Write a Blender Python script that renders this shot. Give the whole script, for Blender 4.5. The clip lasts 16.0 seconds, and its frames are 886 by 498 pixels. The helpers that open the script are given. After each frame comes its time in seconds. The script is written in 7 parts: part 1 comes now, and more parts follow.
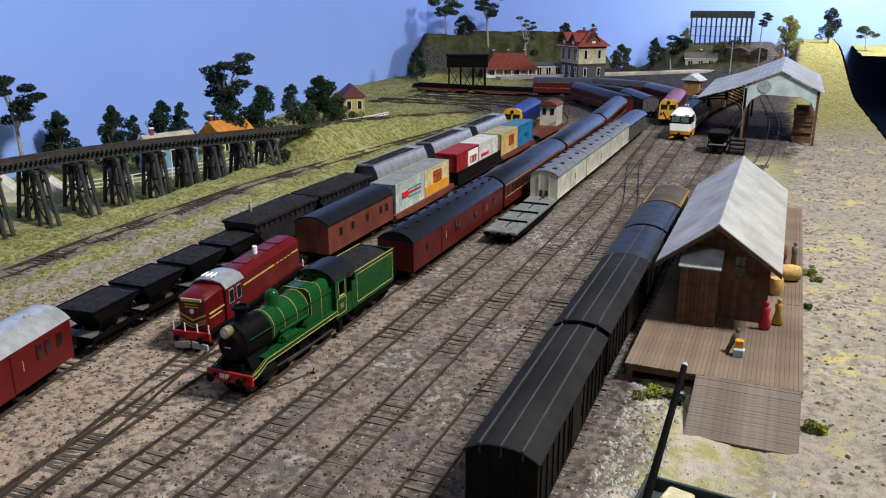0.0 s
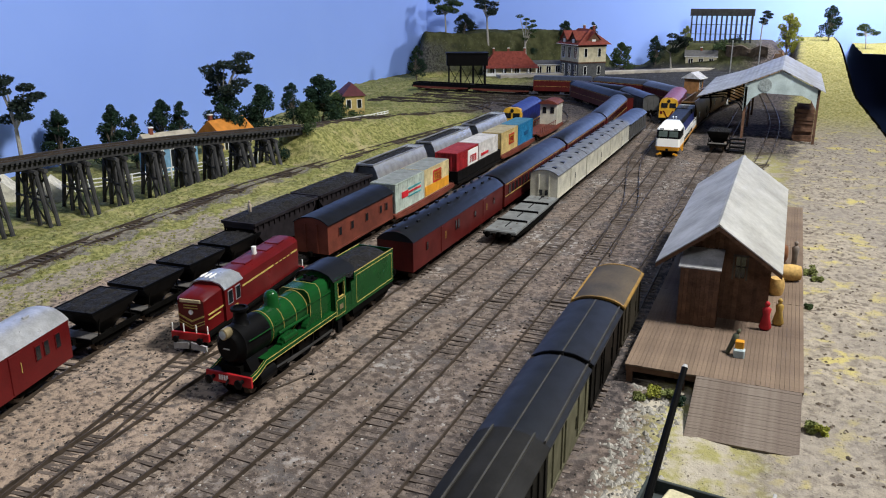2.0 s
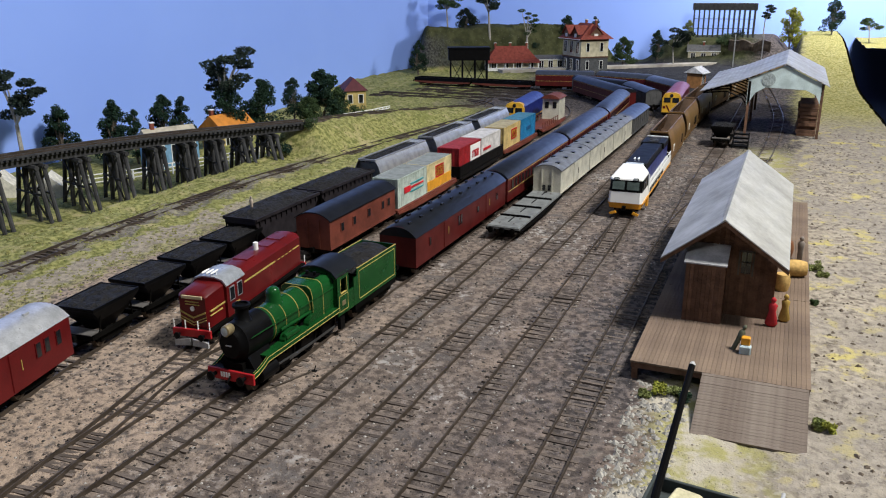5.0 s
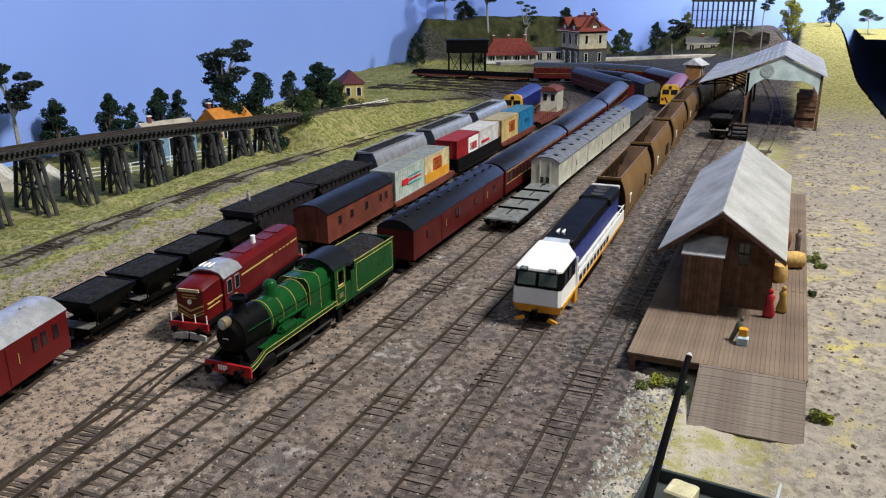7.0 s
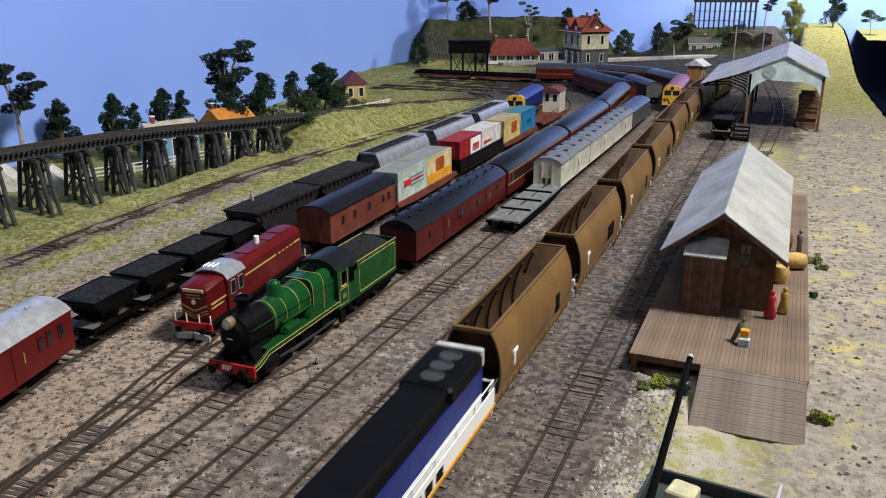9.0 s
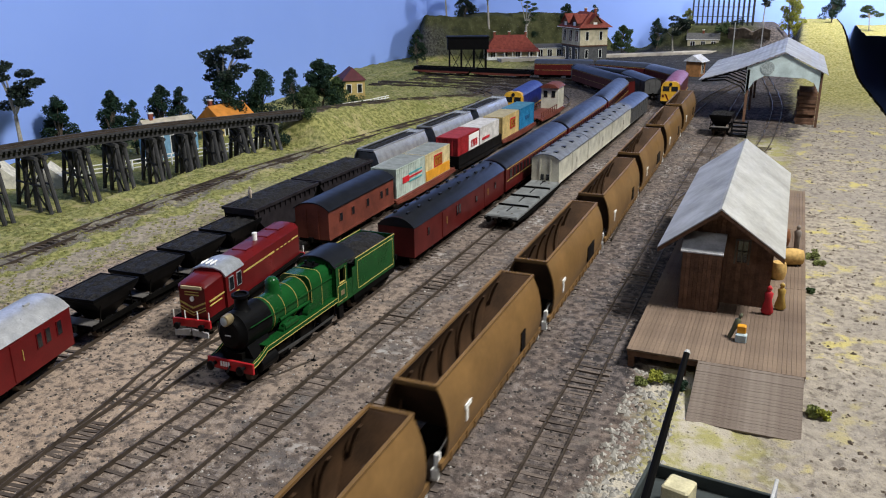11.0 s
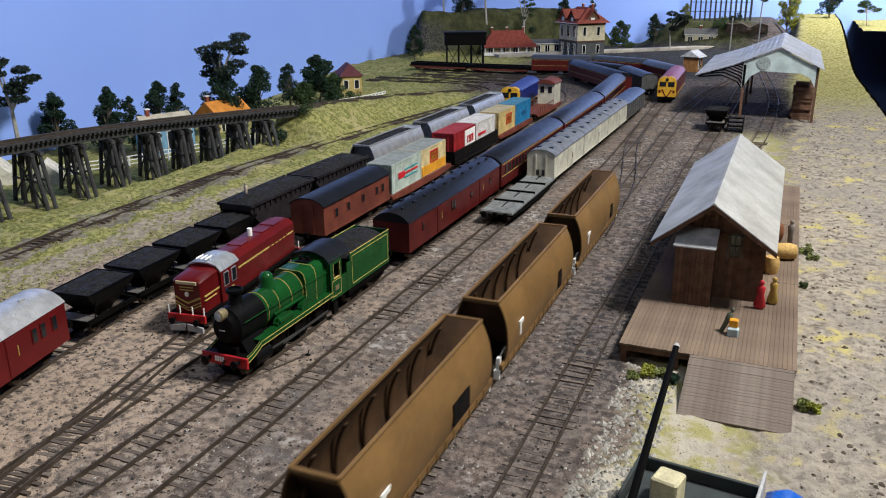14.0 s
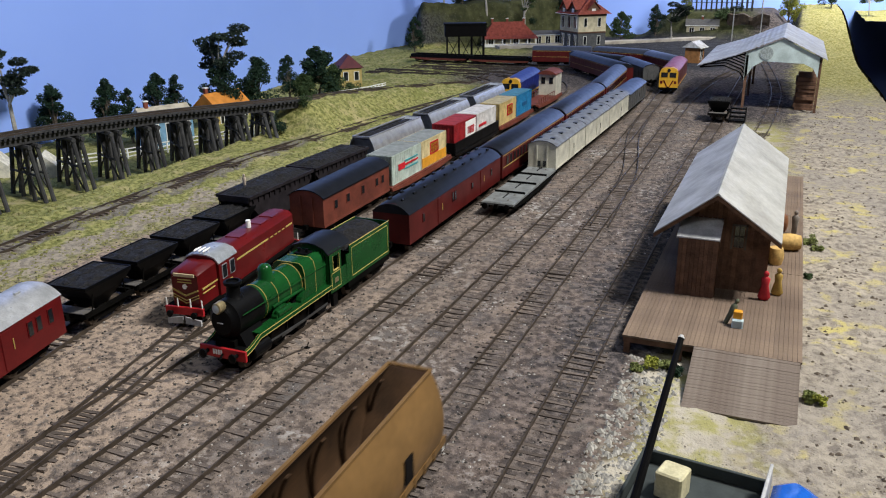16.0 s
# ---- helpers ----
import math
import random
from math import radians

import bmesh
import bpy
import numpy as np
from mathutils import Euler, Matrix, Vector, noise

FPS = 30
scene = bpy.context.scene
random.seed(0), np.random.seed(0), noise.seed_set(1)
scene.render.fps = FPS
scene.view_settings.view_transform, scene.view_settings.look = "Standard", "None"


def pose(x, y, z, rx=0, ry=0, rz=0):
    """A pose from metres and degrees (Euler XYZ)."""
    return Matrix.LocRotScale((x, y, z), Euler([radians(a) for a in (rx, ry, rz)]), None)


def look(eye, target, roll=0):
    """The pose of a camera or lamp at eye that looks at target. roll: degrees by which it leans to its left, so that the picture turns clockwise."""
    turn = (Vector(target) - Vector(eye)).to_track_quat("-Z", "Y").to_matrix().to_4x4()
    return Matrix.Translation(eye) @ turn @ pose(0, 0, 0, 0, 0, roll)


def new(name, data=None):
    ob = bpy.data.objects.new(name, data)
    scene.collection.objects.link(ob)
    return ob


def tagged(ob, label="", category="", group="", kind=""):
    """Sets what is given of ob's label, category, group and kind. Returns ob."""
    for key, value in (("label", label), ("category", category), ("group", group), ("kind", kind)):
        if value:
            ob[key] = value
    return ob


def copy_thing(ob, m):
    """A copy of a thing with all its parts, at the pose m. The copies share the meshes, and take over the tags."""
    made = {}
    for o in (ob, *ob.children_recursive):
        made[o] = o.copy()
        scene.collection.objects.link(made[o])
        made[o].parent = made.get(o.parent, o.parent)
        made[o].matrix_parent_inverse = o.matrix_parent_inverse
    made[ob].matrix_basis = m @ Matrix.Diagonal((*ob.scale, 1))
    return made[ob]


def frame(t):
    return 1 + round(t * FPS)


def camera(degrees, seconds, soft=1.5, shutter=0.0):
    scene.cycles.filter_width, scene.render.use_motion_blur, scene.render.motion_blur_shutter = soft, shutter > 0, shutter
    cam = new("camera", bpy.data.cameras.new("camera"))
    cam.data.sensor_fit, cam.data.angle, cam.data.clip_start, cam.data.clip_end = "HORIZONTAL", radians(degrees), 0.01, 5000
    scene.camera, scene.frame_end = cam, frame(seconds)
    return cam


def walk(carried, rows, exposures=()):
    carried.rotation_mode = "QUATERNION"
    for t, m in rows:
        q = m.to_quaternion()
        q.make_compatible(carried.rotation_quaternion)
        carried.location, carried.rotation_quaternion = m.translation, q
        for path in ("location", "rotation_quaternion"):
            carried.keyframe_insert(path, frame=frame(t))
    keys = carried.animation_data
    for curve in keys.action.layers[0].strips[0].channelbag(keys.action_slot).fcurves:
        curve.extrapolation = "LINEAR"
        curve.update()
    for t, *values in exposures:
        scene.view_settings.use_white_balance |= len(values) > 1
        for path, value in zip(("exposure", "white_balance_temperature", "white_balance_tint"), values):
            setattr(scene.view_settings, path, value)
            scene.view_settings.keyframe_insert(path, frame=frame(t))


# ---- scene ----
# A model railway in HO scale, in true metres: gauge 16.5 mm, tracks along y, rail tops at RAIL.
cam = camera(57.37, 16.0, soft=1.1, shutter=0.4)
PATH = [  # seconds, x, y, z, tilt, turn, lean
    (0.0, 0.1455, -0.0037, 0.2349, 72.62, 22.90, -0.07),
    (0.5, 0.1421, -0.0023, 0.2339, 72.47, 22.90, 0.05),
    (1.0, 0.1415, 0.0009, 0.2339, 72.51, 22.93, 0.05),
    (1.5, 0.1436, 0.0007, 0.2349, 72.51, 22.88, -0.03),
    (2.0, 0.1452, -0.0017, 0.2361, 72.48, 22.92, -0.13),
    (2.5, 0.1467, -0.0024, 0.2362, 72.44, 22.92, -0.21),
    (3.0, 0.1479, -0.0022, 0.2364, 72.40, 22.91, -0.21),
    (3.5, 0.1466, -0.0013, 0.2371, 72.39, 22.97, -0.20),
    (4.0, 0.1442, -0.0002, 0.2365, 72.37, 23.02, -0.17),
    (6.5, 0.1416, 0.0033, 0.2341, 71.72, 22.97, -0.28),
    (7.0, 0.1433, 0.0028, 0.2342, 71.67, 22.97, -0.37),
    (7.5, 0.1435, 0.0027, 0.2341, 71.57, 22.98, -0.43),
    (8.0, 0.1436, 0.0023, 0.2340, 71.56, 22.99, -0.40),
    (8.5, 0.1442, 0.0015, 0.2354, 71.59, 23.08, -0.34),
    (9.0, 0.1435, 0.0004, 0.2357, 71.66, 23.09, -0.31),
    (11.5, 0.1458, -0.0002, 0.2366, 71.37, 23.01, -0.41),
    (12.0, 0.1479, -0.0006, 0.2373, 71.43, 23.05, -0.48),
    (12.5, 0.1490, -0.0015, 0.2367, 71.34, 22.99, -0.50),
    (13.0, 0.1493, -0.0020, 0.2366, 71.15, 22.98, -0.59),
    (13.5, 0.1496, -0.0020, 0.2358, 71.05, 22.95, -0.56),
    (14.0, 0.1489, -0.0009, 0.2363, 71.11, 22.96, -0.46),
    (14.5, 0.1474, -0.0005, 0.2363, 71.12, 23.02, -0.47),
    (15.0, 0.1471, 0.0007, 0.2347, 70.95, 23.06, -0.55),
    (15.5, 0.1469, 0.0022, 0.2338, 70.75, 23.05, -0.62),
    (16.0, 0.1467, 0.0045, 0.2332, 70.61, 23.02, -0.62),
]
walk(cam, [(t, pose(x, y, z, a, 0, b) @ pose(0, 0, 0, 0, 0, c)) for t, x, y, z, a, b, c in PATH])

# ---- light: a hall with lamps under its ceiling, plus added fill lamps ----
world = bpy.data.worlds.new("hall")
scene.world = world
world.use_nodes = True
world.node_tree.nodes["Background"].inputs[0].default_value = (0.6, 0.7, 1.0, 1)
world.node_tree.nodes["Background"].inputs[1].default_value = 0.008
scene.view_settings.exposure = 0.0


def add_area_lamp(x, y, z, sx, sy, watts, colour, target):
    d = bpy.data.lights.new("area_lamp", "AREA")
    d.shape, d.size, d.size_y, d.energy, d.color = "RECTANGLE", sx, sy, watts, colour
    ob = new("area_lamp", d)
    ob.matrix_basis = look((x, y, z), target)
    return ob


add_area_lamp(0.85, 0.66, 1.40, 0.26, 0.26, 45, (0.985, 0.965, 0.92), (0.0, 0.7, 0))
add_area_lamp(0.66, 2.85, 0.95, 0.40, 0.40, 32, (1.0, 0.98, 0.95), (0.40, 3.3, 0.15))
# unseen fill behind the camera, added to brighten the vehicle fronts
add_area_lamp(0.35, -0.75, 1.40, 0.30, 0.30, 4.5, (0.97, 0.98, 1.0), (-0.32, 0.55, 0))
# unseen bluish fill panel, added to lift the backdrop and grass
add_area_lamp(-0.48, 1.15, 1.56, 0.5, 2.4, 8.0, (0.68, 0.82, 1.0), (-0.75, 1.15, 0))

RAIL = 0.0035


# ---- materials ----
def mat(name, base, rough=0.6, metal=0.0, vary=0.25, scale=120.0, dark=None, bump=0.0, fine=900.0, island=0.0, spec=0.28):
    """A surface with two scales of variation; scale and fine are in noise cells a metre."""
    m = bpy.data.materials.new(name)
    m.use_nodes = True
    n, l = m.node_tree.nodes, m.node_tree.links
    b = n["Principled BSDF"]
    b.inputs["Metallic"].default_value, b.inputs["Specular IOR Level"].default_value = metal, spec
    co = n.new("ShaderNodeTexCoord")
    dark = dark or tuple(c * (1 - vary) * 0.75 for c in base)
    n1, n2 = n.new("ShaderNodeTexNoise"), n.new("ShaderNodeTexNoise")
    n1.inputs["Scale"].default_value, n1.inputs["Detail"].default_value = scale, 5
    n2.inputs["Scale"].default_value, n2.inputs["Detail"].default_value = fine, 3
    mixf = n.new("ShaderNodeMath")
    mixf.operation = "MULTIPLY_ADD"
    l.new(co.outputs["Object"], n1.inputs["Vector"])
    l.new(co.outputs["Object"], n2.inputs["Vector"])
    l.new(n2.outputs["Fac"], mixf.inputs[0])
    mixf.inputs[1].default_value = 0.45
    l.new(n1.outputs["Fac"], mixf.inputs[2])
    ramp = n.new("ShaderNodeMapRange")
    ramp.inputs["From Min"].default_value, ramp.inputs["From Max"].default_value = 0.5, 0.95
    l.new(mixf.outputs[0], ramp.inputs["Value"])
    mix = n.new("ShaderNodeMix")
    mix.data_type = "RGBA"
    mix.inputs[6].default_value, mix.inputs[7].default_value = (*dark, 1), (*base, 1)
    l.new(ramp.outputs[0], mix.inputs[0])
    out = mix.outputs[2]
    if island:
        oi, hs = n.new("ShaderNodeObjectInfo"), n.new("ShaderNodeHueSaturation")
        mr = n.new("ShaderNodeMapRange")
        mr.inputs["To Min"].default_value, mr.inputs["To Max"].default_value = 1 - island, 1 + island
        l.new(oi.outputs["Random"], mr.inputs["Value"])
        l.new(mr.outputs[0], hs.inputs["Value"])
        l.new(out, hs.inputs["Color"])
        out = hs.outputs[0]
    l.new(out, b.inputs["Base Color"])
    rr = n.new("ShaderNodeMapRange")
    rr.inputs["To Min"].default_value, rr.inputs["To Max"].default_value = min(1, rough + 0.12), max(0.05, rough - 0.1)
    l.new(n1.outputs["Fac"], rr.inputs["Value"])
    l.new(rr.outputs[0], b.inputs["Roughness"])
    if bump:
        bp = n.new("ShaderNodeBump")
        bp.inputs["Strength"].default_value, bp.inputs["Distance"].default_value = bump, 0.002
        l.new(mixf.outputs[0], bp.inputs["Height"])
        l.new(bp.outputs[0], b.inputs["Normal"])
    return m


M_RAIL = mat("rail_steel", (0.105, 0.082, 0.064), 0.45, 0.4, 0.4)
M_SLEEPER = mat("sleeper_wood", (0.15, 0.122, 0.104), 0.9, island=0.35, bump=0.5, dark=(0.075, 0.06, 0.054), spec=0.1)
M_BLACK = mat("sooty_black", (0.0045, 0.0045, 0.005), 0.45, vary=0.4, spec=0.09)
M_UNDER = mat("underframe_black", (0.006, 0.0055, 0.005), 0.8, vary=0.4, spec=0.03)
M_MAROON = mat("tuscan_red_paint", (0.095, 0.011, 0.010), 0.38, vary=0.25, scale=60)
M_RED = mat("indian_red_paint", (0.125, 0.008, 0.009), 0.3, vary=0.2, scale=60)
M_OXIDE = mat("red_oxide_paint", (0.175, 0.045, 0.028), 0.6, vary=0.3, scale=80)
M_GREEN = mat("locomotive_green", (0.008, 0.072, 0.016), 0.24, vary=0.25, scale=70)
M_ROOF = mat("dark_grey_roof", (0.012, 0.0135, 0.018), 0.33, vary=0.35, scale=90, spec=0.24)
M_WHITE = mat("white_paint", (0.88, 0.88, 0.85), 0.35, vary=0.04, spec=0.5, dark=(0.82, 0.82, 0.79))
M_YELLOW = mat("yellow_paint", (0.75, 0.42, 0.04), 0.4, vary=0.15)
M_LINE = mat("lining_yellow", (0.55, 0.42, 0.12), 0.45, vary=0.15)
M_ORANGE = mat("orange_paint", (0.80, 0.36, 0.03), 0.4, vary=0.15)
M_BLUE = mat("dark_blue_paint", (0.007, 0.02, 0.19), 0.35, vary=0.2)
M_COAL = mat("coal", (0.028, 0.027, 0.028), 0.5, vary=0.6, scale=500, fine=1500, bump=1.0, spec=0.12)
M_HOPPER = mat("brown_hopper_paint", (0.20, 0.112, 0.040), 0.42, vary=0.25, scale=25, fine=300)
M_SILVER = mat("silver_paint", (0.42, 0.43, 0.45), 0.35, 0.5, vary=0.15)
M_CREAM = mat("dirty_cream_paint", (0.62, 0.60, 0.50), 0.6, vary=0.3, scale=60)
M_GLASS = mat("dark_window_glass", (0.012, 0.014, 0.017), 0.08, vary=0.1, spec=0.6)


# ---- mesh helpers ----
def part(name, bm, material, parent=None, label=""):
    me = bpy.data.meshes.new(name)
    bmesh.ops.recalc_face_normals(bm, faces=bm.faces)
    bm.to_mesh(me)
    bm.free()
    me.materials.append(material)
    ob = new(name, me)
    if parent:
        ob.parent = parent
    if label:
        ob["label"] = label
    return ob


def box(bm, x0, x1, y0, y1, z0, z1, c=0.0):
    """A box; c chamfers its upper and upright edges."""
    if not c:
        v = [bm.verts.new(p) for p in ((x0, y0, z0), (x1, y0, z0), (x1, y1, z0), (x0, y1, z0), (x0, y0, z1), (x1, y0, z1), (x1, y1, z1), (x0, y1, z1))]
        for f in ((0, 3, 2, 1), (4, 5, 6, 7), (0, 1, 5, 4), (1, 2, 6, 5), (2, 3, 7, 6), (3, 0, 4, 7)):
            bm.faces.new([v[i] for i in f])
        return bm

    def ring(d, e, z):
        a, b, g, h = x0 + d, x1 - d, y0 + d, y1 - d
        return [bm.verts.new(p) for p in ((a + e, g, z), (b - e, g, z), (b, g + e, z), (b, h - e, z), (b - e, h, z), (a + e, h, z), (a, h - e, z), (a, g + e, z))]
    r = [ring(0, c, z0), ring(0, c, z1 - c), ring(c, c, z1)]
    for p, q in zip(r, r[1:]):
        for i in range(8):
            bm.faces.new((p[i], p[(i + 1) % 8], q[(i + 1) % 8], q[i]))
    bm.faces.new(r[0][::-1])
    bm.faces.new(r[2])
    return bm


def prism(bm, prof, y0, y1, flip=False):
    """A closed profile of (x, z) points drawn along y; flip: of (y, z) points drawn along x."""
    P = (lambda a, b, t: (t, a, b)) if flip else (lambda a, b, t: (a, t, b))
    r0, r1 = [bm.verts.new(P(a, b, y0)) for a, b in prof], [bm.verts.new(P(a, b, y1)) for a, b in prof]
    for i in range(len(prof)):
        j = (i + 1) % len(prof)
        bm.faces.new((r0[i], r0[j], r1[j], r1[i]))
    bm.faces.new(r0[::-1])
    bm.faces.new(r1)
    return bm


def rod(bm, a, b, r, n=8, r2=None):
    """A round bar from a to b, tapering to r2."""
    a, b = Vector(a), Vector(b)
    q = (b - a).to_track_quat("Z", "Y")
    r2 = r if r2 is None else r2
    ra = [bm.verts.new(a + q @ Vector((r * math.cos(k * math.tau / n), r * math.sin(k * math.tau / n), 0))) for k in range(n)]
    rb = [bm.verts.new(b + q @ Vector((r2 * math.cos(k * math.tau / n), r2 * math.sin(k * math.tau / n), 0))) for k in range(n)]
    for i in range(n):
        j = (i + 1) % n
        bm.faces.new((ra[i], ra[j], rb[j], rb[i]))
    bm.faces.new(ra[::-1])
    bm.faces.new(rb)
    return bm


def lathe(bm, prof, origin=(0, 0, 0), axis="z", n=16):
    """Rings of (radius, along) round an axis through origin, closed at both ends."""
    o = Vector(origin)
    ax = {"x": lambda r, a, t: (a, r * math.cos(t), r * math.sin(t)), "y": lambda r, a, t: (r * math.cos(t), a, r * math.sin(t)), "z": lambda r, a, t: (r * math.cos(t), r * math.sin(t), a)}[axis]
    rings = [[bm.verts.new(o + Vector(ax(r, a, k * math.tau / n))) for k in range(n)] for r, a in prof]
    for p, q in zip(rings, rings[1:]):
        for i in range(n):
            j = (i + 1) % n
            bm.faces.new((p[i], p[j], q[j], q[i]))
    bm.faces.new(rings[0][::-1])
    bm.faces.new(rings[-1])
    return bm


def B():
    return bmesh.new()


def thing(name, label, category, group="", m=None):
    ob = new(name)
    tagged(ob, label, category, group)
    if m:
        ob.matrix_basis = m
    return ob


def smooth(ob, deg=40):
    me = ob.data
    me.shade_smooth()
    me.set_sharp_from_angle(angle=radians(deg))
    return ob


# ---- ground ----
def lerp_table(tab, v):
    return float(np.interp(v, [a for a, _ in tab], [b for _, b in tab]))


def step(a, b, v):
    t = min(1, max(0, (v - a) / (b - a)))
    return t * t * (3 - 2 * t)


CUTTING = [(1.9, .027), (2.15, .072), (2.4, .096), (2.7, .102), (3.4, .100)]
BANK_X = [(1.0, -.528), (1.15, -.53), (1.3, -.52), (1.45, -.49), (1.6, -.46)]
BANK_Z = [(1.0, .0), (1.035, .043), (1.15, .035), (1.3, .024), (1.45, .012), (1.6, .0)]


def height(x, y):
    """The lie of the land: level yard, a dip under the trestle, a bank, a hill and a mound."""
    h = -0.035 * max(step(-0.50, -0.62, x) * step(1.25, 0.85, y), step(-0.70, -0.78, x) * step(2.0, 1.55, y))
    bx, top = lerp_table(BANK_X, y), lerp_table(BANK_Z, y)
    if x > bx:
        h = h + (top - h) * step(bx + 0.072, bx + 0.014, x)
    else:
        h = h + (max(top, 0) - h) * step(bx - 0.06, bx - 0.018, x)
    s = (y - 2.36) * 0.565 - (x + 0.72) * 0.825
    h += step(0.0, 0.05, x + 0.730 + (y - 1.87) * 0.47) * 0.128 * step(0.0, 0.055, s + 0.012 * noise.noise((x * 22, y * 22, 2))) * step(-0.36, -0.48, x) * (0.93 + 0.2 * noise.noise((x * 6, y * 6, 1)))
    h += 0.085 * step(0.06, 0.15, x) * step(2.05, 2.9, y) * step(0.024, 0.060, abs(x - lerp_table(CUTTING, y)))
    h += 0.078 * step(-0.34, -0.22, x) * step(2.72, 2.84, y) * step(0.16, 0.06, x)
    return h


def grid_mesh(name, xs, ys, fz, bent=False):
    nx, ny = len(xs), len(ys)
    verts = [(board_x(x, y) if bent else x, y, fz(x, y)) for y in ys for x in xs]
    faces = [(j * nx + i, j * nx + i + 1, (j + 1) * nx + i + 1, (j + 1) * nx + i) for j in range(ny - 1) for i in range(nx - 1)]
    me = bpy.data.meshes.new(name)
    me.from_pydata(verts, [], faces)
    me.shade_smooth()
    return new(name, me)


def ground_z(x, y):
    n = noise.noise((x * 28, y * 28, 0)) * 0.0012 + noise.noise((x * 90, y * 90, 3)) * 0.0007 + noise.noise((x * 260, y * 260, 7)) * 0.0004
    rough = 1 + 2.2 * step(-0.38, -0.46, x) + 1.2 * step(0.10, 0.16, x)
    return height(x, y) + n * rough + 0.0009


def ground_material():
    """Cinder yard, dry grass, sandy earth, and soot with painted-in shade, each with its own reach and ragged edges."""
    m = bpy.data.materials.new("earth_and_ash")
    m.use_nodes = True
    n, l = m.node_tree.nodes, m.node_tree.links
    b = n["Principled BSDF"]
    b.inputs["Specular IOR Level"].default_value = 0.12
    b.inputs["Roughness"].default_value = 0.95
    co, sep = n.new("ShaderNodeTexCoord"), n.new("ShaderNodeSeparateXYZ")
    l.new(co.outputs["Object"], sep.inputs[0])

    def noi(scale, detail=5, rough=0.6):
        q = n.new("ShaderNodeTexNoise")
        q.inputs["Scale"].default_value, q.inputs["Detail"].default_value, q.inputs["Roughness"].default_value = scale, detail, rough
        l.new(co.outputs["Object"], q.inputs["Vector"])
        return q.outputs["Fac"]

    def math_(op, a, c):
        q = n.new("ShaderNodeMath")
        q.operation = op
        for k, v in enumerate((a, c)):
            if isinstance(v, (int, float)):
                q.inputs[k].default_value = v
            else:
                l.new(v, q.inputs[k])
        return q.outputs[0]

    def ramp(v, a, c):
        q = n.new("ShaderNodeMapRange")
        q.interpolation_type = "SMOOTHSTEP"
        q.inputs["From Min"].default_value, q.inputs["From Max"].default_value = min(a, c), max(a, c)
        q.inputs["To Min"].default_value, q.inputs["To Max"].default_value = (0, 1) if a < c else (1, 0)
        l.new(v, q.inputs["Value"])
        return q.outputs[0]

    def blend(f, a, c):
        q = n.new("ShaderNodeMix")
        q.data_type = "RGBA"
        l.new(f, q.inputs[0])
        for k, v in ((6, a), (7, c)):
            if isinstance(v, tuple):
                q.inputs[k].default_value = (*v, 1)
            else:
                l.new(v, q.inputs[k])
        return q.outputs[2]
    big, mid, small, grit = noi(9), noi(38), noi(170), noi(700, 3)
    wob = math_("MULTIPLY", math_("SUBTRACT", mid, 0.5), 0.09)
    x, y = math_("ADD", sep.outputs[0], wob), math_("ADD", sep.outputs[1], wob)
    # yard: warm cinders, grey ash, dark oil
    yard = blend(ramp(small, 0.38, 0.62), (0.098, 0.078, 0.068), (0.222, 0.178, 0.150))
    yard = blend(ramp(mid, 0.50, 0.66), yard, (0.132, 0.118, 0.112))
    yard = blend(math_("MULTIPLY", ramp(big, 0.52, 0.62), ramp(small, 0.50, 0.60)), yard, (0.36, 0.345, 0.33))
    yard = blend(math_("MULTIPLY", ramp(mid, 0.42, 0.34), 0.8), yard, (0.285, 0.222, 0.178))
    # paler tan earth on the camera side of the turnouts
    yard = blend(math_("MULTIPLY", math_("MULTIPLY", ramp(x, -0.07, -0.17), ramp(y, 0.75, 0.45)), ramp(small, 0.34, 0.60)), yard, (0.37, 0.285, 0.22))
    # dry grass
    grass = blend(ramp(small, 0.35, 0.65), (0.13, 0.14, 0.042), (0.35, 0.335, 0.125))
    grass = blend(ramp(mid, 0.52, 0.68), grass, (0.40, 0.345, 0.17))
    grass = blend(math_("MULTIPLY", ramp(big, 0.56, 0.66), 0.7), grass, (0.17, 0.185, 0.05))
    # pale sandy earth
    sand = blend(ramp(small, 0.30, 0.66), (0.17, 0.145, 0.118), (0.38, 0.335, 0.27))
    sand = blend(math_("MULTIPLY", ramp(mid, 0.54, 0.64), 0.85), sand, (0.47, 0.40, 0.14))
    sand = blend(math_("MULTIPLY", ramp(math_("MULTIPLY", small, mid), 0.205, 0.165), 0.7), sand, (0.11, 0.088, 0.075))
    sand = blend(math_("MULTIPLY", ramp(big, 0.40, 0.62), 0.6), sand, (0.24, 0.215, 0.19))
    road = blend(ramp(small, 0.4, 0.6), (0.22, 0.19, 0.15), (0.36, 0.31, 0.24))
    soot_and_shade = blend(ramp(small, 0.4, 0.62), (0.035, 0.032, 0.034), (0.13, 0.11, 0.105))
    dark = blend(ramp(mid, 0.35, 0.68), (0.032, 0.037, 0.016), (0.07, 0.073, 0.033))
    c = blend(ramp(x, 0.135, 0.175), yard, sand)
    c = blend(math_("MULTIPLY", ramp(x, 0.075, 0.10), ramp(x, 0.17, 0.13)), c, blend(ramp(mid, 0.45, 0.6), (0.30, 0.28, 0.12), (0.42, 0.38, 0.31)))
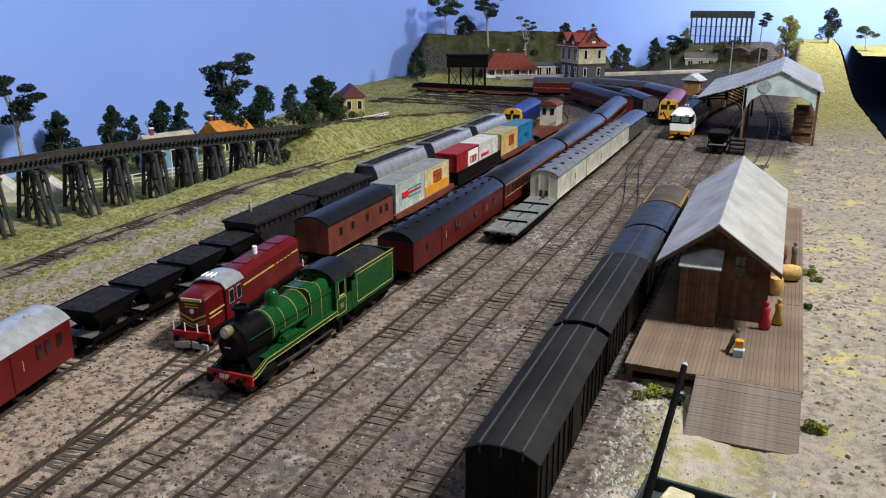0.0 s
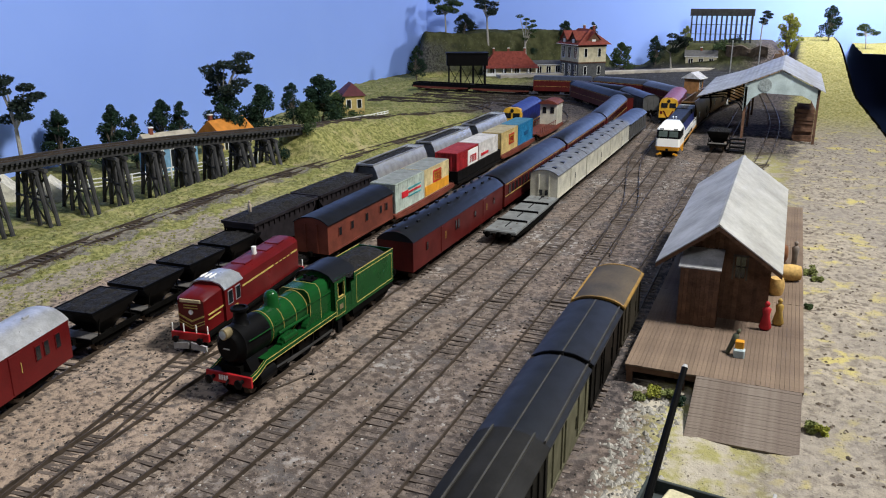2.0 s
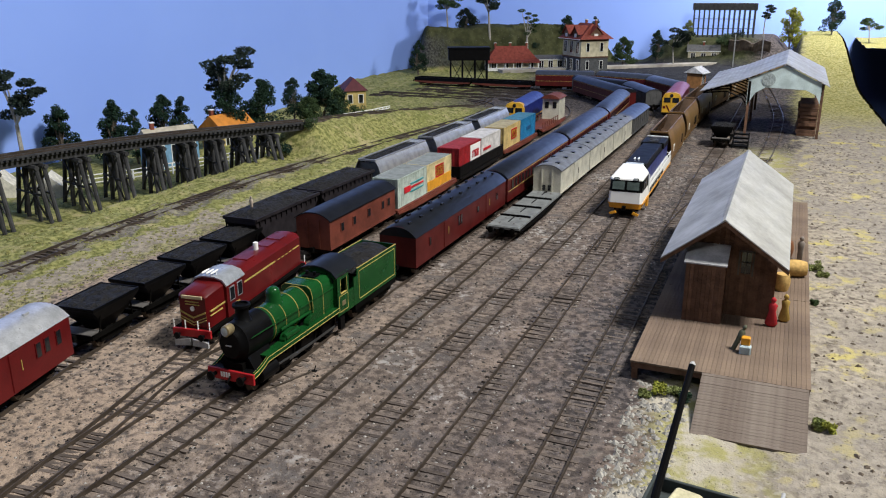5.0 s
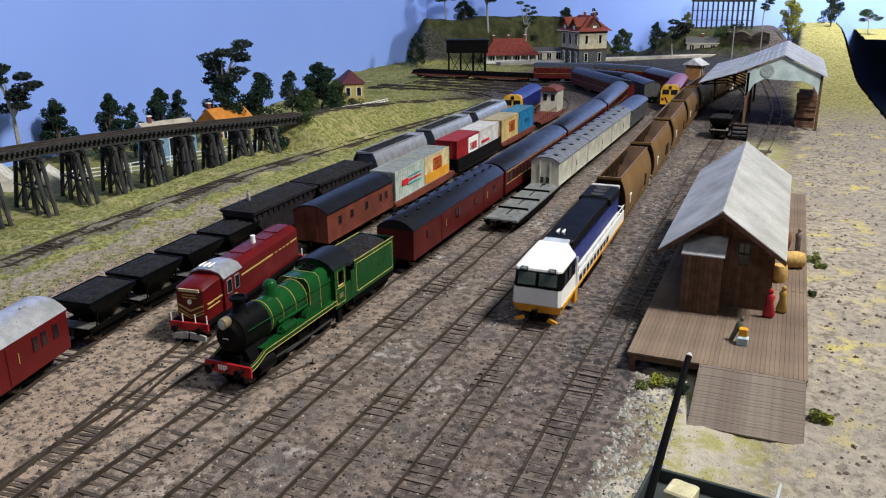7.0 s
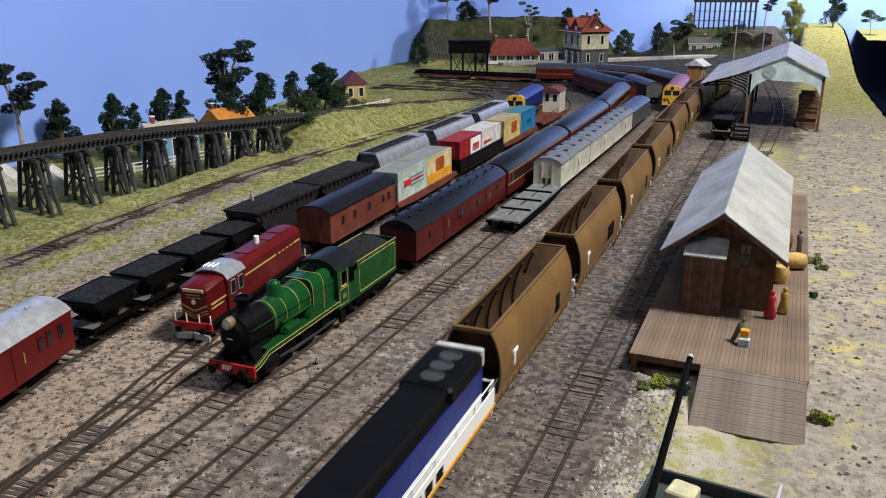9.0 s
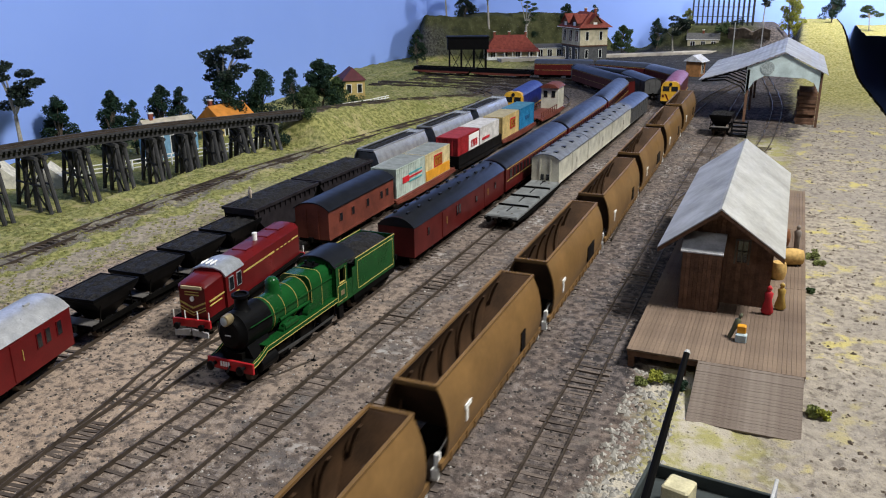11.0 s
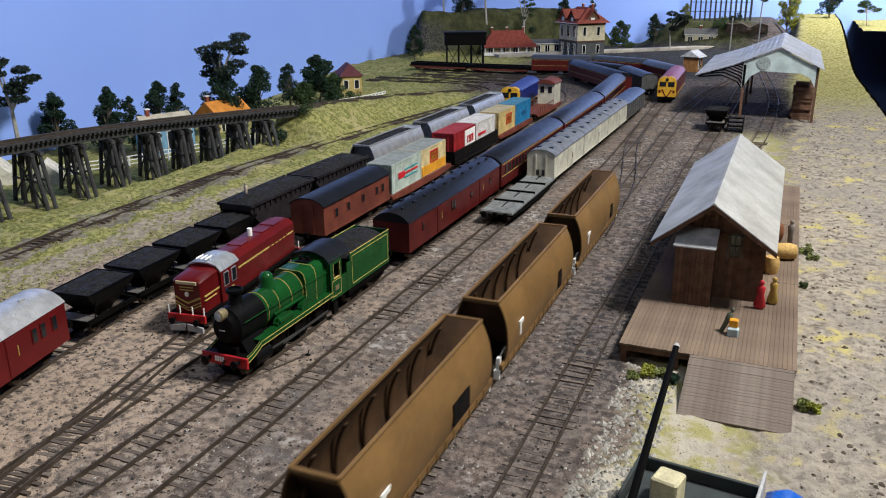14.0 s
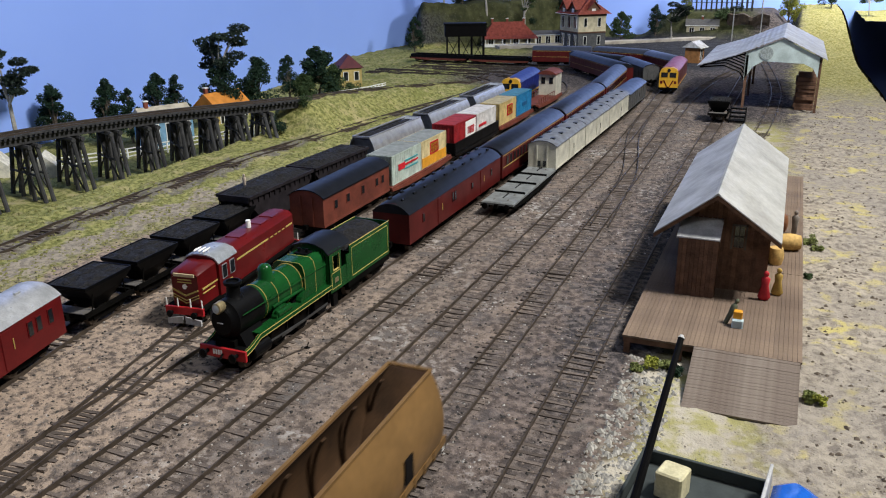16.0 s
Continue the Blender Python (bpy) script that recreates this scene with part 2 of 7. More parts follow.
    # darker cinders on the goods side of the yard
    c = blend(math_("MULTIPLY", math_("MULTIPLY", ramp(x, -0.06, 0.01), ramp(x, 0.10, 0.08)), math_("MULTIPLY", ramp(y, 1.0, 0.72), 0.6)), c, blend(ramp(small, 0.38, 0.64), (0.058, 0.045, 0.042), (0.175, 0.135, 0.118)))
    # oily beds between the rails
    for bed, amount in ((-0.143, 0.45), (-0.0985, 0.45), (-0.0488, 0.4), (-0.001, 0.75), (0.051, 0.75)):
        away = math_("ABSOLUTE", math_("SUBTRACT", x, bed), 0)
        c = blend(math_("MULTIPLY", math_("MULTIPLY", ramp(away, 0.022, 0.008), ramp(y, 1.35, 1.15)), amount), c, blend(ramp(small, 0.4, 0.64), (0.055, 0.046, 0.044), (0.155, 0.13, 0.118)))
    c = blend(ramp(x, -0.375, -0.405), c, grass)
    # cart road along the bank's foot
    c = blend(math_("MULTIPLY", math_("MULTIPLY", ramp(x, -0.435, -0.425), ramp(x, -0.392, -0.405)), ramp(y, 0.85, 0.7)), c, road)
    c = blend(math_("MULTIPLY", math_("MULTIPLY", ramp(x, -0.500, -0.490), ramp(x, -0.450, -0.462)), ramp(y, 1.05, 0.92)), c, blend(ramp(small, 0.4, 0.62), (0.14, 0.125, 0.10), (0.25, 0.225, 0.18)))
    # soot and the shed's painted-in shade along the goods track, painted shade under the awning, ash in the far curve
    c = blend(math_("MULTIPLY", math_("MULTIPLY", ramp(x, 0.012, 0.035), ramp(x, 0.085, 0.068)), math_("MULTIPLY", ramp(y, 1.25, 0.9), ramp(y, 0.30, 0.50))), c, blend(ramp(mid, 0.54, 0.78), soot_and_shade, yard))
    c = blend(math_("MULTIPLY", math_("MULTIPLY", ramp(x, -0.02, 0.03), ramp(x, 0.18, 0.15)), ramp(y, 1.22, 1.36)), c, soot_and_shade)
    c = blend(math_("MULTIPLY", math_("MULTIPLY", ramp(x, -0.60, -0.45), ramp(x, 0.1, 0.0)), ramp(y, 1.45, 1.65)), c, soot_and_shade)
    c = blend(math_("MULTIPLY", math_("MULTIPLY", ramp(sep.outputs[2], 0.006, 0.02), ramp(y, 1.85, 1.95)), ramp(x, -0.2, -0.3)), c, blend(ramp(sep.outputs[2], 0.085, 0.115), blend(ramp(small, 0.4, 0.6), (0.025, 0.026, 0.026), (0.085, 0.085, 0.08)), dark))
    c = blend(math_("MULTIPLY", ramp(y, 2.2, 2.35), ramp(x, 0.06, -0.02)), c, dark)
    c = blend(math_("MULTIPLY", ramp(y, 1.45, 1.85), ramp(x, 0.13, 0.18)), c, blend(ramp(small, 0.4, 0.62), (0.20, 0.19, 0.05), (0.40, 0.36, 0.15)))
    c = blend(math_("MULTIPLY", math_("MULTIPLY", math_("MULTIPLY", ramp(x, -0.50, -0.44), ramp(x, 0.02, -0.01)), math_("MULTIPLY", ramp(y, 1.92, 1.98), ramp(y, 2.80, 2.72))), ramp(sep.outputs[2], 0.03, 0.012)), c, blend(ramp(mid, 0.35, 0.68), (0.022, 0.023, 0.027), (0.05, 0.05, 0.055)))
    # specks of coal and stone
    c = blend(ramp(grit, 0.67, 0.74), c, (0.42, 0.38, 0.34))
    c = blend(ramp(grit, 0.35, 0.30), c, (0.03, 0.026, 0.024))
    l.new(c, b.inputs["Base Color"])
    bp = n.new("ShaderNodeBump")
    bp.inputs["Strength"].default_value, bp.inputs["Distance"].default_value = 0.8, 0.0022
    l.new(math_("ADD", math_("MULTIPLY", grit, 0.5), small), bp.inputs["Height"])
    l.new(bp.outputs[0], b.inputs["Normal"])
    return m


M_GROUND = ground_material()
EDGE = 0.315
EDGE_X = [(-1.8, .312), (1.0, .312), (1.54, .306), (2.2, .286), (2.8, .270), (3.5, .266)]


def board_x(x, y):
    """Draw the board's free side in along its curved edge."""
    return x if x < 0.2 else 0.2 + (x - 0.2) * (lerp_table(EDGE_X, y) - 0.2) / (EDGE - 0.2)


ground = grid_mesh("ground", list(np.linspace(-0.97, EDGE, 300)), [-1.8, -1.4, -1.0, -0.6, -0.3, -0.1] + list(np.linspace(0.05, 3.45, 600)), ground_z, True)
ground.data.materials.append(M_GROUND)
tagged(ground, "weathered earth and cinder ground with dry grass and ash patches", "ground", kind="structure")

# ---- backdrop ----
M_SKY = mat("painted_blue_backdrop", (0.30, 0.455, 1.0), 0.8, vary=0.06, scale=2, fine=9, spec=0.1, dark=(0.275, 0.425, 0.97))


def wall(name, x0, x1, y0, y1, z0, z1, material, label):
    ob = part(name, box(B(), x0, x1, y0, y1, z0, z1), material)
    return tagged(ob, label, "wall", kind="structure")


wall("backdrop_west", -0.97, -0.95, -1.8, 2.47, -0.3, 0.75, M_SKY, "smooth sky-blue painted backdrop board behind the trees")
bn = wall("backdrop_north", 0, 1.95, 0, 0.02, -0.3, 0.75, M_SKY, "smooth sky-blue painted backdrop board behind the hill")
bn.matrix_basis = pose(-0.96, 2.45, 0, 0, 0, 34.6)
M_HALL = mat("hall_wall_paint", (0.035, 0.035, 0.037), 0.9, vary=0.1, scale=2, fine=30)
M_DARKFLOOR = mat("black_hall_carpet", (0.003, 0.0027, 0.0025), 0.95, vary=0.3, scale=5, fine=200, spec=0.0)
wall("hall_wall_west", -1.75, -1.65, -2.6, 4.6, -1.0, 1.6, M_HALL, "plain dark hall wall")
wall("hall_wall_east", 2.4, 2.5, -2.6, 4.6, -1.0, 1.6, M_HALL, "plain dark hall wall")
wall("hall_wall_south", -1.65, 2.4, -2.6, -2.5, -1.0, 1.6, M_HALL, "plain dark hall wall")
wall("hall_wall_north", -1.65, 2.4, 4.5, 4.6, -1.0, 1.6, M_HALL, "plain dark hall wall")
tagged(part("hall_floor", box(B(), -1.75, 2.5, -2.6, 4.6, -1.06, -1.0), M_DARKFLOOR), "black carpeted hall floor", "floor", kind="structure")
tagged(part("ceiling", box(B(), -1.75, 2.5, -2.6, 4.6, 1.6, 1.66), M_HALL), "plain dark hall ceiling", "ceiling", kind="structure")
bm = B()
prev = None
for y in [-1.8, -0.5] + [0.5 + 0.05 * k for k in range(59)]:
    x, z = lerp_table(EDGE_X, y), ground_z(EDGE, y) - 0.0015
    ring = [bm.verts.new(p) for p in ((x + 0.0005, y, z), (x + 0.006, y, z), (x + 0.006, y, -0.9), (x + 0.0005, y, -0.9))]
    if prev:
        for k in range(4):
            bm.faces.new((prev[k], prev[(k + 1) % 4], ring[(k + 1) % 4], ring[k]))
    prev = ring
tagged(part("fascia", bm, M_DARKFLOOR), "black cloth skirt along the edge of the board", "fascia", kind="structure")
far = grid_mesh("ground_far", list(np.linspace(EDGE + 0.02, 0.75, 24)), list(np.linspace(2.78, 3.6, 40)), lambda x, y: 0.062 + 0.006 * noise.noise((x * 14, y * 14, 5)))
far.data.materials.append(M_GROUND)
tagged(far, "strip of dry grass on the far baseboard", "ground", kind="structure")

# ---- tracks ----
TRACKS = {
    "A": [(-.225, .12), (-.262, .28), (-.280, .38), (-.287, .50), (-.291, .65), (-.289, .82), (-.287, 1.1), (-.288, 1.25), (-.292, 1.4), (-.312, 1.55), (-.38, 1.67), (-.50, 1.72), (-.75, 1.73)],
    "B": [(-.160, .12), (-.176, .22), (-.190, .30), (-.209, .40), (-.223, .5), (-.233, .6), (-.237, .9), (-.240, 1.3), (-.244, 1.45), (-.262, 1.58), (-.315, 1.69), (-.40, 1.75), (-.55, 1.77), (-.7, 1.775)],
    "C": [(-.172, .16), (-.182, .235), (-.185, .3), (-.188, .39), (-.172, .5), (-.150, .62)],
    "D": [(-.143, .1), (-.143, .6), (-.143, 1.0), (-.145, 1.3), (-.158, 1.55), (-.190, 1.66), (-.25, 1.75), (-.35, 1.80), (-.5, 1.815), (-.7, 1.82)],
    "E": [(-.0985, .1), (-.0985, .6), (-.0985, .9), (-.096, 1.2), (-.096, 1.48), (-.108, 1.63), (-.150, 1.73), (-.20, 1.79), (-.28, 1.84), (-.38, 1.855), (-.5, 1.86), (-.7, 1.865)],
    "F": [(-.0488, .1), (-.0488, .6), (-.0488, 1.0), (-.058, 1.3), (-.066, 1.55), (-.062, 1.66), (-.078, 1.77), (-.145, 1.87), (-.22, 1.915), (-.30, 1.92), (-.38, 1.91), (-.5, 1.905), (-.7, 1.91)],
    "M": [(-.462, .12), (-.466, .30), (-.470, .46), (-.479, .56), (-.482, .68), (-.481, .85), (-.462, 1.02), (-.444, 1.18), (-.420, 1.36), (-.410, 1.48), (-.44, 1.62), (-.55, 1.68), (-.75, 1.68)],
    "G": [(.004, -1.75), (.003, -.6), (.001, .05), (-.001, .3), (-.002, .5), (-.006, .9), (-.013, 1.35), (-.011, 1.55), (.003, 1.75), (.034, 1.95), (.072, 2.15), (.096, 2.4), (.102, 2.7), (.100, 3.1), (.100, 3.4)],
    "H": [(.06, -1.75), (.056, -.6), (.053, .05), (.0515, .3), (.050, .5), (.049, .9), (.050, 1.15), (.0535, 1.3), (.058, 1.6), (.06, 2.2)],
    "X": [(.0005, .72), (-.006, .85), (-.013, .945), (-.0425, 1.125), (-.052, 1.22), (-.055, 1.3)],
    "K": [(.0495, .82), (.058, .92), (.085, 1.05), (.11, 1.17), (.121, 1.27), (.128, 1.5), (.125, 1.7), (.10, 2.0), (.07, 2.3)],
}


def catmull(pts, n=14):
    out = []
    for i in range(len(pts) - 1):
        p0, p1, p2, p3 = (Vector(pts[max(0, min(len(pts) - 1, i + k))]) for k in (-1, 0, 1, 2))
        for k in range(n):
            t = k / n
            out.append(0.5 * (2 * p1 + (p2 - p0) * t + (2 * p0 - 5 * p1 + 4 * p2 - p3) * t * t + (3 * p1 - p0 - 3 * p2 + p3) * t ** 3))
    return out + [Vector(pts[-1])]


CURVES = {k: catmull(v) for k, v in TRACKS.items()}


def on_track(k, y, z=RAIL):
    """The pose of a vehicle whose middle stands at y on track k."""
    c = CURVES[k]
    for a, b in zip(c, c[1:]):
        if a.y <= y <= b.y or b is c[-1]:
            t = (y - a.y) / (b.y - a.y)
            d = b - a
            return pose(a.x + t * d.x, y, z, 0, 0, -math.degrees(math.atan2(d.x, d.y)))


def along(k, s0, ds):
    """The pose s metres on from the middle at y = s0, by the length of the track."""
    c = CURVES[k]
    rest, i = ds, 0
    while i < len(c) - 2 and c[i + 1].y < s0:
        i += 1
    p = c[i].lerp(c[i + 1], (s0 - c[i].y) / (c[i + 1].y - c[i].y))
    while i < len(c) - 2 and (c[i + 1] - p).length < rest:
        rest -= (c[i + 1] - p).length
        i, p = i + 1, c[i + 1]
    d = (c[i + 1] - c[i]).normalized()
    p = p + d * rest
    return pose(p.x, p.y, RAIL, 0, 0, -math.degrees(math.atan2(d.x, d.y)))


def ribbon(bm, pts, off, w, z0, z1):
    prev = None
    for i, p in enumerate(pts):
        d = (pts[min(i + 1, len(pts) - 1)] - pts[max(i - 1, 0)]).normalized()
        nrm = Vector((d.y, -d.x))
        a, b = p + nrm * (off - w / 2), p + nrm * (off + w / 2)
        r = [bm.verts.new(q) for q in ((a.x, a.y, z0), (b.x, b.y, z0), (b.x, b.y, z1), (a.x, a.y, z1))]
        if prev:
            for k in range(4):
                bm.faces.new((prev[k], prev[(k + 1) % 4], r[(k + 1) % 4], r[k]))
        prev = r
    return bm


SLEEPER = None


def build_track(k):
    global SLEEPER
    root = tagged(new("railway_track"), "weathered steel rails on dark timber sleepers in ballast", "track", "yard tracks", "structure")
    for off in (-0.00825, 0.00825):
        part("rail", ribbon(B(), CURVES[k], off, 0.0007, 0.0, RAIL), M_RAIL, root)
    c, s = CURVES[k], 0.0
    n, made = 0.0, 0
    for a, b in zip(c, c[1:]):
        d = b - a
        while n < d.length:
            p = a + d * (n / d.length)
            if made < 300 and p.y > 0.05:
                if SLEEPER is None:
                    ob = part("sleeper", box(B(), -0.0128, 0.0128, -0.0012, 0.0012, -0.0012, 0.0005), M_SLEEPER, root)
                    SLEEPER = ob.data
                else:
                    ob = new("sleeper", SLEEPER)
                    ob.parent = root
                ob.matrix_basis = pose(p.x, p.y, random.uniform(0.0003, 0.0011), 0, 0, -math.degrees(math.atan2(d.x, d.y)) + random.uniform(-2, 2))
                made += 1
            n += 0.0075
        n -= d.length


# ---- rolling stock: the middle at the origin on the rail tops, the front towards -y ----
WHEEL = None


def bogie(root, y, wb=0.028, r=0.0055, material=None, w=0.021):
    """A bogie with side frames, axle boxes and two wheelsets."""
    global WHEEL
    bm = B()
    for sx in (-1, 1):
        x = sx * w / 2
        prism(bm, [(-wb / 2 - 0.005, 0.0075), (-wb / 2 - 0.005, 0.0045), (-wb / 2 + 0.004, 0.0035), (-0.006, 0.0025), (0.006, 0.0025), (wb / 2 - 0.004, 0.0035), (wb / 2 + 0.005, 0.0045), (wb / 2 + 0.005, 0.0075)], x - 0.0008, x + 0.0008, True)
        for e in (-1, 1):
            box(bm, x - 0.0015, x + 0.0015, e * wb / 2 - 0.002, e * wb / 2 + 0.002, 0.0038, 0.0075)
    box(bm, -w / 2, w / 2, -0.003, 0.003, 0.004, 0.0085)
    b = part("bogie", bm, material or M_UNDER, root)
    b.location = (0, y, 0)
    for e in (-1, 1):
        if WHEEL is None:
            bm = B()
            for sx in (-1, 1):
                lathe(bm, [(0.0052, sx * 0.0068 - 0.0004), (0.0062, sx * 0.0068), (0.0055, sx * 0.0085), (0.0050, sx * 0.0098), (0.002, sx * 0.0098)], axis="x", n=14)
            rod(bm, (-0.0075, 0, 0), (0.0075, 0, 0), 0.0012)
            ob = smooth(part("wheelset", bm, M_RAIL, b))
            WHEEL = ob.data
        else:
            ob = new("wheelset", WHEEL)
            ob.parent = b
        ob.location = (0, e * wb / 2, 0.0055)
    return b


def buffers(root, L, z=0.0105, w=0.0105):
    for e in (-1, 1):
        bm = B()
        rod(bm, (0, e * (L / 2 - 0.003), z - 0.001), (0, e * (L / 2 + 0.005), z - 0.001), 0.0013, 6)
        box(bm, -0.0018, 0.0018, e * (L / 2 + 0.004) - 0.0015, e * (L / 2 + 0.004) + 0.0015, z - 0.003, z + 0.001)
        part("coupler", bm, M_UNDER, root)


def arc_profile(w, z0, z1, rise, n=10):
    """A body side with an arched roof: the profile from the left foot round to the right."""
    pts = [(-w / 2, z0), (w / 2, z0)]
    for k in range(n + 1):
        a = -1 + 2 * k / n
        pts.append((-a * w / 2, z1 + rise * (1 - abs(a) ** 2.4)))
    return pts


def coach(L, body, roof, label, group, windows=(), w=0.0335, top=0.033, rise=0.0085, lines=True, vents=8, door=(), torpedo=False):
    """A bogie passenger or brake carriage."""
    root = thing("railway_carriage", label, "carriage", group)
    bm = B()
    box(bm, -w / 2, w / 2, -L / 2, L / 2, 0.0095, top)
    part("body", bm, body, root)
    # end profiles under the roof
    bm = prism(B(), [(x * 0.985, z) for x, z in arc_profile(w, top - 0.0005, top, rise - 0.0006)], -L / 2 + 0.0004, L / 2 - 0.0004)
    part("roof_end", bm, body, root)
    prof = arc_profile(w + 0.0012, top, top, rise)
    outer = prof[2:]
    bm = B()
    n = len(outer)
    ys = [-L / 2 - 0.0006, -L / 2 + 0.004, L / 2 - 0.004, L / 2 + 0.0006]
    sc = [0.86, 1, 1, 0.86]
    rings = [[bm.verts.new((x, y, top + (z - top) * k + 0.0002)) for x, z in outer] for y, k in zip(ys, sc)]
    for p, q in zip(rings, rings[1:]):
        for a in range(n - 1):
            bm.faces.new((p[a], p[a + 1], q[a + 1], q[a]))
    bm.faces.new(rings[0][::-1])
    bm.faces.new(rings[-1])
    smooth(part("roof", bm, roof, root), 50)
    for a in range(vents):
        y = -L / 2 + L * (a + 0.5) / vents
        for x in ((-0.006, 0.006) if torpedo else (0.0045,)):
            part("roof_ventilator", box(B(), x - 0.001, x + 0.001, y - 0.0025, y + 0.0025, top + rise - 0.0018, top + rise + 0.0011, 0.0003), roof, root)
    for side in (-1, 1):
        x = side * w / 2
        for y, ww, hh in windows:
            bm = box(B(), x - 0.0002, x + 0.0005, y - ww / 2 - 0.0005, y + ww / 2 + 0.0005, 0.0205, 0.0215 + hh)
            wf = part("window", bm, body, root)
            part("pane", box(B(), x - 0.0001, x + 0.0007, y - ww / 2, y + ww / 2, 0.021, 0.021 + hh), M_GLASS, wf)
        if lines:
            for z in (0.0195, 0.0315):
                part("lining", box(B(), x - 0.0002, x + 0.00035, -L / 2 + 0.002, L / 2 - 0.002, z, z + 0.00045), M_LINE, root)
        for y in door:
            bm = box(B(), x - 0.0003, x + 0.0006, y - 0.005, y + 0.005, 0.0105, 0.032, 0.0003)
            d = part("door", bm, body, root)
            part("handle", rod(B(), (x + side * 0.0009, y + 0.004, 0.02), (x + side * 0.0009, y + 0.004, 0.026), 0.0003, 5), M_LINE, d)
    bm = box(B(), -w / 2 + 0.003, w / 2 - 0.003, -L / 2 + 0.003, L / 2 - 0.003, 0.0075, 0.0095)
    for y in (-0.018, 0.018):
        box(bm, -0.011, 0.011, y - 0.012, y + 0.012, 0.0035, 0.0075)
    part("underframe", bm, M_UNDER, root)
    for e in (-1, 1):
        bogie(root, e * (L / 2 - 0.03))
    buffers(root, L)
    return root


def van(L, body, roof, label, group, w=0.032, top=0.032, rise=0.006, ribs=0, windows=(), strip=True, end_windows=False, doors=True, wheels4=False):
    """A covered goods van with boarded or ribbed sides."""
    root = thing("goods_van", label, "wagon", group)
    part("body", prism(B(), arc_profile(w, 0.0095, top, rise - 0.0006), -L / 2, L / 2), body, root)
    outer = arc_profile(w + 0.0022, top, top, rise)[2:]
    inner = [(x, z - 0.0008) for x, z in outer]
    bm = prism(B(), outer + inner[::-1], -L / 2 - 0.001, L / 2 + 0.001)
    smooth(part("roof", bm, roof, root), 50)
    if strip:
        bm = B()
        for x, h in ((-0.0095, 0.93), (0.0, 1.0), (0.0095, 0.93)) if L > 0.1 else ((0.0, 1.0), (0.0145, 0.5)):
            box(bm, x - 0.0004, x + 0.0004, -L / 2 - 0.001, L / 2 + 0.001, top, top + rise * h + 0.00025)
        part("roof_strip", bm, mat_cache("roof_batten", (0.065, 0.062, 0.056)), root)
    for side in (-1, 1):
        x = side * w / 2
        bm = B()
        for a in range(ribs):
            y = -L / 2 + L * (a + 0.5) / ribs
            box(bm, x - 0.0006, x + 0.0007, y - 0.0006, y + 0.0006, 0.0098, top - 0.0005)
        box(bm, x - 0.0006, x + 0.0006, -L / 2, L / 2, 0.0095, 0.0112)
        part("side_frame", bm, body, root)
        if doors:
            d = part("door", box(B(), x - 0.0005, x + 0.0008, -0.011, 0.011, 0.0115, top - 0.002, 0.0002), body, root)
            part("handle", box(B(), x - 0.001, x + 0.0012, 0.0085, 0.0093, 0.018, 0.024), M_UNDER, d)
        for y in windows:
            f = part("window", box(B(), x - 0.0004, x + 0.0006, y - 0.0032, y + 0.0032, 0.0205, 0.0285), body, root)
            part("pane", box(B(), x - 0.0003, x + 0.0008, y - 0.0024, y + 0.0024, 0.0212, 0.0278), M_GLASS, f)
    if end_windows:
        for x in (-0.004, 0.004):
            part("end_window", box(B(), x - 0.0026, x + 0.0026, -L / 2 - 0.0006, -L / 2 + 0.001, 0.012, 0.018), M_GLASS, root)
    if end_windows:
        for k in range(4):
            for x in (-0.007, 0.007):
                y = -L / 2 + L * (k + 0.5) / 4
                part("roof_hatch", box(B(), x - 0.0024, x + 0.0024, y - 0.003, y + 0.003, top + rise * 0.6, top + rise * 0.83 + 0.0012, 0.0003), M_ROOF, root)
    for x in (-0.006, 0.006):
        part("end_post", box(B(), x - 0.0008, x + 0.0008, -L / 2 - 0.0009, -L / 2 + 0.0005, 0.0098, top), body, root)
    part("underframe", box(B(), -w / 2 + 0.002, w / 2 - 0.002, -L / 2 + 0.001, L / 2 - 0.001, 0.0065, 0.0095), M_UNDER, root)
    for e in (-1, 1):
        bogie(root, e * (L / 2 - 0.02 if L > 0.1 else L / 2 - 0.018), 0.020 if L > 0.1 else 0.017)
    buffers(root, L)
    return root


CACHE = {}


def mat_cache(name, base, rough=0.6, **k):
    if name not in CACHE:
        CACHE[name] = mat(name, base, rough, **k)
    return CACHE[name]


def heap(w, L, z, h, seed, bm=None, e=0.9):
    """A lumpy load of coal: a grid that falls to its edges."""
    bm = bm or B()
    nx, ny = 12, max(8, int(L / 0.004))
    vs = []
    for j in range(ny + 1):
        for i in range(nx + 1):
            a, b = -1 + 2 * i / nx, -1 + 2 * j / ny
            f = (1 - abs(a) ** 3) * (1 - abs(b) ** 6)
            vs.append(bm.verts.new((a * w / 2, b * L / 2, z + h * f * e + (noise.noise((i * 0.9, j * 0.9, seed)) * 0.0016 * (f > 0.02)))))
    for j in range(ny):
        for i in range(nx):
            q = j * (nx + 1) + i
            bm.faces.new((vs[q], vs[q + 1], vs[q + nx + 2], vs[q + nx + 1]))
    return bm


